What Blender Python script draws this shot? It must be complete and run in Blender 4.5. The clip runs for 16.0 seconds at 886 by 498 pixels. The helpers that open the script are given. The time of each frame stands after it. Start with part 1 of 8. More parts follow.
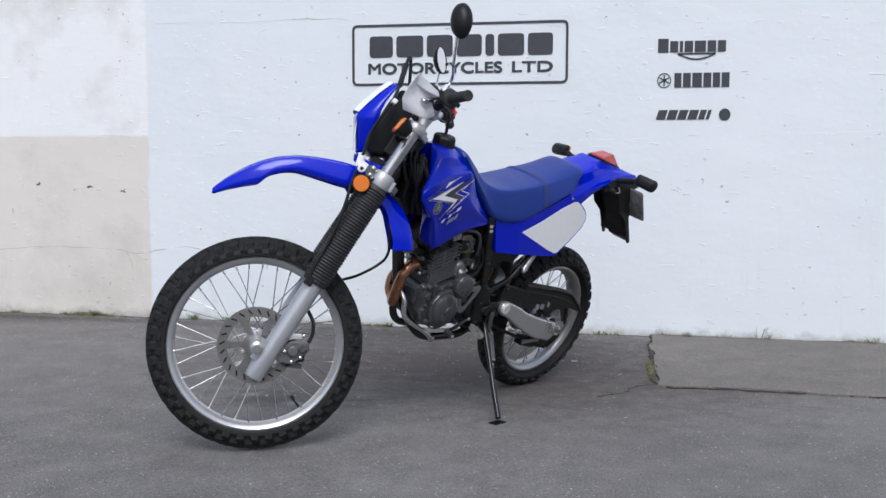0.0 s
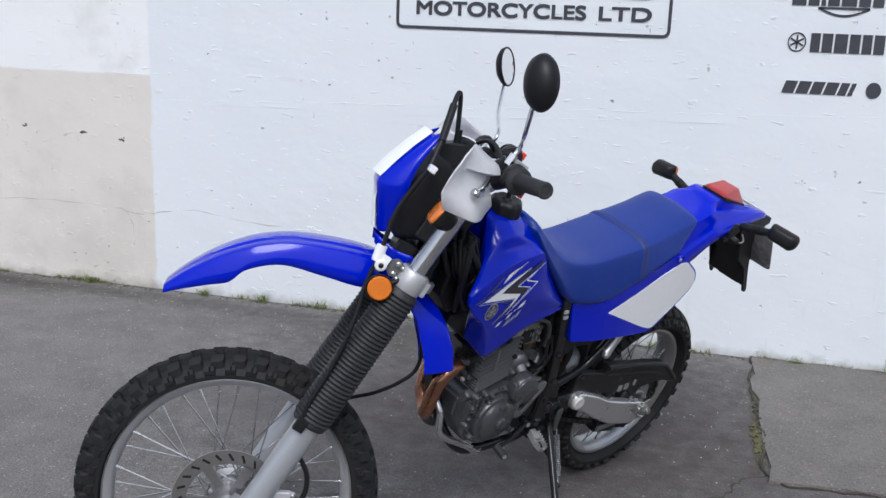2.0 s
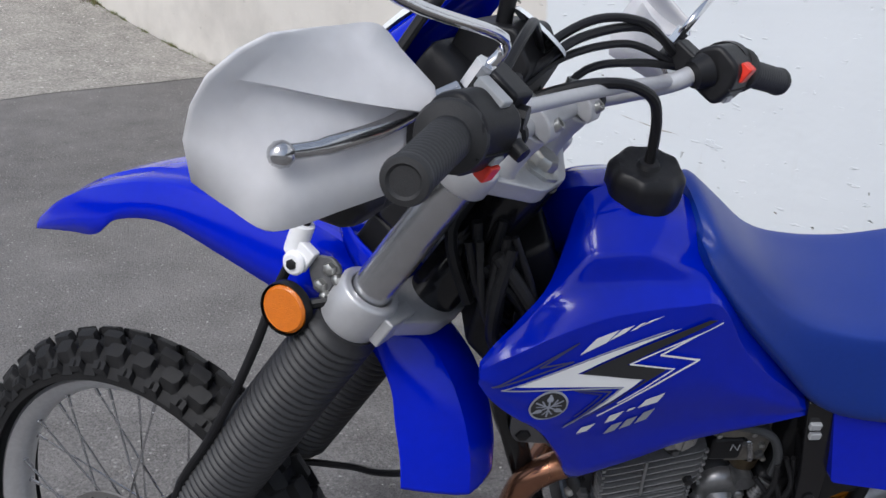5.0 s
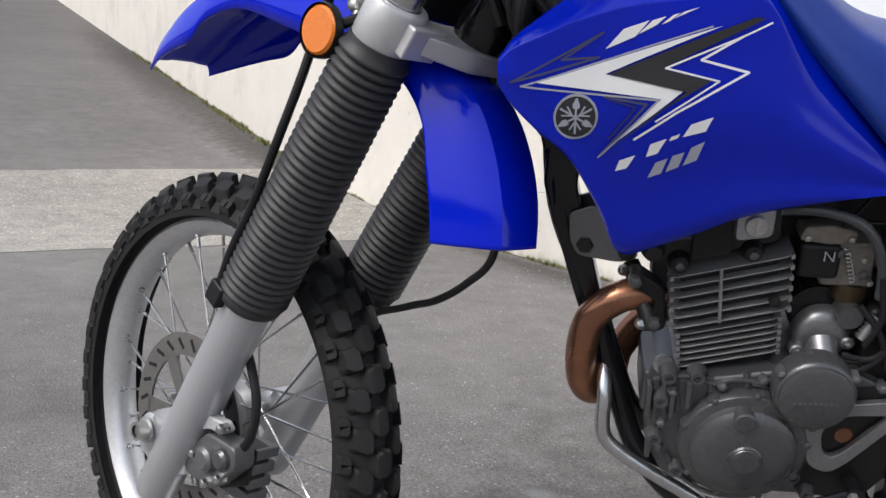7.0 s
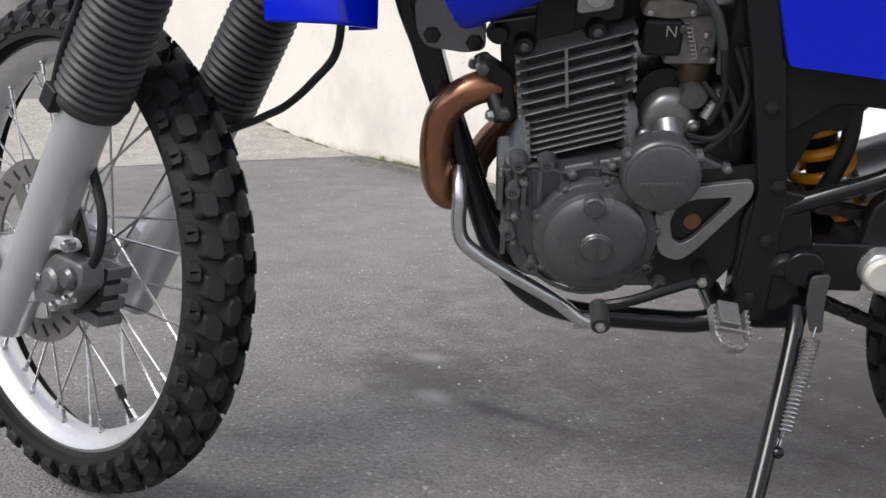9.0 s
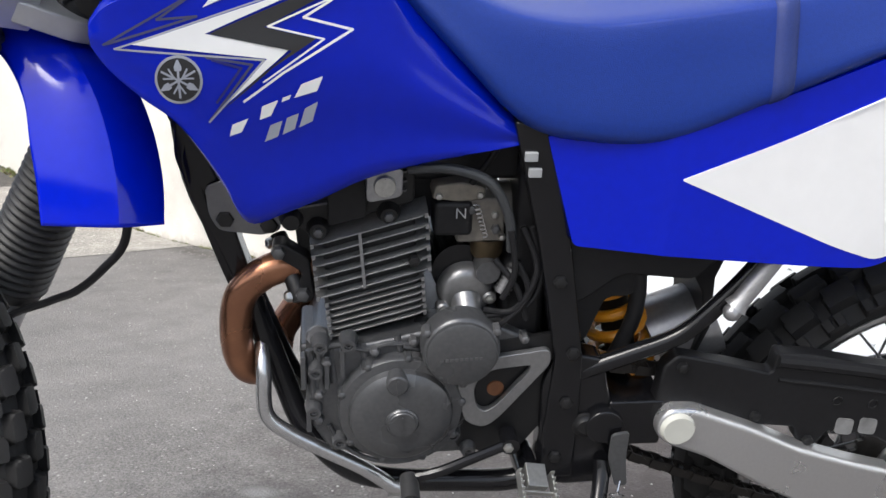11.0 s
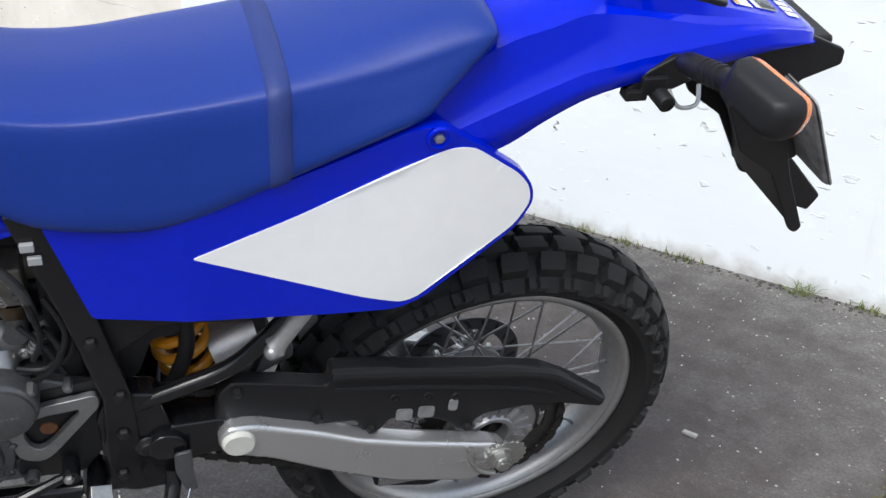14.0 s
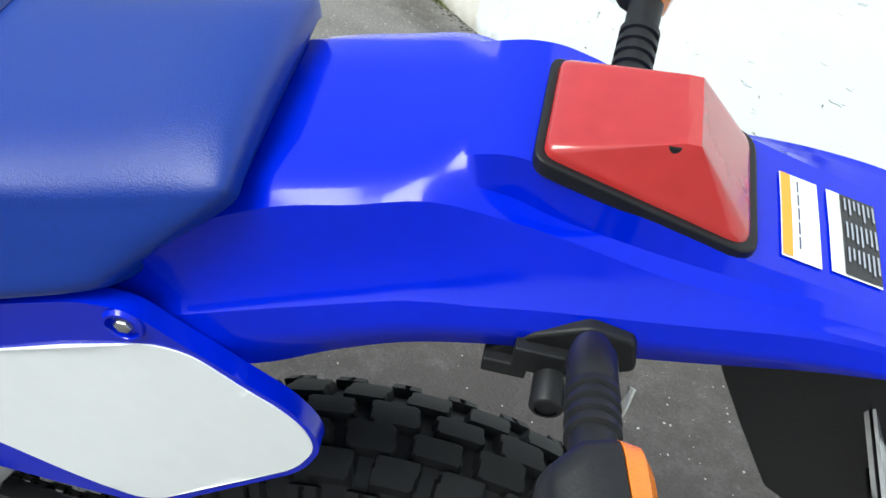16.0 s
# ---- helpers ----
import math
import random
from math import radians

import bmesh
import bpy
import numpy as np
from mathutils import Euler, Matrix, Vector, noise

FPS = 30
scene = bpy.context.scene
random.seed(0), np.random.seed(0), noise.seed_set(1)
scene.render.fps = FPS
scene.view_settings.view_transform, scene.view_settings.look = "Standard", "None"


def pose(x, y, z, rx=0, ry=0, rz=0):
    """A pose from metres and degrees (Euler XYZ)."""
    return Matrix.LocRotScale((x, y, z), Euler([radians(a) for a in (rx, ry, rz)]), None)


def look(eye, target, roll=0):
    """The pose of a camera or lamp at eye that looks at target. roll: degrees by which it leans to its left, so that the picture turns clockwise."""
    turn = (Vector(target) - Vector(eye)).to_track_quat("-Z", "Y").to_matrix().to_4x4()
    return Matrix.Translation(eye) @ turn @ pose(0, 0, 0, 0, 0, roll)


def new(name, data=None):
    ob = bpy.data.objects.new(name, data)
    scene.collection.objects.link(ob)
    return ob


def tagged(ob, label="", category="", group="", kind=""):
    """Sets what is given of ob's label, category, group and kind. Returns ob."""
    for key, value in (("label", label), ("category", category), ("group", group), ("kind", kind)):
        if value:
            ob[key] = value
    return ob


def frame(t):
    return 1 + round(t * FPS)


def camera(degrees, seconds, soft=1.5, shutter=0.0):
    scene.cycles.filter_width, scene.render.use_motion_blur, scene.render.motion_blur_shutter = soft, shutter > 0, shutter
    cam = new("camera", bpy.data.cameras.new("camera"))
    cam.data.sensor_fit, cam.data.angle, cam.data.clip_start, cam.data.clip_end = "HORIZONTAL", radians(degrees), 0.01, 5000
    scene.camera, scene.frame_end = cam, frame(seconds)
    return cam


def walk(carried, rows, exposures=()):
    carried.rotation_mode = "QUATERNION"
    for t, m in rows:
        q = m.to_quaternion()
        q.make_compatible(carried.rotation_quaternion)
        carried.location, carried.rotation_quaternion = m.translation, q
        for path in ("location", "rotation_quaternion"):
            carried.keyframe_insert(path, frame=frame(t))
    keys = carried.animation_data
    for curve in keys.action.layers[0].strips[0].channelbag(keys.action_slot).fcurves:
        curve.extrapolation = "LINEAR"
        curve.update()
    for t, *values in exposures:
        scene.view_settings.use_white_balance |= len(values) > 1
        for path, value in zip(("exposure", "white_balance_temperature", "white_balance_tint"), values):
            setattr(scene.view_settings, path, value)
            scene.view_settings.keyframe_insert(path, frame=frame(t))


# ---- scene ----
cam = camera(48.50, 16.0)
PATH = [
    (0, (0.7514, 0.3880, 0.9642), (0.3477, 2.3389, 0.7881), 0.15),
    (0.5, (0.6616, 0.5179, 1.1653), (0.2107, 2.4313, 0.7972), -2.34),
    (1, (0.6159, 0.7290, 1.4203), (0.1790, 2.6368, 1.0086), -0.93),
    (1.5, (0.5943, 1.0805, 1.5034), (0.0938, 2.9692, 1.0765), 0.96),
    (2, (0.5131, 1.4756, 1.4829), (0.0133, 3.3544, 1.0136), 2.04),
    (2.5, (0.5050, 1.8525, 1.4781), (-0.0754, 3.7032, 0.9900), 2.01),
    (3, (0.5172, 2.1601, 1.4783), (-0.2123, 3.9343, 0.9124), 1.38),
    (3.2, (0.5208, 2.2712, 1.4798), (-0.2461, 4.0199, 0.8849), 2.28),
    (5.3, (0.7342, 2.9904, 1.3272), (-0.7619, 4.0870, 0.5793), 1.73),
    (5.5, (0.7702, 3.0192, 1.3141), (-0.7689, 4.0585, 0.5719), 1.48),
    (6, (0.8104, 3.0837, 1.2031), (-0.8390, 4.0255, 0.5764), -0.19),
    (6.5, (0.8692, 3.0898, 0.9809), (-0.8800, 4.0224, 0.7155), 1.99),
    (7, (0.8901, 3.0838, 0.8082), (-0.8999, 3.9341, 0.5381), 1.36),
    (7.5, (0.9038, 3.0904, 0.7191), (-0.9525, 3.8072, 0.5180), 1.55),
    (8, (0.9189, 3.0978, 0.6646), (-0.9275, 3.8095, 0.3740), 0.96),
    (8.5, (0.9317, 3.1307, 0.6448), (-0.8566, 3.9537, 0.2919), 0.53),
    (9, (0.9348, 3.1605, 0.6338), (-0.7659, 4.1423, 0.2545), 0.50),
    (9.2, (0.9359, 3.1637, 0.6314), (-0.7276, 4.2052, 0.2464), 0.37),
    (11.3, (0.9449, 3.2279, 0.8457), (-0.5727, 4.5034, 0.5811), -0.80),
    (11.5, (0.9338, 3.2335, 0.9147), (-0.5461, 4.5382, 0.5862), -0.79),
    (12, (0.9261, 3.2585, 1.0445), (-0.4335, 4.6172, 0.4919), -1.86),
    (12.5, (0.9513, 3.2746, 1.1440), (-0.2542, 4.7234, 0.4750), 0.39),
    (13, (0.9959, 3.3273, 1.1703), (-0.1398, 4.7972, 0.4288), 1.16),
    (13.5, (1.0552, 3.4086, 1.1596), (-0.0564, 4.8895, 0.4038), 0.19),
    (14, (1.0945, 3.5044, 1.1161), (-0.0663, 4.9332, 0.3344), 0.42),
    (14.5, (1.0785, 3.6766, 1.0553), (-0.1322, 5.0412, 0.2356), 1.07),
    (15, (1.0155, 3.8878, 1.0718), (-0.2613, 5.1915, 0.2531), 0.96),
    (15.5, (0.9777, 4.0640, 1.1260), (-0.4438, 5.2218, 0.3268), 4.46),
    (16, (0.9641, 4.2023, 1.1873), (-0.5445, 5.0292, 0.1673), 9.57),
]
EXPOSURES = [(0, 0.33, 5850, 10), (3.2, 0.32, 5850, 10), (5.3, 0.28, 6000, 10), (6.5, 0.46, 6250, 10), (7.0, 0.70, 6300, 10), (8.0, 0.76, 6330, 10), (9.2, 0.86, 6350, 10), (11.3, 1.08, 6250, 8), (12.5, 0.86, 6150, 6), (13.3, 0.68, 6050, 6), (14.0, 0.84, 6080, 7), (14.5, 0.78, 6080, 7), (15.2, 0.58, 6150, 4), (16, 1.0, 6050, -2)]
walk(cam, [(t, look(eye, target, roll)) for t, eye, target, roll in PATH], EXPOSURES)

# ---- light: bright overcast sky ----
world = bpy.data.worlds.new("sky")
scene.world = world
world.use_nodes = True
wn = world.node_tree.nodes
sky = wn.new("ShaderNodeTexSky")
sky.sky_type, sky.sun_disc = "NISHITA", False
sky.sun_elevation, sky.sun_rotation = radians(47), radians(166)
sky.air_density, sky.dust_density, sky.ozone_density = 1.0, 4.5, 1.0
# an even layer of thin cloud lies over the clear sky
veil = wn.new("ShaderNodeMix")
veil.data_type = "RGBA"
veil.inputs[0].default_value = 0.5
veil.inputs[7].default_value = (3.8, 4.0, 4.35, 1)
world.node_tree.links.new(sky.outputs["Color"], veil.inputs[6])
world.node_tree.links.new(veil.outputs[2], wn["Background"].inputs["Color"])
wn["Background"].inputs["Strength"].default_value = 0.125
sun = new("sun", bpy.data.lights.new("sun", "SUN"))
sun.data.energy, sun.data.angle, sun.data.color = 1.45, radians(28), (1.0, 0.965, 0.92)
sun.matrix_world = look((1.32, -1.79, 5.85), (0, 3.5, 0))


# ---- materials ----
def material(name, base, rough=0.5, metal=0.0, vary=0.12, grain=60.0, bump=0.0, bump_scale=200.0, tint=None, wear=0.0, coat=0.0, spec=0.5, patch=4.0):
    """Principled surface with colour variation at a coarse and a fine scale, roughness variation and fine relief."""
    m = bpy.data.materials.new(name)
    m.use_nodes = True
    nt = m.node_tree
    n, link = nt.nodes, nt.links.new
    p = n["Principled BSDF"]
    tc = n.new("ShaderNodeTexCoord")
    a, b = n.new("ShaderNodeTexNoise"), n.new("ShaderNodeTexNoise")
    a.inputs["Scale"].default_value, a.inputs["Detail"].default_value = patch, 5
    b.inputs["Scale"].default_value, b.inputs["Detail"].default_value = grain, 4
    for t in (a, b):
        link(tc.outputs["Object"], t.inputs["Vector"])
    mix = n.new("ShaderNodeMix")
    mix.data_type, mix.blend_type = "RGBA", "MIX"
    dark = tint or tuple(c * (1 - 2 * vary) for c in base)
    light = tuple(min(1, c * (1 + vary)) for c in base)
    mix.inputs[6].default_value, mix.inputs[7].default_value = (*dark, 1), (*light, 1)
    add = n.new("ShaderNodeMath")
    add.operation, add.use_clamp = "MULTIPLY_ADD", True
    link(a.outputs["Fac"], add.inputs[0])
    add.inputs[1].default_value = 0.9
    fine = n.new("ShaderNodeMath")
    fine.operation = "MULTIPLY_ADD"
    link(b.outputs["Fac"], fine.inputs[0])
    fine.inputs[1].default_value, fine.inputs[2].default_value = 0.8, -0.3
    link(fine.outputs[0], add.inputs[2])
    link(add.outputs[0], mix.inputs[0])
    link(mix.outputs[2], p.inputs["Base Color"])
    p.inputs["Metallic"].default_value = metal
    p.inputs["Specular IOR Level"].default_value = spec
    p.inputs["Coat Weight"].default_value = coat
    p.inputs["Coat Roughness"].default_value = 0.06
    r = n.new("ShaderNodeMapRange")
    r.inputs[3].default_value, r.inputs[4].default_value = max(0.02, rough - 0.08 - wear), min(1, rough + 0.08 + wear)
    link(a.outputs["Fac"], r.inputs[0])
    link(r.outputs[0], p.inputs["Roughness"])
    if bump:
        c, d = n.new("ShaderNodeTexNoise"), n.new("ShaderNodeBump")
        c.inputs["Scale"].default_value, c.inputs["Detail"].default_value = bump_scale, 5
        link(tc.outputs["Object"], c.inputs["Vector"])
        d.inputs["Strength"].default_value, d.inputs["Distance"].default_value = bump, 0.002
        link(c.outputs["Fac"], d.inputs["Height"])
        link(d.outputs[0], p.inputs["Normal"])
    return m


BLUE = material("blue_plastic", (0.001, 0.012, 0.52), 0.11, vary=0.08, grain=90, bump=0.006, bump_scale=350, coat=0.05, spec=0.34)
TANKBLUE = material("blue_tank_paint", (0.001, 0.012, 0.42), 0.11, vary=0.08, grain=70, bump=0.006, bump_scale=300, coat=0.05, spec=0.34)
SEATBLUE = material("blue_vinyl", (0.002, 0.027, 0.235), 0.40, vary=0.12, grain=220, bump=0.22, bump_scale=900, spec=0.5)
STRAP = material("dark_blue_strap", (0.012, 0.030, 0.17), 0.55, vary=0.15, grain=300, bump=0.3, bump_scale=800)
WHITE = material("white_plastic", (0.86, 0.86, 0.865), 0.36, vary=0.03, grain=40, bump=0.02)
BLACK = material("black_plastic", (0.012, 0.012, 0.0135), 0.44, vary=0.25, grain=120, bump=0.10, bump_scale=600, spec=0.28)
GLOSSBLACK = material("black_frame_paint", (0.008, 0.008, 0.0095), 0.18, vary=0.25, grain=80, bump=0.02, spec=0.4)
RUBBER = material("tyre_rubber", (0.011, 0.011, 0.012), 0.62, vary=0.30, grain=90, bump=0.22, bump_scale=260, patch=9, tint=(0.016, 0.0155, 0.015), spec=0.25)
BOOT = material("boot_rubber", (0.026, 0.026, 0.028), 0.55, vary=0.20, grain=150, bump=0.08, bump_scale=500)
GRIP = material("grip_rubber", (0.022, 0.022, 0.023), 0.62, vary=0.20, grain=200, bump=0.25, bump_scale=900)
RIM = material("aluminium_rim", (0.64, 0.64, 0.645), 0.32, metal=0.72, vary=0.12, grain=140, bump=0.04, wear=0.06)
REARRIM = material("dull_aluminium_rim", (0.45, 0.45, 0.455), 0.33, metal=0.85, vary=0.14, grain=140, bump=0.04, wear=0.06)
FORKSILVER = material("silver_fork_paint", (0.47, 0.48, 0.50), 0.34, metal=0.55, vary=0.06, grain=200, bump=0.03)
STEEL = material("polished_steel", (0.56, 0.56, 0.57), 0.22, metal=0.95, vary=0.10, grain=90, wear=0.06)
CHROME = material("chrome", (0.75, 0.75, 0.76), 0.07, metal=1.0, vary=0.04)
ALU = material("cast_aluminium", (0.38, 0.38, 0.39), 0.36, metal=0.75, vary=0.16, grain=160, bump=0.08, bump_scale=500, wear=0.06)
SWINGALU = material("brushed_aluminium", (0.62, 0.62, 0.625), 0.30, metal=0.8, vary=0.05, grain=220, bump=0.02, bump_scale=600, wear=0.04)
CALIPER = material("grey_caliper_casting", (0.15, 0.15, 0.155), 0.40, metal=0.5, vary=0.2, grain=150, bump=0.1, bump_scale=600)
ENGINE = material("grey_engine_casting", (0.110, 0.112, 0.117), 0.30, metal=0.5, vary=0.22, grain=180, bump=0.12, bump_scale=700, wear=0.05)
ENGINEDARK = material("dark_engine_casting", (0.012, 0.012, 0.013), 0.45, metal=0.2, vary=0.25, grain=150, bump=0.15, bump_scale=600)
FINEDGE = material("machined_fin", (0.27, 0.27, 0.275), 0.32, metal=0.5, vary=0.2, grain=220, bump=0.05)
GUARDWHITE = material("scuffed_white_plastic", (0.82, 0.815, 0.82), 0.42, vary=0.10, grain=60, bump=0.03, bump_scale=200)
# thin white plastic lets some light through
gt = GUARDWHITE.node_tree
thin, blend = gt.nodes.new("ShaderNodeBsdfTranslucent"), gt.nodes.new("ShaderNodeMixShader")
thin.inputs["Color"].default_value, blend.inputs[0].default_value = (0.85, 0.85, 0.86, 1), 0.35
gt.links.new(gt.nodes["Principled BSDF"].outputs[0], blend.inputs[1])
gt.links.new(thin.outputs[0], blend.inputs[2])
gt.links.new(blend.outputs[0], gt.nodes["Material Output"].inputs["Surface"])
NOSE = material("brushed_casting", (0.27, 0.27, 0.275), 0.33, metal=0.7, vary=0.14, grain=180, bump=0.06)
DULLSPOKE = material("dull_plated_spoke", (0.30, 0.30, 0.30), 0.42, metal=0.8, vary=0.2, grain=90)
DARKDISC = material("dark_brake_steel", (0.13, 0.13, 0.135), 0.40, metal=0.8, vary=0.2, grain=120)
SLOTGREY = material("shaded_cast_metal", (0.30, 0.30, 0.30), 0.5, metal=0.3, vary=0.3, grain=60, patch=40)
DISC = material("worn_disc_steel", (0.30, 0.29, 0.28), 0.34, metal=0.8, vary=0.15, grain=120, bump=0.03)
HANGER = material("grey_plated_steel", (0.15, 0.15, 0.155), 0.4, metal=0.4, vary=0.12, grain=160, bump=0.05)
CLAMPSILVER = material("silver_cast_alloy", (0.55, 0.55, 0.56), 0.42, metal=0.45, vary=0.06, grain=160, bump=0.05, bump_scale=500)
COPPER = material("heat_stained_pipe", (0.38, 0.18, 0.10), 0.27, metal=0.85, vary=0.25, grain=30, tint=(0.13, 0.065, 0.048), patch=11, bump=0.04, wear=0.08)
ZINC = material("zinc_plated_steel", (0.50, 0.50, 0.48), 0.32, metal=0.85, vary=0.2, grain=200, wear=0.06)
AMBER = material("amber_lens", (0.74, 0.19, 0.01), 0.18, vary=0.08, grain=300, bump=0.5, bump_scale=700, coat=0.4)
REDLENS = material("red_lens", (0.42, 0.026, 0.026), 0.25, vary=0.10, grain=60, coat=0.5, tint=(0.32, 0.015, 0.015))
REDSWITCH = material("red_switch", (0.75, 0.04, 0.02), 0.4, vary=0.05)
GREYSWITCH = material("grey_switch", (0.36, 0.37, 0.38), 0.45, vary=0.06)
YELLOW = material("yellow_spring_paint", (0.72, 0.30, 0.012), 0.36, vary=0.15, grain=60, bump=0.04, tint=(0.42, 0.16, 0.01))
BROWN = material("rusty_brown", (0.19, 0.075, 0.03), 0.6, vary=0.3, grain=80, bump=0.2)
MIRROR = material("mirror_glass", (0.88, 0.88, 0.88), 0.02, metal=1.0, vary=0.0)
LENS = material("headlight_glass", (0.75, 0.78, 0.80), 0.08, vary=0.02, coat=0.6)
DECALWHITE = material("white_decal", (0.78, 0.78, 0.78), 0.3, vary=0.02)
DECALGREY = material("grey_decal", (0.05, 0.055, 0.13), 0.35, vary=0.05)
DECALSILVER = material("silver_decal", (0.34, 0.36, 0.42), 0.35, vary=0.05)
DECALBLACK = material("black_decal", (0.022, 0.022, 0.024), 0.35, vary=0.2, grain=900)
DECALNAVY = material("navy_decal", (0.012, 0.016, 0.16), 0.3, vary=0.1)
ORANGELABEL = material("orange_label", (0.75, 0.33, 0.03), 0.4, vary=0.03)
SIGNPAINT = material("dark_sign_paint", (0.045, 0.047, 0.058), 0.6, vary=0.18, grain=30, bump=0.1, bump_scale=120)
CLEARPLATE = material("number_plate", (0.26, 0.26, 0.265), 0.20, vary=0.30, patch=30)
GRASS = material("grass_blades", (0.10, 0.16, 0.035), 0.6, vary=0.35, grain=60, patch=20, tint=(0.16, 0.14, 0.05))
GRIT = material("pale_grit", (0.42, 0.41, 0.38), 0.8, vary=0.3, grain=90)
DIRT = material("dark_moss_dirt", (0.060, 0.055, 0.044), 0.9, vary=0.4, grain=120, patch=20, bump=0.6, bump_scale=120)

MOSS = material("moss", (0.105, 0.098, 0.038), 0.9, vary=0.4, grain=120, patch=20, tint=(0.06, 0.055, 0.03))


def asphalt_material(name, base, light, contrast, stains_and_patches=(), coarse=1.0):
    m = bpy.data.materials.new(name)
    m.use_nodes = True
    nt = m.node_tree
    n, link = nt.nodes, nt.links.new
    p = n["Principled BSDF"]
    tc = n.new("ShaderNodeTexCoord")

    def noise_at(scale, detail=5, rough=0.6):
        t = n.new("ShaderNodeTexNoise")
        t.inputs["Scale"].default_value, t.inputs["Detail"].default_value, t.inputs["Roughness"].default_value = scale, detail, rough
        link(tc.outputs["Object"], t.inputs["Vector"])
        return t.outputs["Fac"]

    big, mid, fine = noise_at(0.5, 6), noise_at(5.0, 6, 0.7), noise_at(130 / coarse, 3, 0.75)
    vor = n.new("ShaderNodeTexVoronoi")
    vor.inputs["Scale"].default_value = 170 / coarse
    link(tc.outputs["Object"], vor.inputs["Vector"])
    ramp = n.new("ShaderNodeValToRGB")
    ramp.color_ramp.elements[0].position, ramp.color_ramp.elements[0].color = 0.30, (*[c * (1 - contrast) for c in base], 1)
    ramp.color_ramp.elements[1].position, ramp.color_ramp.elements[1].color = 0.72, (*[c * (1 + contrast) for c in base], 1)
    s = n.new("ShaderNodeMath")
    s.operation = "MULTIPLY_ADD"
    link(fine, s.inputs[0])
    s.inputs[1].default_value = 0.55
    s2 = n.new("ShaderNodeMath")
    s2.operation = "MULTIPLY_ADD"
    link(mid, s2.inputs[0])
    s2.inputs[1].default_value = 0.25
    s3 = n.new("ShaderNodeMath")
    s3.operation = "MULTIPLY"
    link(big, s3.inputs[0])
    s3.inputs[1].default_value = 0.22
    link(s3.outputs[0], s2.inputs[2])
    link(s2.outputs[0], s.inputs[2])
    link(s.outputs[0], ramp.inputs["Fac"])
    # pale stones here and there
    stone = n.new("ShaderNodeMapRange")
    stone.inputs[1].default_value, stone.inputs[2].default_value = 0.86, 0.95
    link(vor.outputs["Color"], stone.inputs[0])
    mix = n.new("ShaderNodeMix")
    mix.data_type = "RGBA"
    link(stone.outputs[0], mix.inputs[0])
    link(ramp.outputs["Color"], mix.inputs[6])
    mix.inputs[7].default_value = (*light, 1)
    last = mix.outputs[2]
    for cx, cy, rx, ry, turn, dark, *tone in stains_and_patches:
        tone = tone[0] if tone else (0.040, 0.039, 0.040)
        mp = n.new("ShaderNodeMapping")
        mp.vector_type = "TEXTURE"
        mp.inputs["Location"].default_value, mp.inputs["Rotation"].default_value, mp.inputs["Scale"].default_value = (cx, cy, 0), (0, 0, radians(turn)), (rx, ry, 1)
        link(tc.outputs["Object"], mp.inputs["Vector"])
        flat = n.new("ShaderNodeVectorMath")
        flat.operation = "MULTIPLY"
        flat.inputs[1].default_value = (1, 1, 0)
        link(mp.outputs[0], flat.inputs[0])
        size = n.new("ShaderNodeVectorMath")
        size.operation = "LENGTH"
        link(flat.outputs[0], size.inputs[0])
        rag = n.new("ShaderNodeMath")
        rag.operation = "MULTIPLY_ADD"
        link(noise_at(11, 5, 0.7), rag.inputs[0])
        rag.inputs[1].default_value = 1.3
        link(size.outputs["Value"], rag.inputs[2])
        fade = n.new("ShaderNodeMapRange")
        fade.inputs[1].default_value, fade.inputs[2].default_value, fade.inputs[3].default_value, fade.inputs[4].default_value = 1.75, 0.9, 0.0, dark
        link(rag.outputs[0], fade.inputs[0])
        patch_mix = n.new("ShaderNodeMix")
        patch_mix.data_type = "RGBA"
        link(fade.outputs[0], patch_mix.inputs[0])
        link(last, patch_mix.inputs[6])
        patch_mix.inputs[7].default_value = (*tone, 1)
        last = patch_mix.outputs[2]
    link(last, p.inputs["Base Color"])
    p.inputs["Roughness"].default_value = 0.85
    p.inputs["Specular IOR Level"].default_value = 0.3
    bmp = n.new("ShaderNodeBump")
    bmp.inputs["Strength"].default_value, bmp.inputs["Distance"].default_value = 0.7, 0.004
    hgt = n.new("ShaderNodeMath")
    hgt.operation = "SUBTRACT"
    link(fine, hgt.inputs[0])
    link(vor.outputs["Distance"], hgt.inputs[1])
    link(hgt.outputs[0], bmp.inputs["Height"])
    link(bmp.outputs[0], p.inputs["Normal"])
    return m


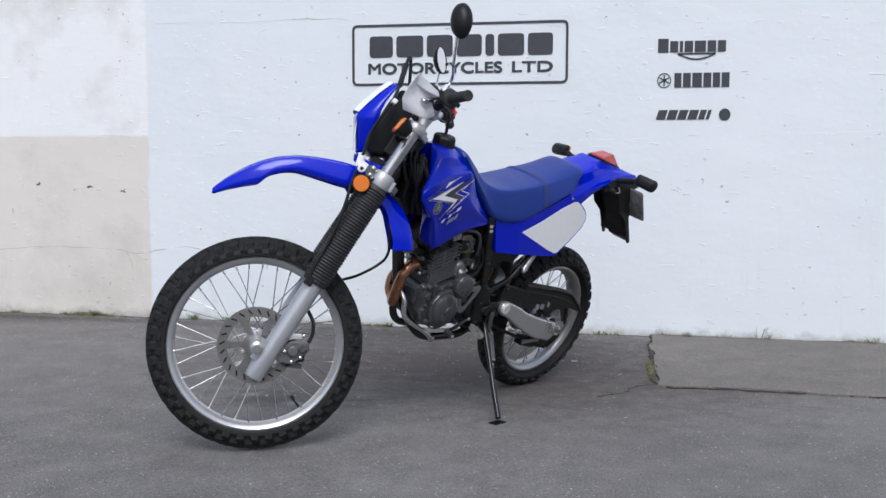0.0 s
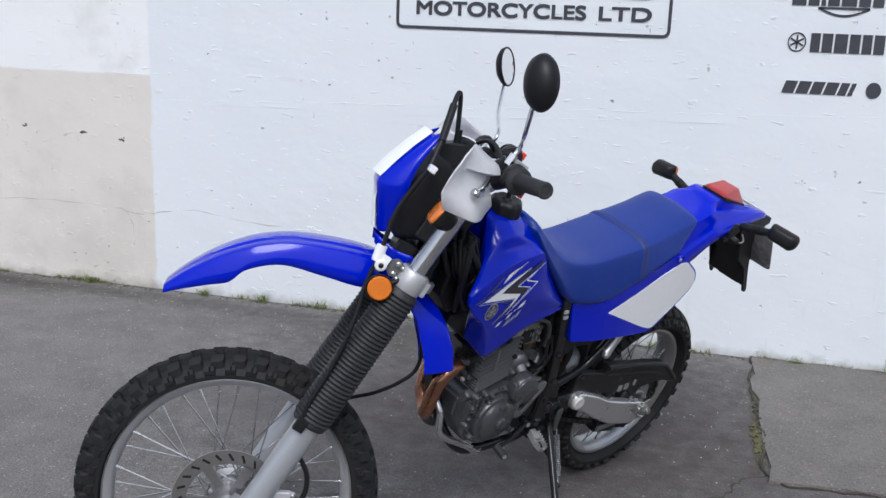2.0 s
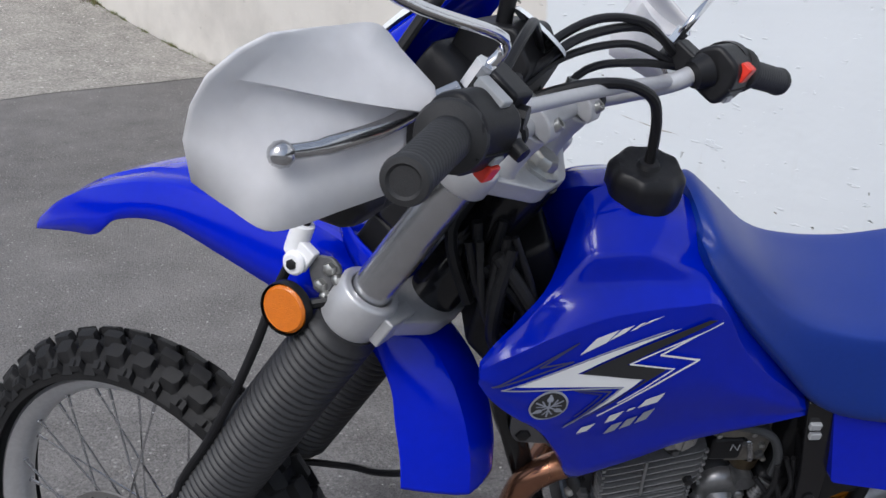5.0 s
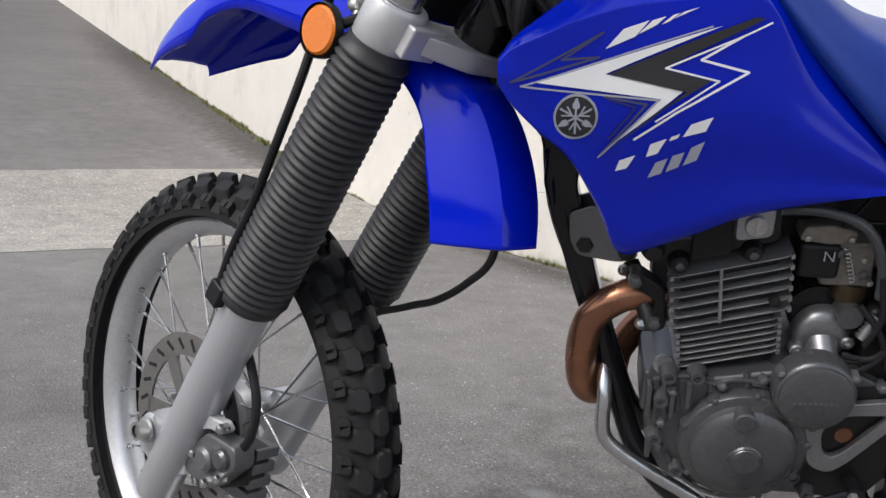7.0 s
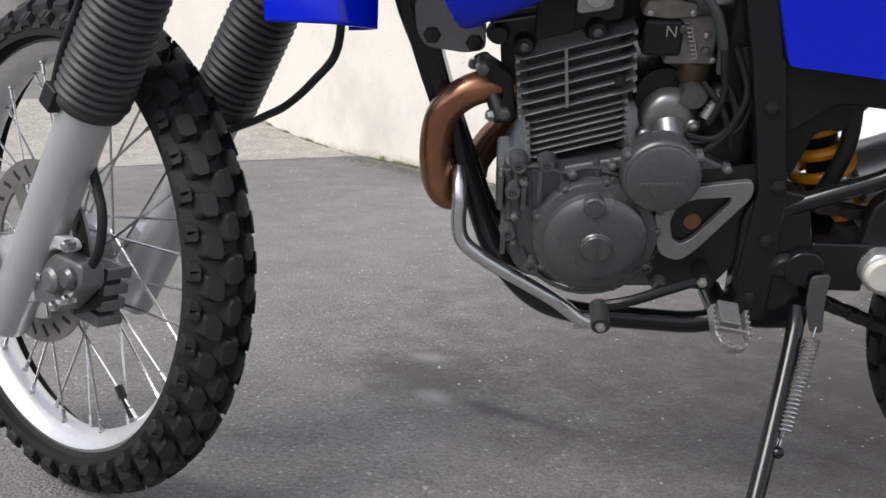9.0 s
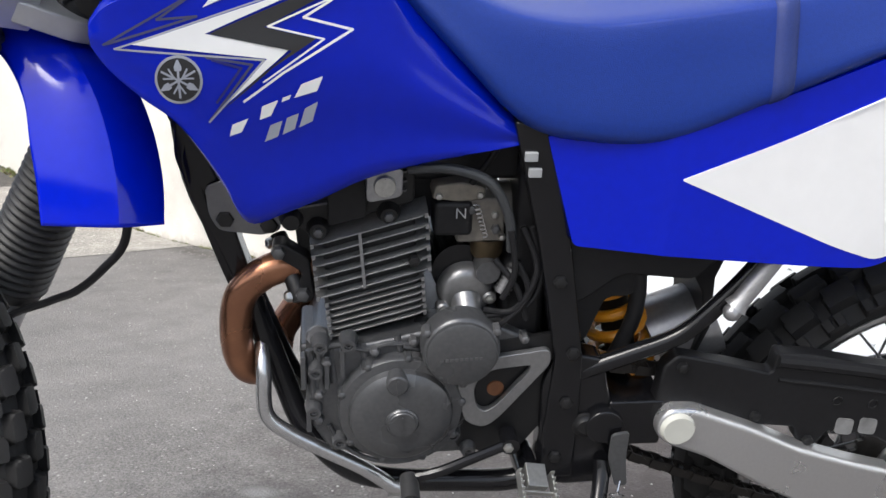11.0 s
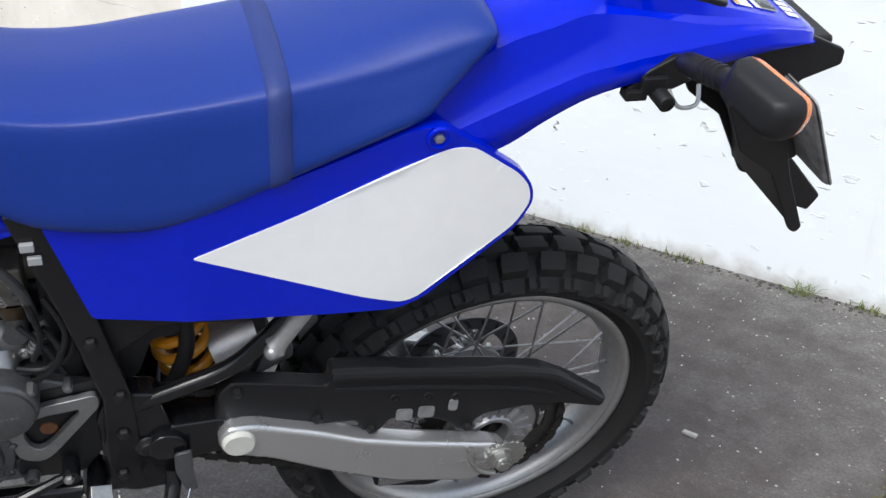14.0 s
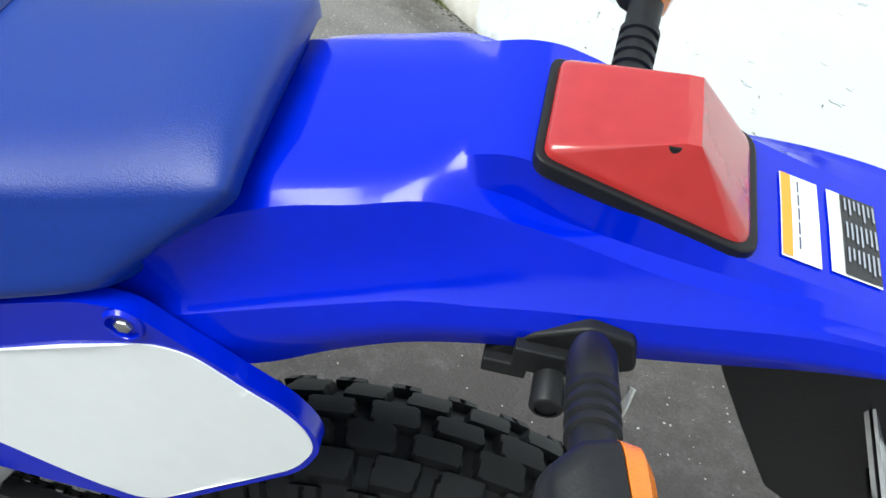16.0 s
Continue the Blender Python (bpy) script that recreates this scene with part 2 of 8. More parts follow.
# stains, and wide patches toned darker around the bike's rear and up the drive
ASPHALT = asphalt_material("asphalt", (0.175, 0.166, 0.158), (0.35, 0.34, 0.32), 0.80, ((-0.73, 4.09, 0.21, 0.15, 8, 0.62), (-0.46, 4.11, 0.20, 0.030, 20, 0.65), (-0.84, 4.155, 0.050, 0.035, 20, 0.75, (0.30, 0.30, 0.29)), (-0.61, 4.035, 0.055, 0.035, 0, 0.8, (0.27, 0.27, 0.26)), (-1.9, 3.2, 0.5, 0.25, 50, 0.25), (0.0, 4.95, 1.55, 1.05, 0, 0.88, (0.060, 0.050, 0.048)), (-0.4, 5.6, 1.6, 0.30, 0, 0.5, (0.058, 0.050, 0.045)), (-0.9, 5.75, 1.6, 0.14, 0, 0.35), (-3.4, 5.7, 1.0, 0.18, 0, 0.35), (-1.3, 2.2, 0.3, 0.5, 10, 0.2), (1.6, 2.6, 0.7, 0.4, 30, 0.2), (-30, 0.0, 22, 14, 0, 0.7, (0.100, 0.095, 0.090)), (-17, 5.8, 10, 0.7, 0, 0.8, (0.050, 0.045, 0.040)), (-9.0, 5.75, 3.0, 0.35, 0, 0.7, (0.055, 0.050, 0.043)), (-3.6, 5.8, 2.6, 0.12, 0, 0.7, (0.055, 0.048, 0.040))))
OLDASPHALT = asphalt_material("pale_worn_asphalt", (0.178, 0.165, 0.150), (0.34, 0.32, 0.29), 0.6)
CONCRETE = asphalt_material("exposed_aggregate_concrete", (0.31, 0.292, 0.262), (0.66, 0.63, 0.58), 0.85, (), 2.4)


def wall_material():
    """Painted rough concrete: a bluish white coat, and beyond one straight edge a cream coat with a whiter band above."""
    m = bpy.data.materials.new("painted_concrete")
    m.use_nodes = True
    nt = m.node_tree
    n, link = nt.nodes, nt.links.new
    p = n["Principled BSDF"]
    geo, sep = n.new("ShaderNodeNewGeometry"), n.new("ShaderNodeSeparateXYZ")
    link(geo.outputs["Position"], sep.inputs[0])

    def noise_at(scale, detail=6, rough=0.6, stretch=None):
        t = n.new("ShaderNodeTexNoise")
        t.inputs["Scale"].default_value, t.inputs["Detail"].default_value, t.inputs["Roughness"].default_value = scale, detail, rough
        if stretch:
            mp = n.new("ShaderNodeMapping")
            mp.inputs["Scale"].default_value = stretch
            link(geo.outputs["Position"], mp.inputs["Vector"])
            link(mp.outputs[0], t.inputs["Vector"])
        else:
            link(geo.outputs["Position"], t.inputs["Vector"])
        return t.outputs["Fac"]

    def math_node(op, a, b, c=None):
        t = n.new("ShaderNodeMath")
        t.operation = op
        for i, v in enumerate((a, b, c)):
            if v is None:
                continue
            if isinstance(v, (int, float)):
                t.inputs[i].default_value = v
            else:
                link(v, t.inputs[i])
        return t.outputs[0]

    def mix_node(f, a, b):
        t = n.new("ShaderNodeMix")
        t.data_type = "RGBA"
        link(f, t.inputs[0])
        for i, v in ((6, a), (7, b)):
            if isinstance(v, tuple):
                t.inputs[i].default_value = (*v, 1)
            else:
                link(v, t.inputs[i])
        return t.outputs[2]

    def step(value, lo, hi):
        t = n.new("ShaderNodeMapRange")
        t.inputs[1].default_value, t.inputs[2].default_value = lo, hi
        link(value, t.inputs[0])
        return t.outputs[0]

    wob = math_node("MULTIPLY_ADD", noise_at(9), 0.05, sep.outputs["X"])
    left = step(wob, -2.205, -2.222)
    wobz = math_node("MULTIPLY_ADD", noise_at(9), 0.02, sep.outputs["Z"])
    upper = math_node("MULTIPLY", step(wobz, 1.120, 1.132), step(sep.outputs["X"], -6.6, -6.5))
    cool = mix_node(noise_at(1.3), (0.69, 0.73, 0.76), (0.765, 0.79, 0.805))
    cream = mix_node(noise_at(1.7), (0.645, 0.605, 0.545), (0.745, 0.715, 0.66))
    white = mix_node(noise_at(1.3), (0.79, 0.80, 0.80), (0.83, 0.835, 0.83))
    coat = mix_node(left, cool, mix_node(upper, cream, white))
    patchy = step(noise_at(1.1, 5, 0.65), 0.50, 0.72)
    coat = mix_node(math_node("MULTIPLY", math_node("MULTIPLY", patchy, left), 0.7), coat, (0.50, 0.475, 0.435))
    # stains: dribbles, rusty blotches and grime along the foot
    drib = step(noise_at(3.0, 5, 0.65, (3.0, 1, 0.35)), 0.60, 0.78)
    low = step(sep.outputs["Z"], 0.75, 0.0)
    stained = mix_node(math_node("MULTIPLY", math_node("MULTIPLY", drib, 0.5), low), coat, (0.50, 0.46, 0.40))
    pits = step(noise_at(30, 2, 0.5), 0.70, 0.74)
    sparse = step(noise_at(2.2, 3), 0.52, 0.60)
    pitted = mix_node(math_node("MULTIPLY", math_node("MULTIPLY", pits, sparse), 0.65), stained, (0.33, 0.31, 0.28))
    foot = step(math_node("MULTIPLY_ADD", noise_at(14), 0.14, sep.outputs["Z"]), 0.125, 0.045)
    final = mix_node(math_node("MULTIPLY", foot, 0.75), pitted, (0.30, 0.27, 0.23))
    link(final, p.inputs["Base Color"])
    p.inputs["Roughness"].default_value = 0.62
    # trowelled lumps, patches of rougher render and board edges
    h1 = math_node("MULTIPLY", noise_at(3.5, 3, 0.5, (1, 1, 1.6)), 1.4)
    h2 = math_node("MULTIPLY", noise_at(45, 4, 0.55), 0.10)
    h3 = math_node("MULTIPLY", step(noise_at(13, 3, 0.5, (1, 1, 3.2)), 0.665, 0.70), 0.45)
    h4 = math_node("MULTIPLY", math_node("MULTIPLY", pits, sparse), -2.2)
    hh = math_node("ADD", math_node("ADD", h1, h2), math_node("ADD", h3, h4))
    bmp = n.new("ShaderNodeBump")
    bmp.inputs["Strength"].default_value, bmp.inputs["Distance"].default_value = 0.65, 0.010
    link(hh, bmp.inputs["Height"])
    link(bmp.outputs[0], p.inputs["Normal"])
    return m


WALL = wall_material()


# ---- mesh helpers ----
class Geo:
    """Collects vertices and faces for one mesh."""

    def __init__(self):
        self.v, self.f = [], []

    def add(self, verts, faces, m=None):
        k = len(self.v)
        self.v += [tuple(m @ Vector(p)) if m else tuple(p) for p in verts]
        self.f += [tuple(i + k for i in q) for q in faces]
        return self

    def box(self, c, s, m=None, top=1.0):
        x, y, z = (a / 2 for a in s)
        vs = [(c[0] + i * x * (top if k > 0 else 1), c[1] + j * y * (top if k > 0 else 1), c[2] + k * z) for k in (-1, 1) for i, j in ((-1, -1), (1, -1), (1, 1), (-1, 1))]
        return self.add(vs, [(3, 2, 1, 0), (4, 5, 6, 7), (0, 1, 5, 4), (1, 2, 6, 5), (2, 3, 7, 6), (3, 0, 4, 7)], m)

    def loops(self, rings, closed=True, caps=True, m=None):
        n, vs, fs = len(rings[0]), [p for r in rings for p in r], []
        for i in range(len(rings) - 1):
            for j in range(n if closed else n - 1):
                a, b = i * n + j, i * n + (j + 1) % n
                fs.append((a, b, b + n, a + n))
        if caps and closed:
            fs.append(tuple(range(n - 1, -1, -1)))
            fs.append(tuple((len(rings) - 1) * n + j for j in range(n)))
        return self.add(vs, fs, m)

    def tube(self, path, r, seg=12, caps=True, m=None, flat=1.0):
        pts = [Vector(p) for p in path]
        rs = r if isinstance(r, (list, tuple)) else [r] * len(pts)
        rings, up = [], None
        for i, p in enumerate(pts):
            d = (pts[min(i + 1, len(pts) - 1)] - pts[max(i - 1, 0)]).normalized()
            if up is None:
                up = d.orthogonal().normalized()
            up = (up - d * up.dot(d)).normalized()
            side = d.cross(up)
            rings.append([p + (up * math.cos(a) + side * math.sin(a) * flat) * rs[i] for a in (2 * math.pi * j / seg for j in range(seg))])
        return self.loops(rings, True, caps, m)

    def lathe(self, profile, seg=32, m=None, closed=False, caps=False):
        """profile: (radius, height) about the y axis of the frame m."""
        rings = [[(r * math.cos(a), y, r * math.sin(a)) for r, y in profile] for a in (2 * math.pi * j / seg for j in range(seg))]
        n = len(profile)
        vs = [p for q in rings for p in q]
        fs = []
        for j in range(seg):
            k = (j + 1) % seg
            for i in range(n if closed else n - 1):
                i2 = (i + 1) % n
                fs.append((j * n + i, k * n + i, k * n + i2, j * n + i2))
        if caps:
            fs.append(tuple(j * n for j in range(seg - 1, -1, -1)))
            fs.append(tuple(j * n + n - 1 for j in range(seg)))
        return self.add(vs, fs, m)

    def prism(self, outline, y0, y1, m=None, inset=0.0):
        """A plate with its outline in x, z and thickness along y; inset draws in the y1 face."""
        n = len(outline)
        cx, cz = sum(p[0] for p in outline) / n, sum(p[1] for p in outline) / n
        far = []
        for x, z in outline:
            d = math.hypot(x - cx, z - cz) or 1
            far.append((x - (x - cx) / d * inset, z - (z - cz) / d * inset))
        return self.loops([[(x, y0, z) for x, z in outline], [(x, y1, z) for x, z in far]], m=m)

    def ball(self, c, r, seg=12, m=None, scale=(1, 1, 1)):
        prof = [(r * math.sin(a), -r * math.cos(a)) for a in (math.pi * i / (seg // 2) for i in range(seg // 2 + 1))]
        t = Matrix.Translation(c) @ Matrix.Diagonal((*scale, 1))
        return self.lathe([(max(q, 1e-5), h) for q, h in prof], seg, (m @ t) if m else t)


def spline(points, k=6, closed=False):
    """Points of a smooth curve through the given ones."""
    p = np.array(points, float)
    n, out = len(p), []
    for i in range(n if closed else n - 1):
        a, b, c, d = (p[(i + j) % n] if closed else p[min(max(i + j, 0), n - 1)] for j in (-1, 0, 1, 2))
        for s in range(k):
            t = s / k
            out.append(tuple(0.5 * (2 * b + (c - a) * t + (2 * a - 5 * b + 4 * c - d) * t * t + (3 * b - a - 3 * c + d) * t ** 3)))
    if not closed:
        out.append(tuple(p[-1]))
    return out


def skin(sections, ku=5, kv=4, smooth_section=True):
    """A dense grid of points through a few sections of equal count: rows along the sections, smooth both ways."""
    cols = [spline(s, kv) if smooth_section else s for s in sections]
    lines = [spline([c[j] for c in cols], ku) for j in range(len(cols[0]))]
    return [[ln[i] for ln in lines] for i in range(len(lines[0]))]


def rounded(outline, r, k=4):
    """An outline with its corners rounded; r is one radius, or one for each corner."""
    n, out = len(outline), []
    for i in range(n):
        a, b, c = (Vector(outline[(i + j) % n]) for j in (-1, 0, 1))
        q = r[i] if isinstance(r, (list, tuple)) else r
        e, f = (a - b), (c - b)
        q = min(q, e.length * 0.45, f.length * 0.45)
        if q < 1e-5:
            out.append(tuple(b))
            continue
        s, t = b + e.normalized() * q, b + f.normalized() * q
        out += [tuple(s * (1 - u) ** 2 + b * 2 * u * (1 - u) + t * u * u) for u in (j / k for j in range(k + 1))]
    return out


def shape(geo, name, mat, bevel=0.0, angle=35, segments=2):
    me = bpy.data.meshes.new(name)
    me.from_pydata(geo.v, [], geo.f)
    me.materials.append(mat)
    bm = bmesh.new()
    bm.from_mesh(me)
    bmesh.ops.recalc_face_normals(bm, faces=bm.faces)
    bm.to_mesh(me)
    bm.free()
    me.polygons.foreach_set("use_smooth", [True] * len(me.polygons))
    me.set_sharp_from_angle(angle=radians(angle))
    return me


def part(name, geo, mat, parent=None, label="", m=None, bevel=0.0, angle=35, data=None):
    me = data or shape(geo, name, mat, bevel, angle)
    ob = new(name, me)
    if parent:
        ob.parent = parent
    if m is not None:
        ob.matrix_basis = m
    if bevel:
        b = ob.modifiers.new("bevel", "BEVEL")
        b.width, b.segments, b.limit_method, b.angle_limit = bevel, 2, "ANGLE", radians(40)
        b.harden_normals = True
    return tagged(ob, label=label)


def along(p, q):
    """A frame at p whose y axis points to q."""
    d = Vector(q) - Vector(p)
    return Matrix.Translation(p) @ Vector((0, 1, 0)).rotation_difference(d).to_matrix().to_4x4()


def bolt(geo, c, r=0.006, h=0.006, axis=(0, 1, 0), m=None):
    t = along(c, Vector(c) + Vector(axis))
    geo.lathe([(1e-4, h * 1.05), (r * 0.55, h), (r * 0.85, h * 0.85), (r, h * 0.4), (r, -h)], 6, (m @ t) if m else t)
    return geo


def bolts(name, centres, mat, parent, r=0.006, h=0.006, axis=(0, 1, 0), m=None, label=""):
    """Hexagon bolt heads, each an object of its own on one shared mesh."""
    me = shape(bolt(Geo(), (0, 0, 0), r, h), name, mat)
    for c in centres:
        t = along(c, Vector(c) + Vector(axis))
        part(name, None, None, parent, label, (m @ t) if m else t, data=me)


def plate_on(outline, height, thick, sgn, edge=0.018, round_edge=0.0):
    """A plate whose outline lies in x, z and whose face follows y = sgn * height(x, z)."""
    bm = bmesh.new()
    bmesh.ops.triangulate(bm, faces=[bm.faces.new([bm.verts.new((x, 0, z)) for x, z in outline])])
    rim = {e for e in bm.edges if e.is_boundary}
    for _ in range(6):
        far = [e for e in bm.edges if e.calc_length() > edge and not e.is_boundary]
        if not far:
            break
        bmesh.ops.subdivide_edges(bm, edges=far, cuts=1)
        bmesh.ops.triangulate(bm, faces=bm.faces)
    bmesh.ops.beautify_fill(bm, faces=bm.faces, edges=[e for e in bm.edges if not e.is_boundary])
    back = bmesh.ops.duplicate(bm, geom=bm.verts[:] + bm.edges[:] + bm.faces[:])
    low = {v for v in back["geom"] if isinstance(v, bmesh.types.BMVert)}
    for v in bm.verts:
        v.co.y = sgn * (height(v.co.x, v.co.z) - (thick if v in low else 0))
    bmesh.ops.bridge_loops(bm, edges=[e for e in bm.edges if e.is_boundary])
    bmesh.ops.recalc_face_normals(bm, faces=bm.faces)
    g = Geo()
    bm.verts.index_update()
    g.add([tuple(v.co) for v in bm.verts], [tuple(v.index for v in f.verts) for f in bm.faces])
    bm.free()
    return g


# ---- ground ----
WALL_Y = 5.939


def ramp(x):
    """The yard is level, and beyond it the drive climbs to a crest."""
    if x > -5.0:
        return 0.0
    s = -5.0 - x
    z = 0.145 * (s - 1.5 * (1 - math.exp(-s / 1.5)))
    return z if x > -108 else ramp(-107.9) + 0.9 * (1 - math.exp((x + 108) / 9.0))


def ground_z(x, y):
    swell = 0.016 * math.exp(-((x + 0.49) ** 2 + (y - 3.39) ** 2) / 0.5)
    return ramp(x) + swell


def sheet(name, mat, xs, ys, lift=0.0, edge=0.0):
    g = Geo()
    vs = [(x, y, ground_z(x, y) + lift) for x in xs for y in ys]
    n = len(ys)
    g.add(vs, [(i * n + j, (i + 1) * n + j, (i + 1) * n + j + 1, i * n + j + 1) for i in range(len(xs) - 1) for j in range(n - 1)])
    return part(name, g, mat)


xs = [-1500, -400, -180, -140, -125, -118, -114, -111, -109, -108, -107, -104, -100, -96, -90, -80, -70, -60, -54] + [-50 + i for i in range(40)] + [-10 + 0.25 * i for i in range(80)] + [10, 14, 25, 60, 200, 1500]
ys = [-1500, -300, -80, -30, -14, -7, -3, -1] + [0.25 * i for i in range(24)] + [5.95, 6.2]
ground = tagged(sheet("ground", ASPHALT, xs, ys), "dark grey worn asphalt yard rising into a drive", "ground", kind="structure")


def uneven(outline, amount, k, seed):
    """An outline drawn finer, with a ragged edge."""
    rnd, out, n = random.Random(seed), [], len(outline)
    for i in range(n):
        a, b = Vector(outline[i]), Vector(outline[(i + 1) % n])
        m = max(2, int((b - a).length / k))
        out += [tuple(a.lerp(b, j / m) + Vector((rnd.uniform(-amount, amount), rnd.uniform(-amount, amount)))) for j in range(m)]
    return out


def slab(name, mat, outline, lift, label, category, drop=0.02, kind="structure"):
    """A thin layer that lies on the ground, with its outline in x, y."""
    bm = bmesh.new()
    top = [bm.verts.new((x, y, ground_z(x, y) + lift)) for x, y in outline]
    f = bm.faces.new(top)
    side = bmesh.ops.extrude_face_region(bm, geom=[f])
    for v in side["geom"]:
        if isinstance(v, bmesh.types.BMVert):
            v.co.z -= drop
    bmesh.ops.triangulate(bm, faces=bm.faces)
    bmesh.ops.recalc_face_normals(bm, faces=bm.faces)
    me = bpy.data.meshes.new(name)
    bm.to_mesh(me)
    bm.free()
    me.materials.append(mat)
    ob = new(name, me)
    return tagged(ob, label, category, kind=kind)


slab("pavement", OLDASPHALT, uneven([(0.80, 5.93), (0.79, 5.3), (0.82, 4.67), (1.7, 4.65), (7.0, 4.60), (7.0, 5.93)], 0.018, 0.10, 3), 0.010, "paler worn asphalt strip along the wall", "pavement")

g = Geo()
rnd = random.Random(8)
crack = [(0.80, 5.93), (0.785, 5.6), (0.79, 5.3), (0.81, 5.0), (0.82, 4.68), (1.05, 4.665), (1.35, 4.66), (1.7, 4.65), (2.4, 4.64), (3.4, 4.63), (7.0, 4.60)]
fine = [tuple(Vector(p) + Vector((rnd.uniform(-0.012, 0.012), rnd.uniform(-0.012, 0.012)))) for p in spline(crack, 9)]
g.tube([(x, y, ground_z(x, y) + 0.004) for x, y in fine], [rnd.uniform(0.003, 0.009) * (1.0 if y > 4.70 else 0.5) for x, y in fine], 6)
branch = [(0.80, 4.72), (0.70, 4.60), (0.66, 4.50), (0.56, 4.42)]
fine = [tuple(Vector(p) + Vector((rnd.uniform(-0.012, 0.012), rnd.uniform(-0.012, 0.012)))) for p in spline(branch, 6)]
g.tube([(x, y, ground_z(x, y) - 0.001) for x, y in fine], [rnd.uniform(0.002, 0.006) for _ in fine], 5)
tagged(part("joint", g, DIRT), "dark ragged joint between two layers of asphalt", "joint", kind="structure")
g = Geo()
rnd = random.Random(5)
sy = [-12 + 0.6 * i for i in range(30)] + [5.935]
sx = [-8.15, -7.9, -7.6, -7.3, -7.0, -6.6, -6.2, -5.8, -5.5, -5.2, -4.98]
g.add([(x + (rnd.uniform(-0.03, 0.03) if x in (sx[0], sx[-1]) else 0), y, ground_z(x, y) + 0.003) for x in sx for y in sy], [(i * len(sy) + j, (i + 1) * len(sy) + j, (i + 1) * len(sy) + j + 1, i * len(sy) + j + 1) for i in range(len(sx) - 1) for j in range(len(sy) - 1)])
tagged(part("crossing", g, CONCRETE), "pale exposed aggregate concrete strip across the yard", "pavement", kind="structure")

# ---- wall ----
g = Geo()
wx = [-108, -100, -90, -80, -70, -60, -53] + [-47 + i for i in range(38)] + [-9 + 0.5 * i for i in range(14)] + [-2 + i for i in range(15)]
low = [(x, WALL_Y, ramp(x) - 0.25) for x in wx]
high = [(x, WALL_Y, max(4.2, ramp(x) + 3.2)) for x in wx]
back = [(x, WALL_Y + 0.3, z) for x, _, z in high]
backlow = [(x, WALL_Y + 0.3, z) for x, _, z in low]
g.loops([[a, b, c, d] for a, b, c, d in zip(low, high, back, backlow)])
tagged(part("wall_north", g, WALL), "rough white painted concrete wall, cream at one end", "wall", kind="structure")

# formwork seams that stand slightly proud
for z, x0, x1 in ((0.989, -1.95, 0.7), (1.122, -6.0, -2.26), (1.79, -2.18, -0.95)):
    g = Geo()
    rnd = random.Random(int(z * 1000))
    path = [(x0 + (x1 - x0) * i / 40, WALL_Y - 0.001, z + rnd.uniform(-0.003, 0.003) + 0.004 * math.sin(i * 0.25) + (0.070 * (i / 40) ** 1.6 if z < 1 else 0)) for i in range(41)]
    g.tube(path, [0.0026 * max(0.02, rnd.random() - 0.25) for _ in path], 6)
    tagged(part("trim", g, WALL), "thin proud formwork seam on the painted wall", "wall seam", kind="structure")

# flaking paint, chipped spots and fine cracks
rnd = random.Random(14)
flakes, spots = Geo(), Geo()


def fleck(geo, x, z, r, thick):
    n = rnd.randint(5, 8)
    long, turn = rnd.uniform(1.0, 2.4), rnd.uniform(-0.5, 0.5)
    ol = []
    for k in range(n):
        a = 2 * math.pi * k / n
        q = r * rnd.uniform(0.5, 1.0)
        u, v = q * math.cos(a) * long, q * math.sin(a)
        ol.append((x + u * math.cos(turn) - v * math.sin(turn), z + u * math.sin(turn) + v * math.cos(turn)))
    geo.prism(ol, WALL_Y + 0.001, WALL_Y - thick, inset=r * 0.25)


for i in range(60):
    x, z = rnd.uniform(-3.6, 3.2), rnd.uniform(0.03, 1.9)
    fleck(flakes, x, z, rnd.uniform(0.003, 0.010), rnd.uniform(0.0004, 0.0011))
for i in range(130):
    x, z = rnd.uniform(-4.2, -1.3), 0.03 + 0.55 * rnd.random() ** 1.6
    fleck(flakes, x, z, rnd.uniform(0.004, 0.016), rnd.uniform(0.0005, 0.0016))
for i in range(48):
    x, z = (rnd.uniform(-3.6, 3.2), rnd.uniform(0.05, 1.8)) if i % 3 else (rnd.uniform(-4.2, -1.5), rnd.uniform(0.03, 0.4))
    fleck(spots, x, z, rnd.uniform(0.002, 0.006), 0.0012)
for x, z in ((-2.994, 0.818), (-2.638, 0.802), (-2.413, 0.785)):
    for k in range(5):
        fleck(spots, x + rnd.uniform(-0.02, 0.02), z + rnd.uniform(-0.008, 0.008), rnd.uniform(0.005, 0.011), 0.0016)
tagged(part("paint_flakes", flakes, WALL), "raised flakes of paint on the concrete wall", "paint flake", kind="stuff")
tagged(part("chipped_spots", spots, material("chipped_concrete", (0.20, 0.175, 0.15), 0.9, vary=0.4, grain=90)), "small chipped spots in the wall paint", "chip", kind="stuff")
CRACKTONE = material("cracked_render", (0.40, 0.37, 0.33), 0.9, vary=0.3, grain=70)
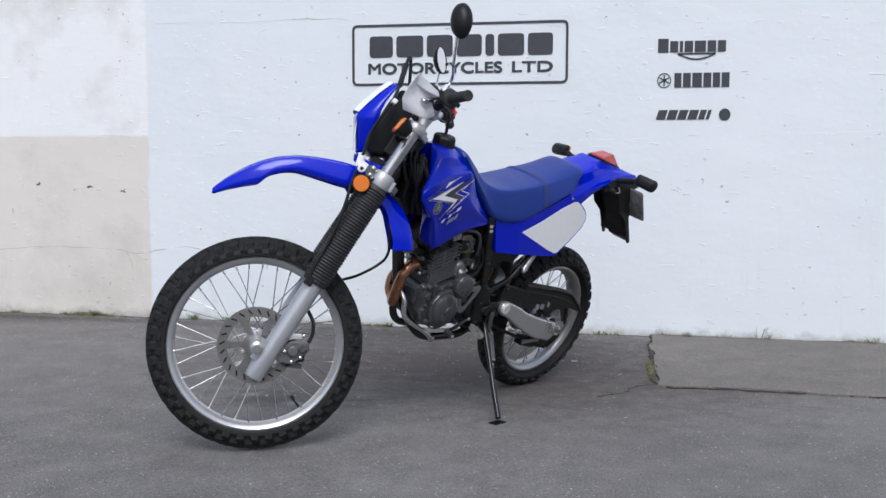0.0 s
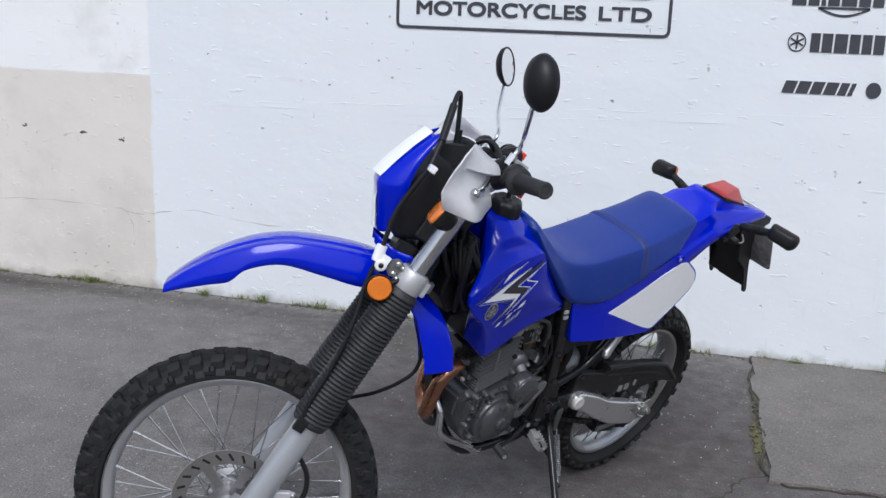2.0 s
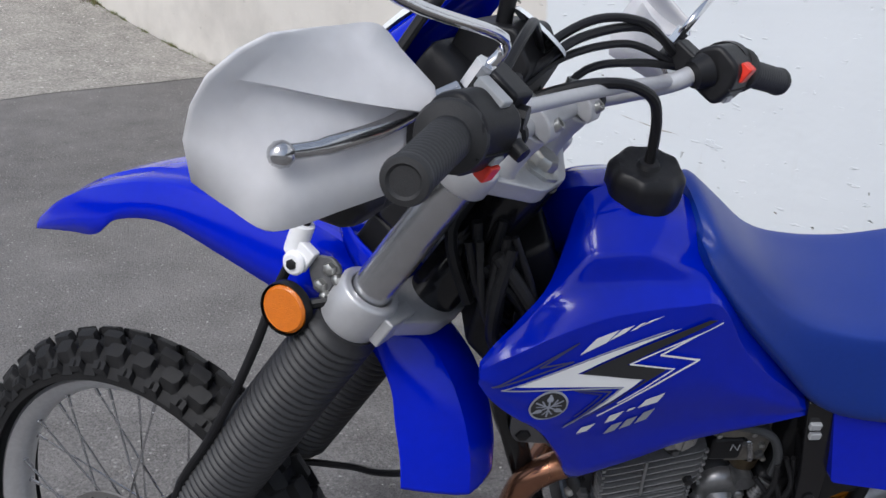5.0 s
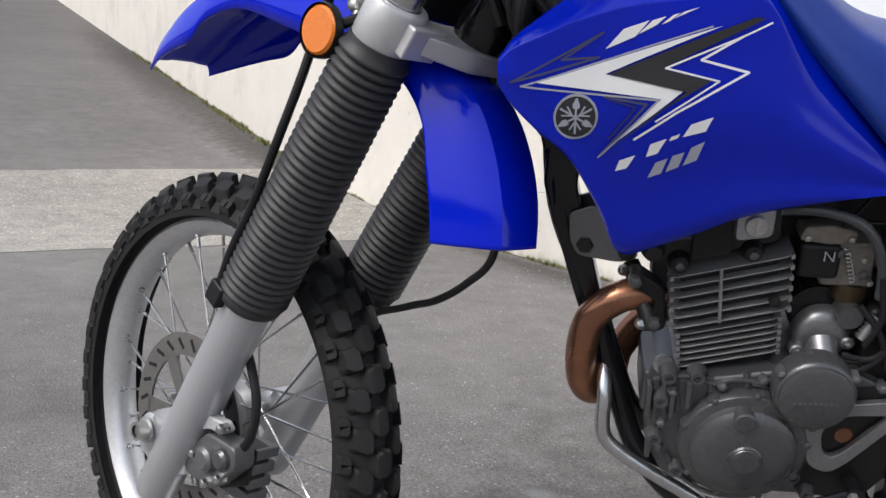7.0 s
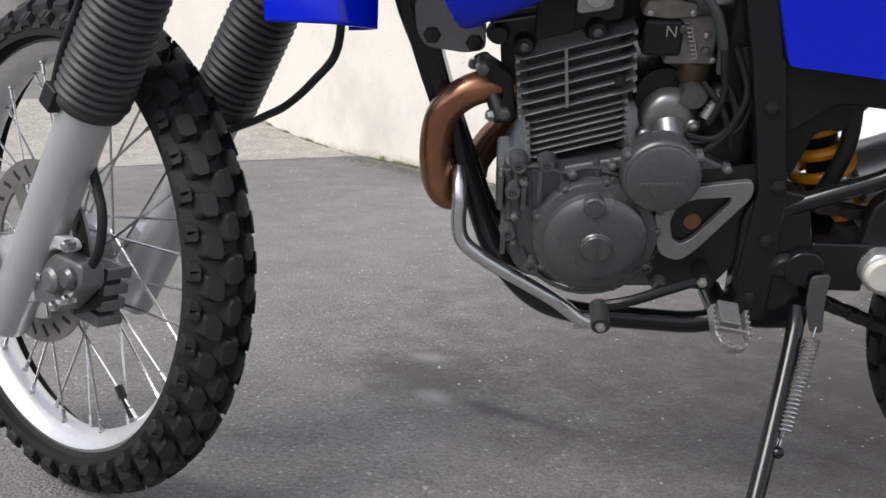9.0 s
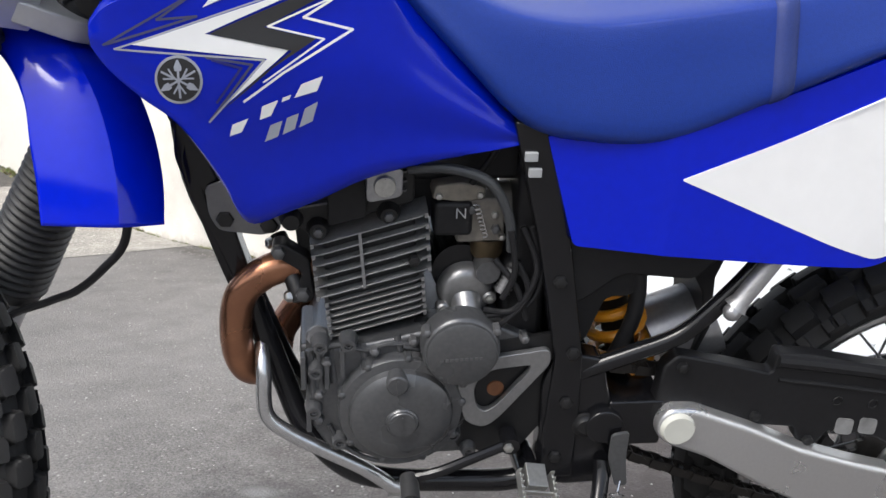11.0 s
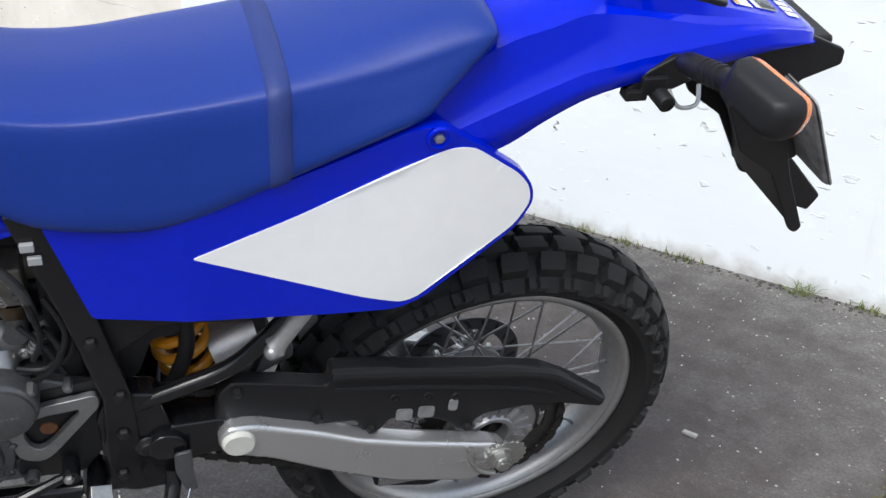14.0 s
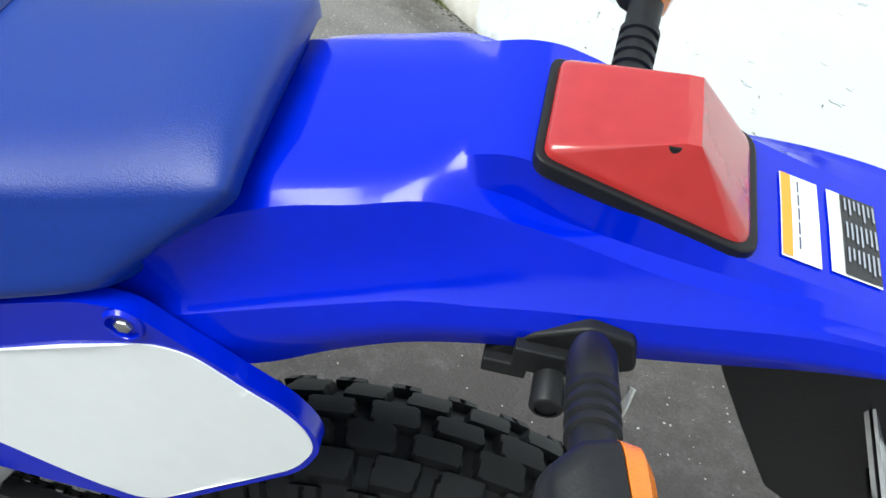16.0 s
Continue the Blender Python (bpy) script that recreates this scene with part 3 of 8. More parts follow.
for pts in ([(-3.9, 0.39), (-3.391, 0.399), (-2.918, 0.428), (-2.479, 0.42), (-2.319, 0.396), (-2.036, 0.442), (-1.797, 0.416), (-1.509, 0.399)], [(-2.40, 0.40), (-2.36, 0.31), (-2.37, 0.22)], [(-1.30, 1.79), (-1.22, 1.795), (-1.12, 1.785)]):
    fine = [(x + rnd.uniform(-0.008, 0.008), WALL_Y + 0.0006, z + rnd.uniform(-0.004, 0.004)) for x, z in spline(pts, 7)]
    tagged(part("trim", Geo().tube(fine, [rnd.uniform(0.0004, 0.0026) for _ in fine], 5), CRACKTONE), "fine crack along the painted wall", "wall crack", kind="structure")

# faint raised lift line across the wall
fine = [(x + rnd.uniform(-0.01, 0.01), WALL_Y + 0.001, z + rnd.uniform(-0.003, 0.003)) for x, z in spline([(-2.15, 1.0), (-0.93, 1.045), (0.2, 1.08), (1.2, 1.112), (2.6, 1.150), (4.5, 1.19)], 22)]
tagged(part("trim", Geo().tube(fine, [rnd.uniform(0.0008, 0.0030) for _ in fine], 6), WALL), "faint raised line across the painted wall", "wall ridge", kind="structure")

# unseen plain wall, added behind the camera to shape reflections and low light
UNSEENWALL = material("unseen_grey_wall", (0.16, 0.155, 0.15), 0.8, vary=0.2, grain=25, bump=0.2, bump_scale=60)
g = Geo().box((1.0, -9.2, 0.9), (34.0, 0.24, 2.2))
tagged(part("wall_south", g, UNSEENWALL), "unseen plain grey wall added behind the camera for reflections", "wall", kind="structure")

# distant red hoarding beyond the crest
g = Geo()
g.box((-135, 0.0, 16.6), (0.3, 9, 1.3)).box((-134.8, 0, 16.0), (0.1, 9.2, 0.1)).box((-135, -14, 16.8), (0.3, 8, 1.5))
tagged(part("hoarding", g, material("red_hoarding", (0.55, 0.05, 0.05), 0.5)), "long red hoarding beyond the top of the drive", "hoarding", kind="structure")

# ---- motorcycle ----
LEANING, TURNED, CASTER = 19.00, 40.00, 28.0
bike = new("motorcycle")
bike.empty_display_size = 0.2
bike.matrix_basis = Matrix.Translation((0.1989, 4.6092, 0.0036)) @ Matrix.Rotation(radians(-122.90), 4, "Z") @ Matrix.Rotation(radians(-LEANING), 4, "X") @ Matrix.Rotation(radians(-1.00), 4, "Y")
tagged(bike, "blue and white dual-sport motorcycle leaning on its side stand", "motorcycle")
AXIS = Vector((1.405, 0, 0.347)) - 0.0595 * Vector((math.cos(radians(CASTER)), 0, math.sin(radians(CASTER))))
HEAD = Matrix.Translation(AXIS) @ Matrix.Rotation(radians(-CASTER), 4, "Y")
STEER = HEAD @ Matrix.Rotation(radians(-TURNED), 4, "Z")
FRONT = STEER @ Matrix.Translation((0.0765, 0.003, 0)) @ Matrix.Rotation(radians(CASTER), 4, "Y")
AXLE_X, AXLE_Z = -0.011, 0.322
REAR = Matrix.Translation((AXLE_X, 0, AXLE_Z))


def tyre_mesh(R, W, tyre_r, tyre_w, blocks, block_h, front):
    """A tyre as one surface: bead, sidewall and a tread from which the blocks rise."""
    hw, depth = tyre_w / 2, tyre_r - block_h
    side = depth - 0.042
    nt, ns = blocks * (20 if front else 26), 90
    th = np.arange(nt) * 2 * np.pi / nt
    s = np.linspace(-1.06, 1.06, ns)
    crown = depth - 0.030 * np.minimum(1.06, np.abs(s)) ** 2.4 - 0.004 * np.abs(s)
    TH, S = np.meshgrid(th, s, indexing="ij")
    H = np.zeros_like(TH)
    pitch = 2 * np.pi / blocks
    kinds = ([(0.25, 0.38, 0.66, 0.50, 0.0), (0.68, 0.33, 0.60, -0.40, 0.42), (0.975, 0.17, 0.50, 0.0, 0.03)] if front else
             [(0.215, 0.37, 0.76, 0.35, 0.0), (0.63, 0.36, 0.70, -0.30, 0.46), (0.965, 0.19, 0.56, 0.0, 0.02)])
    rnd = random.Random(7)
    for sgn in (1, -1):
        for c, w, l, skew, off in kinds:
            ph = TH / pitch - off - (0.0 if sgn > 0 else (0.5 if front else 0.27)) - skew * sgn * (S * sgn - c) * 0.5
            idx = np.floor(ph + 0.5)
            a = (ph - idx) / (l / 2)
            b = (S * sgn - c) / (w / 2)
            wide = 1.0 + 0.12 * np.where(idx % 2 == 0, 1, -1) * (c < 0.5)
            d = np.maximum(np.maximum(np.abs(a), np.abs(b) / wide), (np.abs(a) + np.abs(b) / wide) / (1.72 if front else 1.86))
            edge = np.clip((1.04 - d) / (0.09 if front else 0.06), 0, 1)
            top = block_h * (0.80 if c > 0.9 else 1.0)
            sipe = np.where((np.abs(a) < 0.10) & (np.abs(b) < 0.6) & (c > 0.9), 0.5, 1.0)
            H = np.maximum(H, top * sipe * (edge * edge * (3 - 2 * edge)))
    rr = crown[None, :] + H
    Y = S * hw * (1 + 0.10 * H / block_h * np.abs(S) ** 3)
    lip = [(R - 0.002, W - 0.004), (R + 0.003, W - 0.0005), (R + 0.010, W + 0.003), ((R + side) / 2 + 0.005, hw * 0.88), (side - 0.006, hw * 1.0), (side + 0.006, hw * 1.03)]
    n = len(lip) * 2 + ns
    X = np.empty((nt, n, 3))
    ring = np.concatenate([np.tile([[r, -y] for r, y in lip], (nt, 1, 1)), np.stack([rr, Y], 2), np.tile([[r, y] for r, y in reversed(lip)], (nt, 1, 1))], 1)
    X[:, :, 0], X[:, :, 1], X[:, :, 2] = ring[:, :, 0] * np.cos(th)[:, None], ring[:, :, 1], ring[:, :, 0] * np.sin(th)[:, None]
    i, j = np.meshgrid(np.arange(nt), np.arange(n - 1), indexing="ij")
    k = (i + 1) % nt
    faces = np.stack([i * n + j, k * n + j, k * n + j + 1, i * n + j + 1], 2).reshape(-1, 4)
    g = Geo()
    g.v, g.f = [tuple(p) for p in X.reshape(-1, 3)], [tuple(f) for f in faces]
    return g


def wheel(place, rim_r, rim_w, tyre_r, tyre_w, blocks, label, hub_r, hub_w, cross, block_h, front):
    """A wire-spoked wheel with its axle along y."""
    R, W = rim_r, rim_w
    g = Geo().lathe([(R + 0.002, W + 0.001), (R, W - 0.004), (R - 0.011, W - 0.007), (R - 0.016, 0), (R - 0.011, -W + 0.007), (R, -W + 0.004), (R + 0.002, -W - 0.001), (R - 0.003, -W - 0.003), (R - 0.014, -W + 0.004),
                     (R - 0.019, -W + 0.010), (R - 0.0245, 0), (R - 0.019, W - 0.010), (R - 0.012, W - 0.003), (R - 0.003, W + 0.003)], 96, closed=True)
    if not front:
        for e in (1, -1):
            g.lathe([(R + 0.004, e * (W + 0.001)), (R + 0.003, e * (W + 0.005)), (R - 0.001, e * (W + 0.0065)), (R - 0.006, e * (W + 0.006)), (R - 0.010, e * (W + 0.002)), (R - 0.008, e * (W - 0.003))], 96, closed=True)
    rim = part("wheel", g, RIM if front else REARRIM, bike, label, place, angle=50)
    g = tyre_mesh(R, W, tyre_r, tyre_w, blocks, block_h, front)
    part("tyre", g, RUBBER, rim, "knobbly black off-road tyre", angle=30)
    g = Geo().lathe([(1e-4, hub_w), (0.013, hub_w), (0.015, hub_w - 0.01), (0.030, hub_w - 0.012), (hub_r, hub_w - 0.016), (hub_r, hub_w - 0.024), (hub_r * 0.72, hub_w - 0.032), (hub_r * 0.66, 0),
                     (hub_r * 0.72, -hub_w + 0.032), (hub_r, -hub_w + 0.024), (hub_r, -hub_w + 0.016), (0.030, -hub_w + 0.012), (0.015, -hub_w), (1e-4, -hub_w)], 40)
    part("hub", g, ALU, rim, "cast aluminium wheel hub")
    # spokes: two mirrored shapes, each turned round the wheel
    n = 36
    made = {}
    for i in range(n):
        sgn, lead = (1 if i % 2 else -1), (1 if (i // 2) % 2 else -1)
        key = (sgn, lead)
        if key not in made:
            a1 = lead * cross
            p0 = Vector((hub_r * 0.94 * math.cos(a1), sgn * (hub_w - 0.020), hub_r * 0.94 * math.sin(a1)))
            p1 = Vector((R - 0.018, sgn * 0.006, 0))
            k = Geo().tube([p0, p1.lerp(p0, 0.10)], 0.0019, 6)
            k.tube([p1.lerp(p0, 0.09), p1.lerp(p0, 0.02)], 0.0029, 6).tube([p1.lerp(p0, 0.025), p1.lerp(p0, -0.02)], [0.0046, 0.0055], 8)
            made[key] = shape(k, "spoke", STEEL if front else DULLSPOKE)
        part("spoke", None, None, rim, m=Matrix.Rotation(-2 * math.pi * i / n, 4, "Y"), data=made[key])
    return rim


front_wheel = wheel(FRONT, 0.284, 0.026, 0.351, 0.088, 42, "silver spoked front rim", 0.045, 0.052, 1.15, 0.0145, True)
rear_wheel = wheel(REAR, 0.2425, 0.034, 0.325, 0.118, 34, "silver spoked rear rim", 0.062, 0.060, 1.05, 0.013, False)

# valve stem
g = Geo().tube([(0.255, 0.008, 0), (0.215, 0.010, 0)], 0.004, 8).tube([(0.226, 0.010, 0), (0.208, 0.011, 0)], 0.0062, 8)
part("valve_stem", g, BLACK, front_wheel, "black valve cap", m=Matrix.Rotation(radians(128), 4, "Y"))


def disc(parent, r, y, t, label, holes, hub, mat=STEEL):
    g = Geo()
    n = 48
    for y0 in (y,):
        g.lathe([(r * 0.74, y0 - t / 2), (r, y0 - t / 2), (r, y0 + t / 2), (r * 0.74, y0 + t / 2)], n, closed=True)
    d = part("brake_disc", g, mat, parent, label)
    arm = shape(Geo().prism([(hub * 0.9, -0.010), (r * 0.78, -0.018), (r * 0.78, 0.006), (hub * 0.9, 0.010)], y - t / 2, y + t / 2), "disc_arm", mat)
    for i in range(6):
        part("disc_arm", None, None, parent, m=Matrix.Rotation(-2 * math.pi * i / 6, 4, "Y"), data=arm)
    me = shape(Geo().box((0, 0, 0), (0.019, t + 0.0012, 0.0055)), "disc_slot", ENGINEDARK)
    for i in range(holes):
        part("disc_slot", None, None, parent, m=Matrix.Rotation(-2 * math.pi * i / holes, 4, "Y") @ Matrix.Translation((r * 0.87, y, 0)) @ Matrix.Rotation(radians(35), 4, "Y"), data=me)
    bolts("disc_bolt", [(hub * 1.02 * math.cos(a), y + t / 2, hub * 1.02 * math.sin(a)) for a in (2 * math.pi * (i + 0.5) / 6 for i in range(6))], ZINC, parent, 0.0055, 0.005)
    return d


disc(front_wheel, 0.125, 0.058, 0.004, "drilled steel front brake disc", 24, 0.044, DISC)
disc(rear_wheel, 0.098, -0.070, 0.004, "dark steel rear brake disc", 20, 0.050, DARKDISC)

# fork
for sgn in (1, -1):
    y = 0.1 * sgn
    g = Geo().lathe([(1e-4, -0.092), (0.020, -0.092), (0.027, -0.088), (0.029, -0.078), (0.0305, 0.0), (0.0315, 0.20), (0.0315, 0.285)], 28, Matrix.Translation((0.034, y, 0)) @ Matrix.Rotation(radians(90), 4, "X"))
    g.lathe([(1e-4, -0.032), (0.020, -0.032), (0.022, -0.028), (0.022, 0.020), (0.017, 0.024), (1e-4, 0.024)], 24, Matrix.Translation((0.0745, y, 0)))
    g.box((0.056, y, 0.0), (0.042, 0.046, 0.07))
    leg = part("fork_leg", g, FORKSILVER, bike, "silver painted fork leg", STEER, angle=40)
    prof = [(0.034, 0.268), (0.040, 0.270), (0.042, 0.278)]
    n = 34
    for i in range(n):
        st = (0.632 - 0.282) / n
        z0 = 0.282 + i * st
        rr = 0.0455 - 0.0035 * i / n
        prof += [(rr - 0.0048, z0), (rr - 0.001, z0 + st * 0.28), (rr, z0 + st * 0.5), (rr - 0.001, z0 + st * 0.72)]
    prof += [(0.036, 0.634), (0.036, 0.642), (0.024, 0.644)]
    g = Geo().lathe([(r, -h) for r, h in prof], 32, Matrix.Translation((0.036, y, 0)) @ Matrix.Rotation(radians(-90), 4, "X"))
    part("fork_boot", g, BOOT, leg, "black ribbed rubber fork boot", angle=60)
    g = Geo().tube([(0.036, y, 0.60), (0.036, y, 0.880)], 0.0225, 28)
    part("fork_tube", g, STEEL, leg, "bare metal fork tube")
    g = Geo().lathe([(1e-4, 0.012), (0.017, 0.012), (0.021, 0.008), (0.021, 0.0)], 24, Matrix.Translation((0.036, y, 0.878)) @ Matrix.Rotation(radians(90), 4, "X"))
    part("fork_cap", g, ALU, leg)

# axle
g = Geo().tube([(0.0745, -0.145, 0), (0.0745, 0.140, 0)], 0.0085, 16)
g.lathe([(0.0085, 0.144), (0.013, 0.144), (0.013, 0.130), (0.018, 0.128)], 16, Matrix.Translation((0.0745, 0, 0)))
part("front_axle", g, ZINC, bike, "plated axle end", STEER)

for z0, z1, name, lab in ((0.640, 0.692, "lower_clamp", "cast aluminium lower fork clamp"), (0.853, 0.884, "upper_clamp", "cast aluminium upper fork clamp")):
    g = Geo()
    for sgn in (1, -1):
        t = Matrix.Translation((0.036, 0.1 * sgn, 0)) @ Matrix.Rotation(radians(-90), 4, "X")
        ro = 0.0345 if z0 < 0.7 else 0.0305
        g.lathe([(0.0235, -z0), (ro - 0.0025, -z0), (ro, -z0 - 0.004), (ro, -z1 + 0.004), (ro - 0.0025, -z1), (0.0235, -z1)], 28, t, closed=True)
        if z0 < 0.7:
            g.box((0.0, 0.085 * sgn, (z0 + z1) / 2), (0.018, 0.05, (z1 - z0) * 0.7))
    out = rounded([(-0.035, -0.03), (0.0, -0.105), (0.045, -0.10), (0.03, -0.03), (0.03, 0.03), (0.045, 0.10), (0.0, 0.105), (-0.035, 0.03)] if z0 < 0.7 else
                  [(-0.026, -0.03), (0.012, -0.095), (0.045, -0.09), (0.036, -0.03), (0.036, 0.03), (0.045, 0.09), (0.012, 0.095), (-0.026, 0.03)], 0.012)
    zc = (z0 + z1) / 2
    g.loops([[(u, y, zc - 0.011) for u, y in out], [(u, y, zc + (0.013 if z0 < 0.7 else 0.009)) for u, y in out]])
    clamp = part(name, g, CLAMPSILVER, bike, lab, STEER, bevel=0.003)
    for sgn in (1, -1):
        bolts("pinch_bolt", [(0.066, 0.112 * sgn, zc + dz) for dz in (-0.012, 0.014)], ZINC, clamp, 0.0065, 0.010, (0.5, sgn, 0))

# steering head and stem nut
g = Geo().tube([(0, 0, 0.66), (0, 0, 0.87)], 0.030, 24)
part("steering_head", g, GLOSSBLACK, bike, "black painted steering head", HEAD)
g = Geo().lathe([(1e-4, 0.006), (0.013, 0.006), (0.016, 0.002), (0.016, -0.006), (0.024, -0.008), (0.024, -0.014)], 8, Matrix.Translation((0, 0, 0.890)) @ Matrix.Rotation(radians(90), 4, "X"))
part("stem_nut", g, ZINC, bike, "plated stem nut", STEER)

g = Geo().lathe([(0.020, -0.846), (0.027, -0.846), (0.029, -0.843), (0.029, -0.836), (0.027, -0.833), (0.020, -0.833)], 28, Matrix.Rotation(radians(-90), 4, "X"), closed=True)
part("top_bearing_nut", g, ALU, bike, "silver ring nut under the upper clamp", STEER)

# reflector on the fork
for sgn in (1, -1):
    t = Matrix.Translation((0.089, 0.135 * sgn, 0.619)) @ Matrix.Rotation(0 if sgn > 0 else math.pi, 4, "Z")
    g = Geo().lathe([(1e-4, 0.006), (0.024, 0.006), (0.027, 0.003), (0.027, -0.002)], 32, t)
    rf = part("reflector", g, AMBER, bike, "round amber fork reflector", STEER)
    g = Geo().lathe([(0.0295, 0.005), (0.0305, 0.002), (0.0305, -0.006), (1e-4, -0.006)], 32, t)
    g.tube([(0.086, 0.130 * sgn, 0.622), (0.060, 0.118 * sgn, 0.655)], 0.006, 8)
    part("reflector_backing", g, BLACK, rf)

# front fender: one long curved blade with a flap behind the fork
blade = [  # crown u, v, lower edge u, v, half width
    (0.471, 0.350, 0.462, 0.332, 0.052), (0.452, 0.404, 0.432, 0.367, 0.068), (0.418, 0.470, 0.392, 0.408, 0.080), (0.376, 0.527, 0.359, 0.440, 0.087), (0.338, 0.563, 0.342, 0.484, 0.088), (0.287, 0.599, 0.286, 0.535, 0.088),
    (0.204, 0.640, 0.197, 0.564, 0.085), (0.130, 0.666, 0.125, 0.585, 0.082), (0.060, 0.672, 0.060, 0.612, 0.072), (0.0, 0.655, 0.006, 0.610, 0.066), (-0.070, 0.640, -0.040, 0.592, 0.066), (-0.122, 0.612, -0.074, 0.560, 0.068), (-0.162, 0.576, -0.104, 0.530, 0.068), (-0.190, 0.538, -0.128, 0.498, 0.066)]
secs = []
for i, (u, v, lu, lv, w) in enumerate(blade):
    row = []
    arch = min(1, max(0, (i - 8) / 2))
    half = ((1.0, 1.0), (0.985, 0.70), (0.93, 0.36), (0.86, 0.18), (0.80, 0.135), (0.62, 0.100), (0.47, 0.080), (0.41, 0.020), (0.20, 0.005))
    for q, drop in [(-q, d) for q, d in half] + [(0, 0.0)] + list(reversed(half)):
        drop = drop * (1 - arch) + (0.03 * min(1, abs(q) / 0.45) ** 2 + 0.97 * max(0, (abs(q) - 0.45) / 0.55) ** 1.5) * arch
        row.append((u + (lu - u) * drop, w * q, v + (lv - v) * drop))
    secs.append(row)
rows = skin(secs, 6, 1, False)
g = Geo().loops(rows, False, False)
fender = part("front_fender", g, BLUE, bike, "glossy blue front fender", STEER, angle=30)
so = fender.modifiers.new("thick", "SOLIDIFY")
so.thickness, so.offset = 0.003, -1

# frame
g = Geo()
for sgn in (1, -1):
    g.tube(spline([(0.945, 0.0, 0.86), (0.935, 0.004 * sgn, 0.735), (0.893, 0.006 * sgn, 0.62), (0.846, 0.020 * sgn, 0.475), (0.820, 0.042 * sgn, 0.415), (0.775, 0.058 * sgn, 0.365), (0.72, 0.064 * sgn, 0.343), (0.62, 0.066 * sgn, 0.336), (0.55, 0.070 * sgn, 0.340), (0.49, 0.080 * sgn, 0.38)], 5), 0.0145, 14)
frame_ob = part("frame", g, GLOSSBLACK, bike, "gloss black tubular frame")
g = Geo().prism(rounded([(0.948, 0.86), (0.954, 0.76), (0.915, 0.63), (0.862, 0.47), (0.838, 0.478), (0.884, 0.64), (0.915, 0.76), (0.90, 0.87)], 0.01), -0.017, 0.017)
part("down_tube", g, GLOSSBLACK, frame_ob, bevel=0.004)
for sgn in (1, -1):
    g = Geo().prism([(0.592, 0.83), (0.555, 0.69), (0.524, 0.54), (0.530, 0.44), (0.532, 0.36), (0.486, 0.36), (0.486, 0.46), (0.489, 0.535), (0.517, 0.685), (0.549, 0.83)], 0.070 * sgn, 0.100 * sgn)
    plate = part("pivot_plate", g, GLOSSBLACK, frame_ob, "black frame side plate", bevel=0.005)
    bolts("frame_bolt", [(x, 0.100 * sgn, z) for x, z in ((0.505, 0.475), (0.512, 0.395), (0.503, 0.545), (0.527, 0.64))], ENGINEDARK, plate, 0.0085, 0.006, (0, sgn, 0))
    g = Geo().tube(spline([(0.50, 0.085 * sgn, 0.505), (0.441, 0.090 * sgn, 0.531), (0.375, 0.092 * sgn, 0.560), (0.335, 0.094 * sgn, 0.600), (0.292, 0.095 * sgn, 0.658), (0.25, 0.095 * sgn, 0.73), (0.17, 0.092 * sgn, 0.86)], 5), 0.0115, 12)
    g.tube(spline([(0.60, 0.07 * sgn, 0.84), (0.42, 0.085 * sgn, 0.855), (0.17, 0.09 * sgn, 0.89), (-0.02, 0.07 * sgn, 0.95)], 5), 0.012, 10)
    part("subframe_tube", g, GLOSSBLACK, frame_ob)
for sgn in (1, -1):
    g = Geo().prism(rounded([(0.535, 0.50), (0.532, 0.36), (0.498, 0.345), (0.432, 0.348), (0.438, 0.44), (0.462, 0.532), (0.520, 0.545)], 0.01), 0.060 * sgn, 0.096 * sgn)
    part("pivot_casting", g, GLOSSBLACK, frame_ob, "black swingarm pivot mounting", bevel=0.006)
    g = Geo().lathe([(1e-4, 0.008), (0.010, 0.008), (0.0125, 0.005), (0.016, 0.004), (0.017, 0.0)], 24, Matrix.Translation((0.478, 0.097 * sgn, 0.440)) @ Matrix.Rotation(0 if sgn > 0 else math.pi, 4, "Z"))
    part("pivot_nut", g, ENGINEDARK, frame_ob, "dark swingarm pivot nut")
# engine hanger plate with holes
for sgn in (1, -1):
    g = Geo().prism(rounded([(0.922, 0.728), (0.892, 0.738), (0.862, 0.712), (0.840, 0.694), (0.840, 0.672), (0.862, 0.667), (0.910, 0.674), (0.920, 0.694)], 0.008), 0.019 * sgn, 0.024 * sgn)
    hp = part("engine_hanger", g, HANGER, frame_ob, "grey engine hanger plate", bevel=0.001)
    bolts("hanger_bolt", [(x, 0.024 * sgn, z) for x, z in ((0.902, 0.688), (0.853, 0.680))], ENGINEDARK, hp, 0.0105, 0.004, (0, sgn, 0))
for z in (0.792, 0.774):
    part("loom_clip", Geo().box((0.572 - (0.792 - z) * 0.3, 0.103, z), (0.014, 0.006, 0.010)), GREYSWITCH, frame_ob, "pale plastic loom clip", bevel=0.001)
# spine under the tank, and the dark tangle of looms at the head
g = Geo().tube(spline([(0.97, 0, 0.95), (0.85, 0, 0.93), (0.70, 0, 0.87), (0.58, 0, 0.83)], 5), 0.03, 14)
g.prism([(0.99, 0.95), (0.92, 0.985), (0.87, 0.92), (0.90, 0.84), (0.955, 0.80)], -0.02, 0.02)
part("spine", g, GLOSSBLACK, frame_ob, bevel=0.004)

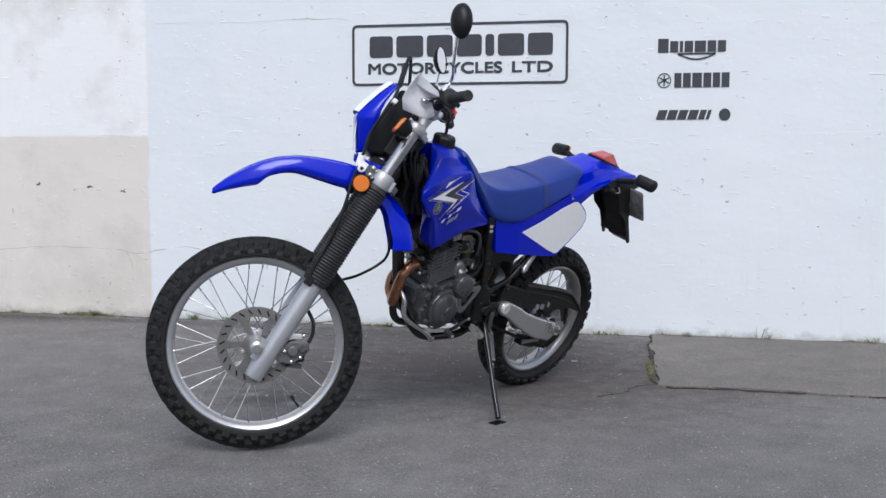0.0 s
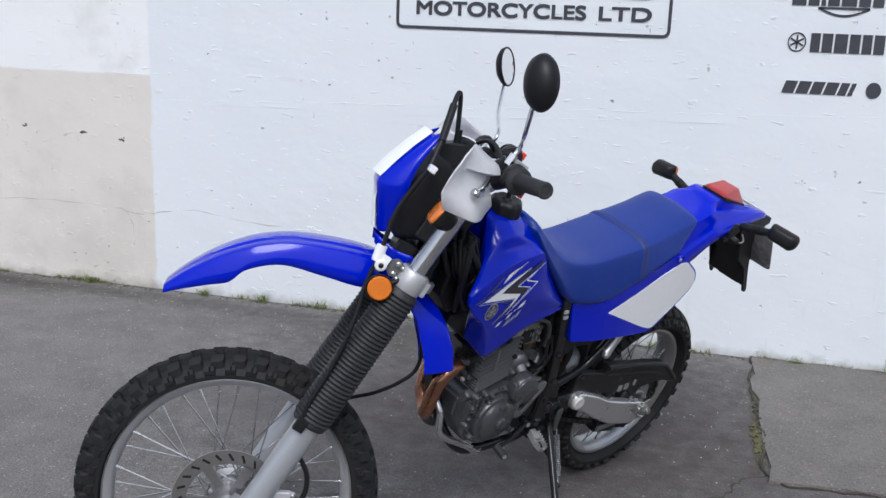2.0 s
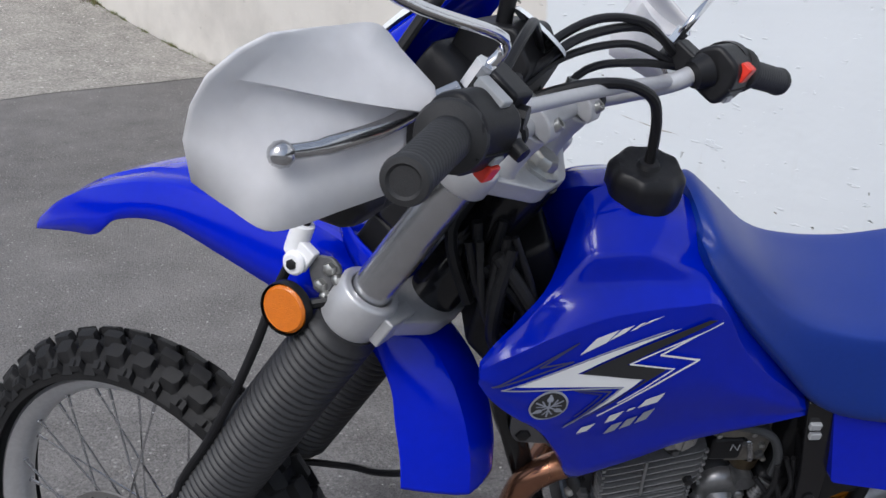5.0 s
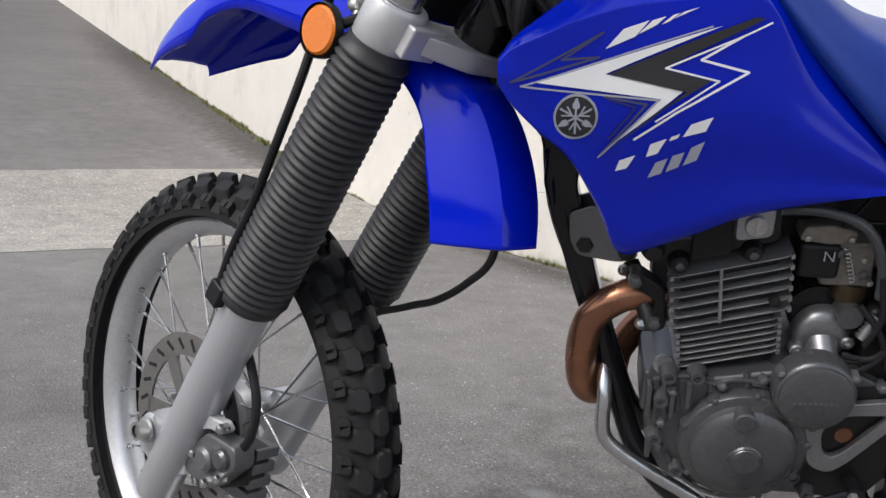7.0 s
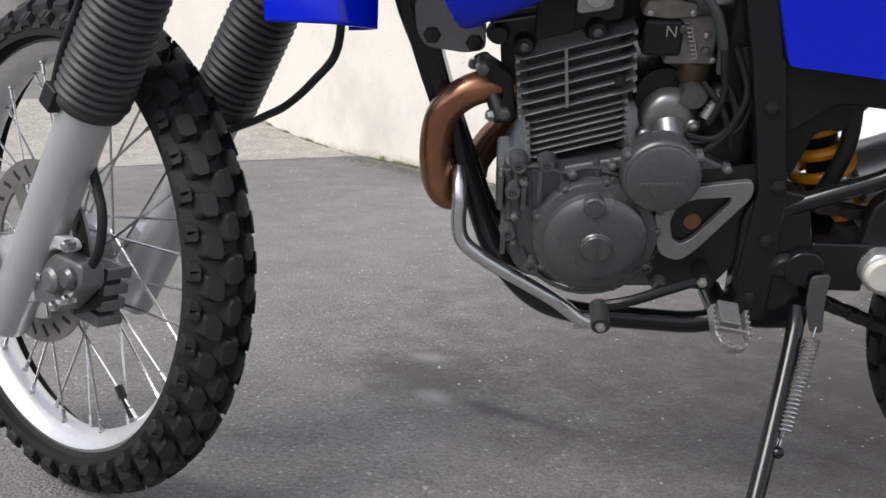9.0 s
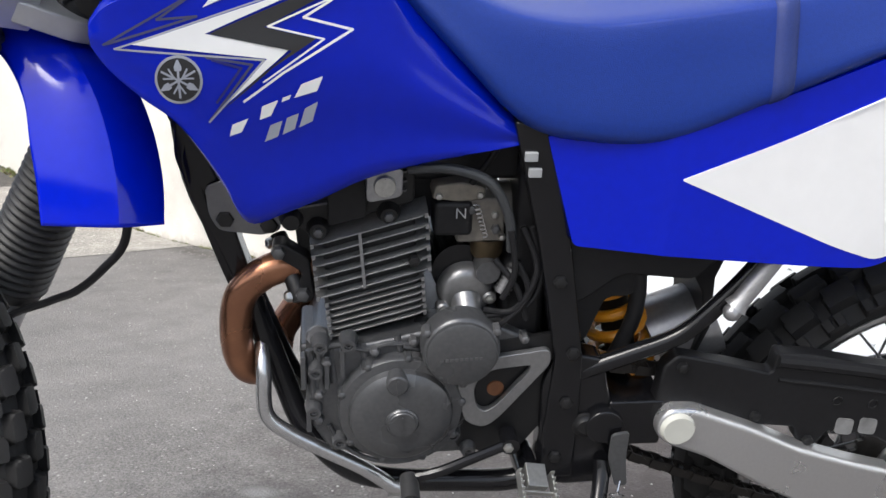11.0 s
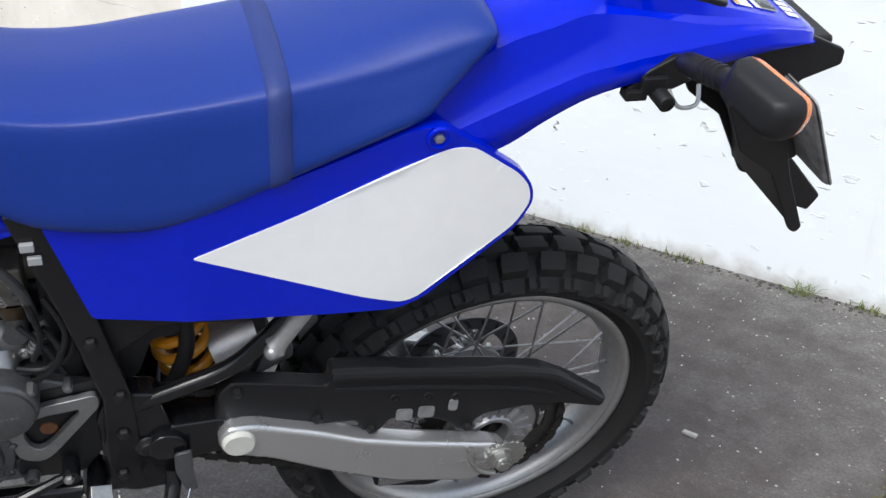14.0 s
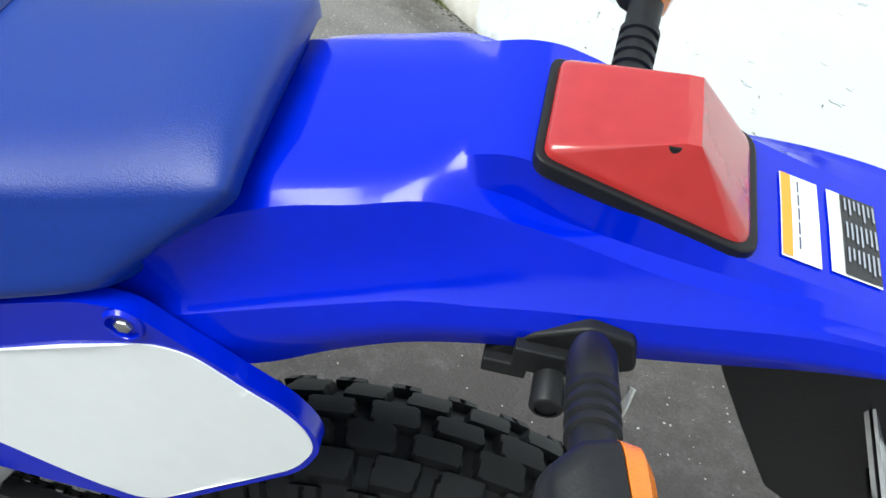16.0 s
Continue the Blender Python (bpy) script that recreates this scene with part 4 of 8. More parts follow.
rl = random.Random(5)
g = Geo().prism([(0.985, 0.99), (0.925, 1.03), (0.895, 0.96), (0.905, 0.86), (0.955, 0.82), (1.0, 0.88)], -0.045, 0.045)
part("loom_mass", g, BLACK, frame_ob, "black relay and loom covers behind the steering head", bevel=0.008)
for k in range(12):
    y0 = rl.uniform(0.02, 0.075)
    p = [(0.985 + rl.uniform(-0.02, 0.03), y0, 1.03 + rl.uniform(-0.03, 0.02)), (0.965 + rl.uniform(-0.03, 0.03), y0 + 0.02, 0.96), (0.955 + rl.uniform(-0.03, 0.02), y0 + 0.01, 0.90), (0.925 + rl.uniform(-0.02, 0.02), y0 - 0.01, 0.83)]
    part("loom", Geo().tube(spline(p, 5), rl.uniform(0.004, 0.008), 10), BLACK if k % 3 else RUBBER, frame_ob)
for x, y, z in ((0.945, 0.058, 0.94), (0.930, 0.050, 0.895), (0.965, 0.055, 0.985)):
    part("connector", Geo().box((x, y, z), (0.026, 0.018, 0.020), Matrix.Identity(4)), GLOSSBLACK, frame_ob, bevel=0.003)

# fuel tank: x, then y, z of the top, the upper crease, the hollow, the wing edge, the flank and the lower edge, and the inner y
rows = [
    (0.576, 0.0, 0.818, 0.060, 0.817, 0.075, 0.816, 0.086, 0.813, 0.092, 0.808, 0.088, 0.802, 0.0),
    (0.62, 0.0, 0.866, 0.066, 0.863, 0.080, 0.858, 0.092, 0.846, 0.098, 0.825, 0.094, 0.794, 0.0),
    (0.69, 0.0, 0.958, 0.070, 0.950, 0.084, 0.936, 0.098, 0.910, 0.110, 0.860, 0.103, 0.784, 0.0),
    (0.745, 0.0, 1.030, 0.073, 1.012, 0.088, 1.000, 0.103, 0.992, 0.118, 0.885, 0.109, 0.771, 0.0),
    (0.785, 0.0, 1.066, 0.076, 1.025, 0.088, 1.008, 0.107, 0.998, 0.124, 0.885, 0.113, 0.754, 0.0),
    (0.83, 0.0, 1.074, 0.077, 1.043, 0.087, 1.014, 0.111, 0.995, 0.131, 0.885, 0.117, 0.736, 0.0),
    (0.868, 0.0, 1.071, 0.077, 1.043, 0.089, 1.012, 0.116, 0.991, 0.136, 0.885, 0.120, 0.728, 0.0),
    (0.893, 0.015, 1.058, 0.075, 1.036, 0.092, 1.006, 0.121, 0.986, 0.139, 0.888, 0.127, 0.780, 0.012),
    (0.925, 0.070, 1.000, 0.085, 0.998, 0.102, 0.988, 0.128, 0.977, 0.142, 0.896, 0.138, 0.838, 0.070),
    (0.958, 0.100, 0.976, 0.110, 0.975, 0.122, 0.970, 0.135, 0.963, 0.144, 0.908, 0.142, 0.868, 0.100),
    (0.985, 0.118, 0.957, 0.124, 0.957, 0.131, 0.955, 0.138, 0.950, 0.143, 0.922, 0.140, 0.894, 0.116),
    (1.000, 0.126, 0.938, 0.129, 0.938, 0.132, 0.937, 0.135, 0.934, 0.138, 0.925, 0.134, 0.914, 0.126),
]


def tank_side(sgn):
    out = []
    for x, yt, zt, ya, za, yh, zh, yw, zw, ym, zm, yb, zb, yi in rows:
        mix = lambda a, b, k: (x, sgn * (a[0] * (1 - k) + b[0] * k), a[1] * (1 - k) + b[1] * k)
        top, arc, hollow, wing, flank, low = (yt, zt), (ya, za), (yh, zh), (yw, zw), (ym, zm), (yb, zb)
        out.append([mix(top, top, 0), mix((yt * 0.5 + ya * 0.5, zt - (zt - za) * 0.30), arc, 0), mix(arc, top, 0.12), mix(arc, hollow, 0.12), mix(hollow, hollow, 0), mix(wing, hollow, 0.14), mix(wing, flank, 0.06), mix(wing, flank, 0.5),
                    mix(flank, flank, 0), mix(flank, low, 0.55), mix(low, low, 0), (x, sgn * (yi + (yb - yi) * 0.4), zb + 0.004)])
    return skin(out, 5, 4)


g = Geo()
for sgn in (1, -1):
    g.loops([r for r in tank_side(sgn)], True, True)
tank = part("fuel_tank", g, TANKBLUE, bike, "glossy blue fuel tank with wide shrouds", angle=50)
# filler cap
t = Matrix.Translation((0.822, 0.0, 1.080)) @ Matrix.Rotation(radians(90), 4, "X")
g = Geo()
ring = []
for i in range(64):
    a = 2 * math.pi * (i + 0.5) / 64
    ring.append((math.cos(a), math.sin(a), 1 - 0.085 * (0.5 + 0.5 * math.cos(8 * a)) ** 0.8))
lev = [(0.035, 0.0, 0), (0.040, 0.001, 0), (0.0415, 0.006, 0.3), (0.0420, 0.030, 1), (0.0410, 0.034, 1), (0.0360, 0.0410, 1), (0.0340, 0.0420, 0.9), (0.024, 0.0415, 0.4), (0.013, 0.0405, 0), (0.0105, 0.045, 0), (0.006, 0.046, 0)]
g.loops([[(0.824 + c * r * (1 - (1 - w) * f), s * r * (1 - (1 - w) * f), 1.058 + h) for c, s, w in ring] for r, h, f in lev])
cap = part("filler_cap", g, BLACK, tank, "black ribbed filler cap", angle=35)
g = Geo().tube(spline([(0.824, 0, 1.095), (0.825, 0, 1.125), (0.829, 0.0, 1.156), (0.839, 0.0, 1.180), (0.865, 0.0, 1.194), (0.897, 0.0, 1.195), (0.929, 0.0, 1.188), (0.958, 0.0, 1.176), (0.985, 0.0, 1.155), (0.995, -0.01, 1.11)], 6), 0.0058, 10)
part("breather_hose", g, BLACK, cap, "black rubber breather hose")

# seat
srows = [  # x, half width of top, top z, crease z, half width low, low z, x of the low edge
    (0.768, 0.048, 1.060, 1.050, 0.076, 1.036, 0.770),
    (0.752, 0.064, 1.058, 1.044, 0.088, 1.012, 0.755),
    (0.715, 0.074, 1.026, 1.008, 0.096, 0.964, 0.715),
    (0.65, 0.080, 0.969, 0.955, 0.102, 0.896, 0.65),
    (0.585, 0.086, 0.942, 0.933, 0.110, 0.830, 0.58),
    (0.51, 0.091, 0.936, 0.927, 0.120, 0.815, 0.51),
    (0.43, 0.095, 0.946, 0.936, 0.124, 0.817, 0.43),
    (0.33, 0.098, 0.964, 0.951, 0.126, 0.858, 0.33),
    (0.22, 0.097, 0.992, 0.968, 0.124, 0.902, 0.225),
    (0.150, 0.095, 1.014, 0.988, 0.120, 0.920, 0.178),
    (0.115, 0.093, 1.022, 1.000, 0.112, 0.926, 0.160),
    (0.098, 0.088, 1.019, 1.006, 0.104, 0.930, 0.152),
    (0.092, 0.080, 1.008, 0.998, 0.095, 0.930, 0.150),
]


def seat_section(x, wt, zt, zc, wl, zl, xl, grow=0.0):
    pts = []
    for s in (-1, 1):
        q = [(xl, s * (wl - 0.010 + grow), zl - 0.004), (xl, s * (wl + grow), zl + 0.010), (xl * 0.5 + x * 0.5, s * (wl * 0.45 + wt * 0.55 + 0.005 + grow), zl * 0.45 + zc * 0.55), (x + (xl - x) * 0.06, s * (wt + 0.006 + grow), zc - 0.005 + grow * 0.5), (x, s * (wt - 0.004), zc + (zt - zc) * 0.45 + grow), (x, s * wt * 0.6, zt - 0.001 + grow)]
        pts.append(q)
    return pts[0] + [(x, 0, zt + 0.002 + grow)] + pts[1][::-1]


secs = [seat_section(*r) for r in srows]
g = Geo().loops(skin(secs, 5, 4), True, True)
seat = part("seat", g, SEATBLUE, bike, "long blue vinyl seat", angle=60)
g = Geo()
fr = []
for x in (0.332, 0.329, 0.311, 0.308):
    i = next(k for k in range(len(srows) - 1) if srows[k + 1][0] <= x)
    a, b = srows[i], srows[i + 1]
    k = (a[0] - x) / (a[0] - b[0])
    fr.append(spline(seat_section(x, *[a[j] * (1 - k) + b[j] * k for j in range(1, 7)], grow=0.0035 if x in (0.329, 0.311) else 0.0), 4))
g.loops(fr, False, False)
part("seat_strap", g, STRAP, seat, "dark blue grab strap across the seat", angle=60)

# side panels
out = rounded([(0.520, 0.692), (0.556, 0.815), (0.496, 0.817), (0.424, 0.823), (0.308, 0.864), (0.180, 0.917), (0.150, 0.920), (0.128, 0.904), (0.100, 0.888), (0.054, 0.856), (0.038, 0.834), (0.0325, 0.812), (0.046, 0.776), (0.150, 0.677), (0.180, 0.665), (0.252, 0.669), (0.422, 0.685)],
              [0.006, 0.004, 0.02, 0.02, 0.05, 0.03, 0.016, 0.012, 0.02, 0.02, 0.014, 0.014, 0.02, 0.02, 0.02, 0.04, 0.05])
for sgn in (1, -1):
    def bulge(x, z):
        return 0.098 + 0.022 * min(1, max(0, (0.57 - x) / 0.15)) + 0.006 * min(1, max(0, (0.20 - x) / 0.12)) + 0.008 * min(1, max(0, (0.86 - z) / 0.17)) * min(1, max(0, (x - 0.10) / 0.10))
    panel = part("side_panel", plate_on(out, bulge, 0.014, sgn), BLUE, bike, "blue side panel with a white number field", angle=40, bevel=0.002)
    w = rounded([(0.413, 0.773), (0.302, 0.817), (0.141, 0.892), (0.115, 0.892), (0.059, 0.854), (0.043, 0.836), (0.0365, 0.813), (0.050, 0.780), (0.158, 0.681), (0.177, 0.676), (0.225, 0.692)], [0.004, 0.03, 0.012, 0.014, 0.02, 0.014, 0.014, 0.02, 0.010, 0.012, 0.10])
    part("number_field", plate_on(w, lambda x, z: bulge(x, z) + 0.0010, 0.003, sgn), WHITE, panel, "blank white number field", angle=40)
    ring = Matrix.Translation((0.156, sgn * (bulge(0.156, 0.905) + 0.001), 0.905)) @ Matrix.Rotation(0 if sgn > 0 else math.pi, 4, "Z")
    part("screw_boss", Geo().lathe([(0.0140, -0.001), (0.0128, 0.0022), (0.0108, 0.0022), (0.0095, -0.001), (0.0090, -0.006)], 24, ring), BLUE, panel)
    g = bolt(Geo(), (0.156, sgn * (bulge(0.156, 0.905) - 0.0005), 0.905), 0.0062, 0.004, (0, sgn, 0))
    part("panel_screw", g, ZINC, panel, "plated panel screw")

# tail: rear fender
trow = [  # x, deck half, deck z, shoulder half, shoulder z, crease half, crease z, low half, low z
    (0.215, 0.070, 0.955, 0.098, 0.925, 0.108, 0.876, 0.112, 0.850),
    (0.150, 0.068, 0.975, 0.090, 0.954, 0.101, 0.900, 0.114, 0.856),
    (0.080, 0.064, 0.997, 0.080, 0.988, 0.098, 0.930, 0.112, 0.878),
    (0.030, 0.060, 1.012, 0.078, 1.004, 0.096, 0.951, 0.111, 0.911),
    (-0.010, 0.052, 1.027, 0.075, 1.016, 0.095, 0.967, 0.110, 0.933),
    (-0.050, 0.053, 1.042, 0.074, 1.014, 0.095, 0.976, 0.109, 0.946),
] + [
    (-0.085, 0.059, 1.038, 0.076, 1.011, 0.094, 0.983, 0.108, 0.953),
    (-0.155, 0.062, 1.021, 0.082, 1.003, 0.092, 0.992, 0.104, 0.962),
    (-0.225, 0.060, 1.006, 0.082, 1.001, 0.091, 0.997, 0.101, 0.976),
    (-0.277, 0.058, 0.995, 0.080, 0.995, 0.089, 0.993, 0.098, 0.982),
    (-0.298, 0.052, 0.990, 0.074, 0.990, 0.083, 0.987, 0.090, 0.981),
    (-0.312, 0.044, 0.984, 0.058, 0.984, 0.066, 0.982, 0.071, 0.978),
]
# the tail stands a little off the bike's middle and carries a pocket on each side of the lamp
middle = lambda x: 0.018 * min(1, max(0, (-0.02 - x) / 0.16))
pocket = lambda x: max(0, min(1, (-0.012 - x) / 0.028, (x + 0.185) / 0.06))
secs = []
for x, wt, zt, ws, zs, wc, zc, wl, zl in trow:
    cy, pk = middle(x), pocket(x)
    wt, ws, wc, wl = wt - cy * 0.7, ws - cy, wc - cy, wl - cy
    k = min(1, max(0.15, (x + 0.26) / 0.12))
    right = [(x, -wl, zl), (x, -(wl * 0.75 + wc * 0.25), zl * 0.4 + zc * 0.6 - 0.004), (x, -(wc + 0.005 * k + 0.001), zc - 0.006 * k), (x, -(wc - 0.002 * k), zc + 0.002), (x, -(wc * 0.5 + ws * 0.5) + 0.001, zc * 0.5 + zs * 0.5), (x, -ws, zs), (x, -(ws * 0.5 + wt * 0.5) * (1 - pk) - (wt + 0.004) * pk, (zs * 0.5 + zt * 0.5) * (1 - pk) + (zs + 0.002) * pk), (x, -wt, zt), (x, -wt * 0.5, zt + 0.0005)]
    secs.append([(a, cy + b, c) for a, b, c in right] + [(x, cy, zt + 0.001)] + [(a, cy - b, c) for a, b, c in reversed(right)])
g = Geo().loops(skin(secs, 6, 1, False), False, False)
tail = part("rear_fender", g, BLUE, bike, "glossy blue rear fender and tail", angle=50)
# crisp folds along the shoulder and the ledge only
for e in tail.data.edges:
    a, b = e.vertices
    if a % 19 == b % 19 and (a % 19 in (2, 5, 13, 16) or (a % 19 in (6, 7, 11, 12) and tail.data.vertices[a].co.x < -0.03)):
        e.use_edge_sharp = True
so = tail.modifiers.new("thick", "SOLIDIFY")
so.thickness, so.offset = 0.003, -1

# tail lamp: a wedge that rises to a short ridge and falls away behind it
LAMP_Z = lambda x: 1.0475 - (-0.063 - x) * 0.250
LAMP_Y = 0.018
low = rounded([(-0.064, 0.040), (-0.064, -0.040), (-0.183, -0.046), (-0.183, 0.046)], [0.008, 0.008, 0.014, 0.014], 5)
lens = []
for sx, sy, up in ((1.0, 1.0, 0.0), (0.985, 0.985, 0.0058), (0.95, 0.955, 0.0080)):
    lens.append([(-0.124 + (x + 0.124) * sx, LAMP_Y + y * sy, LAMP_Z(x) + up) for x, y in low])
# towards the ridge the outline draws in to a short bar
for f in (0.25, 0.5, 0.75, 0.94, 1.0):
    ring = []
    for x, y in low:
        tx, ty = -0.138 + (0.004 if x > -0.124 else -0.004), 0.028 * (1 if y > 0 else -1) * min(1, abs(y) / 0.036)
        bx, by, bz = -0.124 + (x + 0.124) * 0.95, y * 0.955, LAMP_Z(x) + 0.0080
        ring.append((bx + (tx - bx) * f, LAMP_Y + by + (ty - by) * f, bz + (1.0680 - bz) * f))
    lens.append(ring)
g = Geo().loops(lens)
lamp = part("tail_lamp", g, REDLENS, bike, "red tail lamp lens", angle=40, bevel=0.003)
g = Geo()
big = rounded([(-0.0595, 0.044), (-0.0595, -0.044), (-0.188, -0.050), (-0.188, 0.050)], [0.010, 0.010, 0.016, 0.016], 5)
g.loops([[(x, LAMP_Y + y, LAMP_Z(x) - 0.008) for x, y in big], [(x, LAMP_Y + y, LAMP_Z(x) + 0.003) for x, y in big]])
part("lamp_gasket", g, BLACK, lamp, "black rubber gasket", bevel=0.002)
for y in (0.0255, -0.0255):
    part("lamp_screw", Geo().lathe([(1e-4, -0.0015), (0.0030, -0.0015), (0.0033, 0.0004), (0.0052, 0.0004), (0.0056, -0.0004), (0.0056, -0.004)], 16, Matrix.Translation((-0.129, LAMP_Y + y, 1.0652)) @ Matrix.Rotation(radians(90), 4, "X")), ENGINEDARK, lamp, "dark lens screw")

# rear indicators, mudflap and number plate
for sgn in (1, -1):
    t = Matrix.Translation((-0.117, 0.249, 1.016) if sgn > 0 else (-0.117, -0.206, 1.006)) @ Matrix.Scale(0.80, 4) @ Matrix.Rotation(radians(14 * sgn), 4, "Z") @ Matrix.Rotation(radians(-8 * sgn), 4, "X") @ Matrix.Rotation(radians(-6), 4, "Y")
    g = Geo()
    ring = lambda x, w, h: [(x, y, z) for y, z in rounded([(-w, -h), (w * 0.75, -h * 1.0), (w, -h * 0.4), (w, h * 0.5), (w * 0.8, h), (-w, h * 0.8)], 0.014)]
    g.loops([ring(0.026, 0.036, 0.016), ring(0.022, 0.044, 0.023), ring(0.006, 0.055, 0.031), ring(-0.014, 0.057, 0.033)], m=t if sgn > 0 else t @ Matrix.Rotation(math.pi, 4, "X"))
    ind = part("indicator", g, BLACK, bike, "black indicator housing with amber lens", bevel=0.002)
    g = Geo().loops([ring(-0.014, 0.0565, 0.0325), ring(-0.026, 0.054, 0.030), ring(-0.032, 0.046, 0.023)], m=t if sgn > 0 else t @ Matrix.Rotation(math.pi, 4, "X"))
    part("indicator_lens", g, AMBER, ind, "amber lens", bevel=0.002)
    a, b = (Vector((-0.112, 0.130, 0.984)), Vector((-0.115, 0.210, 1.009))) if sgn > 0 else (Vector((-0.113, -0.080, 0.982)), Vector((-0.118, -0.172, 1.006)))
    L = (b - a).length
    prof = [(0.010, -0.012), (0.0135, 0.0), (0.0135, 0.022)]
    for i in range(4):
        z = 0.026 + i * 0.0095
        prof += [(0.0118, z), (0.0140, z + 0.001), (0.0140, z + 0.0055), (0.0118, z + 0.0065)]
    prof += [(0.0120, 0.068), (0.0120, L)]
    g = Geo().lathe(prof, 20, along(a, b))
    part("indicator_stem", g, BLACK, ind, "ribbed black rubber stem")

for sgn in (1, -1):
    g = Geo().prism(rounded([(-0.058, 0.940), (-0.080, 0.963), (-0.110, 0.980), (-0.136, 0.976), (-0.142, 0.950), (-0.118, 0.938), (-0.100, 0.930), (-0.066, 0.934)], 0.005), sgn * 0.086, sgn * 0.108)
    lock = part("indicator_bracket", g, BLACK, bike, "black indicator bracket under the tail", bevel=0.003)
g = Geo().lathe([(0.0065, 0.012), (0.0088, 0.012), (0.0100, 0.010), (0.0100, -0.018)], 20, Matrix.Translation((-0.097, 0.124, 0.937))).lathe([(1e-4, 0.0105), (0.0068, 0.0105)], 20, Matrix.Translation((-0.097, 0.124, 0.937)))
g.box((-0.070, 0.106, 0.936), (0.026, 0.018, 0.012)).box((-0.088, 0.108, 0.948), (0.03, 0.014, 0.02))
lock = part("helmet_lock", g, BLACK, bike, "black helmet lock with a wire hook", bevel=0.0015)
g = Geo().tube(spline([(-0.106, 0.116, 0.944), (-0.112, 0.134, 0.933), (-0.134, 0.134, 0.935), (-0.141, 0.118, 0.950)], 5), 0.0025, 8)
part("lock_hook", g, ZINC, lock, "plated wire hook")

flap = [(-0.225, 0.968), (-0.248, 0.915), (-0.288, 0.845), (-0.332, 0.795), (-0.377, 0.706)]
g = Geo().loops([[(x, y * w, z) for y in (-0.056, -0.02, 0.02, 0.05, 0.079)] for (x, z), w in zip(flap, (0.85, 0.9, 0.95, 1.0, 1.06))], False, False)
mud = part("mudflap", g, BLACK, bike, "black plastic rear mudguard extension", angle=60)
so = mud.modifiers.new("thick", "SOLIDIFY")
so.thickness = 0.004
for sgn in (1, -1):
    g = Geo().prism(rounded([(-0.178, 0.972), (-0.300, 0.985), (-0.352, 0.965), (-0.356, 0.945), (-0.305, 0.925), (-0.307, 0.872), (-0.352, 0.780), (-0.410, 0.684), (-0.403, 0.674), (-0.391, 0.680), (-0.340, 0.756), (-0.321, 0.784), (-0.284, 0.808), (-0.258, 0.826), (-0.222, 0.888), (-0.196, 0.935)], 0.005), 0.078 if sgn > 0 else -0.052, 0.086 if sgn > 0 else -0.058)
    part("mudflap_rib", g, BLACK, mud, bevel=0.002)
g = Geo().box((-0.325, 0, 0.955), (0.06, 0.12, 0.026), Matrix.Identity(4))
part("plate_lamp", g, BLACK, mud, "black number plate lamp housing", bevel=0.006)
part("plate_foot", Geo().prism(rounded([(-0.372, 0.775), (-0.398, 0.762), (-0.474, 0.690), (-0.462, 0.664), (-0.400, 0.690), (-0.368, 0.735)], 0.006), -0.032, 0.032), BLACK, mud, "black lower plate mount", bevel=0.003)
tp = Matrix.Translation((-0.322, 0.030, 0.872)) @ Matrix.Rotation(radians(31), 4, "Y")
ol = rounded([(-0.12, -0.075), (0.12, -0.075), (0.12, 0.075), (-0.12, 0.075)], 0.010)
g = Geo().loops([[(0.001, y, z) for y, z in ol], [(-0.001, y, z) for y, z in ol]], m=tp)
plate = part("number_plate", g, CLEARPLATE, bike, "small number plate on a dark holder")
part("plate_backing", Geo().loops([[(0.003, y * 0.98, z) for y, z in ol], [(0.006, y * 0.94, z * 0.96) for y, z in ol]], m=tp), CLEARPLATE, plate, "smoky grey plate backing")
for i in range(5):
    part("plate_mark", Geo().box((-0.0030, -0.07 + i * 0.035, -0.01), (0.002, 0.020, 0.055)), DECALBLACK, plate, "plain dark bar", tp)
g = Geo().box((0.016, 0.0, -0.050), (0.022, 0.10, 0.05), tp).box((0.026, 0.0, 0.03), (0.04, 0.06, 0.03), tp)
part("plate_bracket", g, BLACK, plate, bevel=0.004)

# labels on the tail, laid on its top

def lay(outline, mat, parent, name, drop_from, axis, lift=0.0012, cuts=8, target=None, label="", fine=0.005):
    """A thin decal: the outline is drawn in a plane and dropped onto a part along the axis."""
    from mathutils.geometry import tessellate_polygon
    bm = bmesh.new()
    vs = [bm.verts.new(p) for p in outline]
    for tri in tessellate_polygon([[Vector(p) for p in outline]]):
        bm.faces.new([vs[k] for k in tri])
    for _ in range(cuts):
        long = [e for e in bm.edges if e.calc_length() > fine]
        if not long:
            break
        bmesh.ops.subdivide_edges(bm, edges=long, cuts=1)
        bmesh.ops.triangulate(bm, faces=bm.faces)
    d = Vector(axis)
    for v in bm.verts:
        hit = target.ray_cast(v.co - d * drop_from, d)
        if hit[0] is not None:
            v.co = hit[0] - d * lift
    me = bpy.data.meshes.new(name)
    bm.to_mesh(me)
    bm.free()
    me.materials.append(mat)
    me.polygons.foreach_set("use_smooth", [True] * len(me.polygons))
    ob = new(name, me)
    ob.parent = parent
    return tagged(ob, label=label)


def tree(ob):
    from mathutils.bvhtree import BVHTree
    return BVHTree.FromPolygons([v.co for v in ob.data.vertices], [tuple(p.vertices) for p in ob.data.polygons])


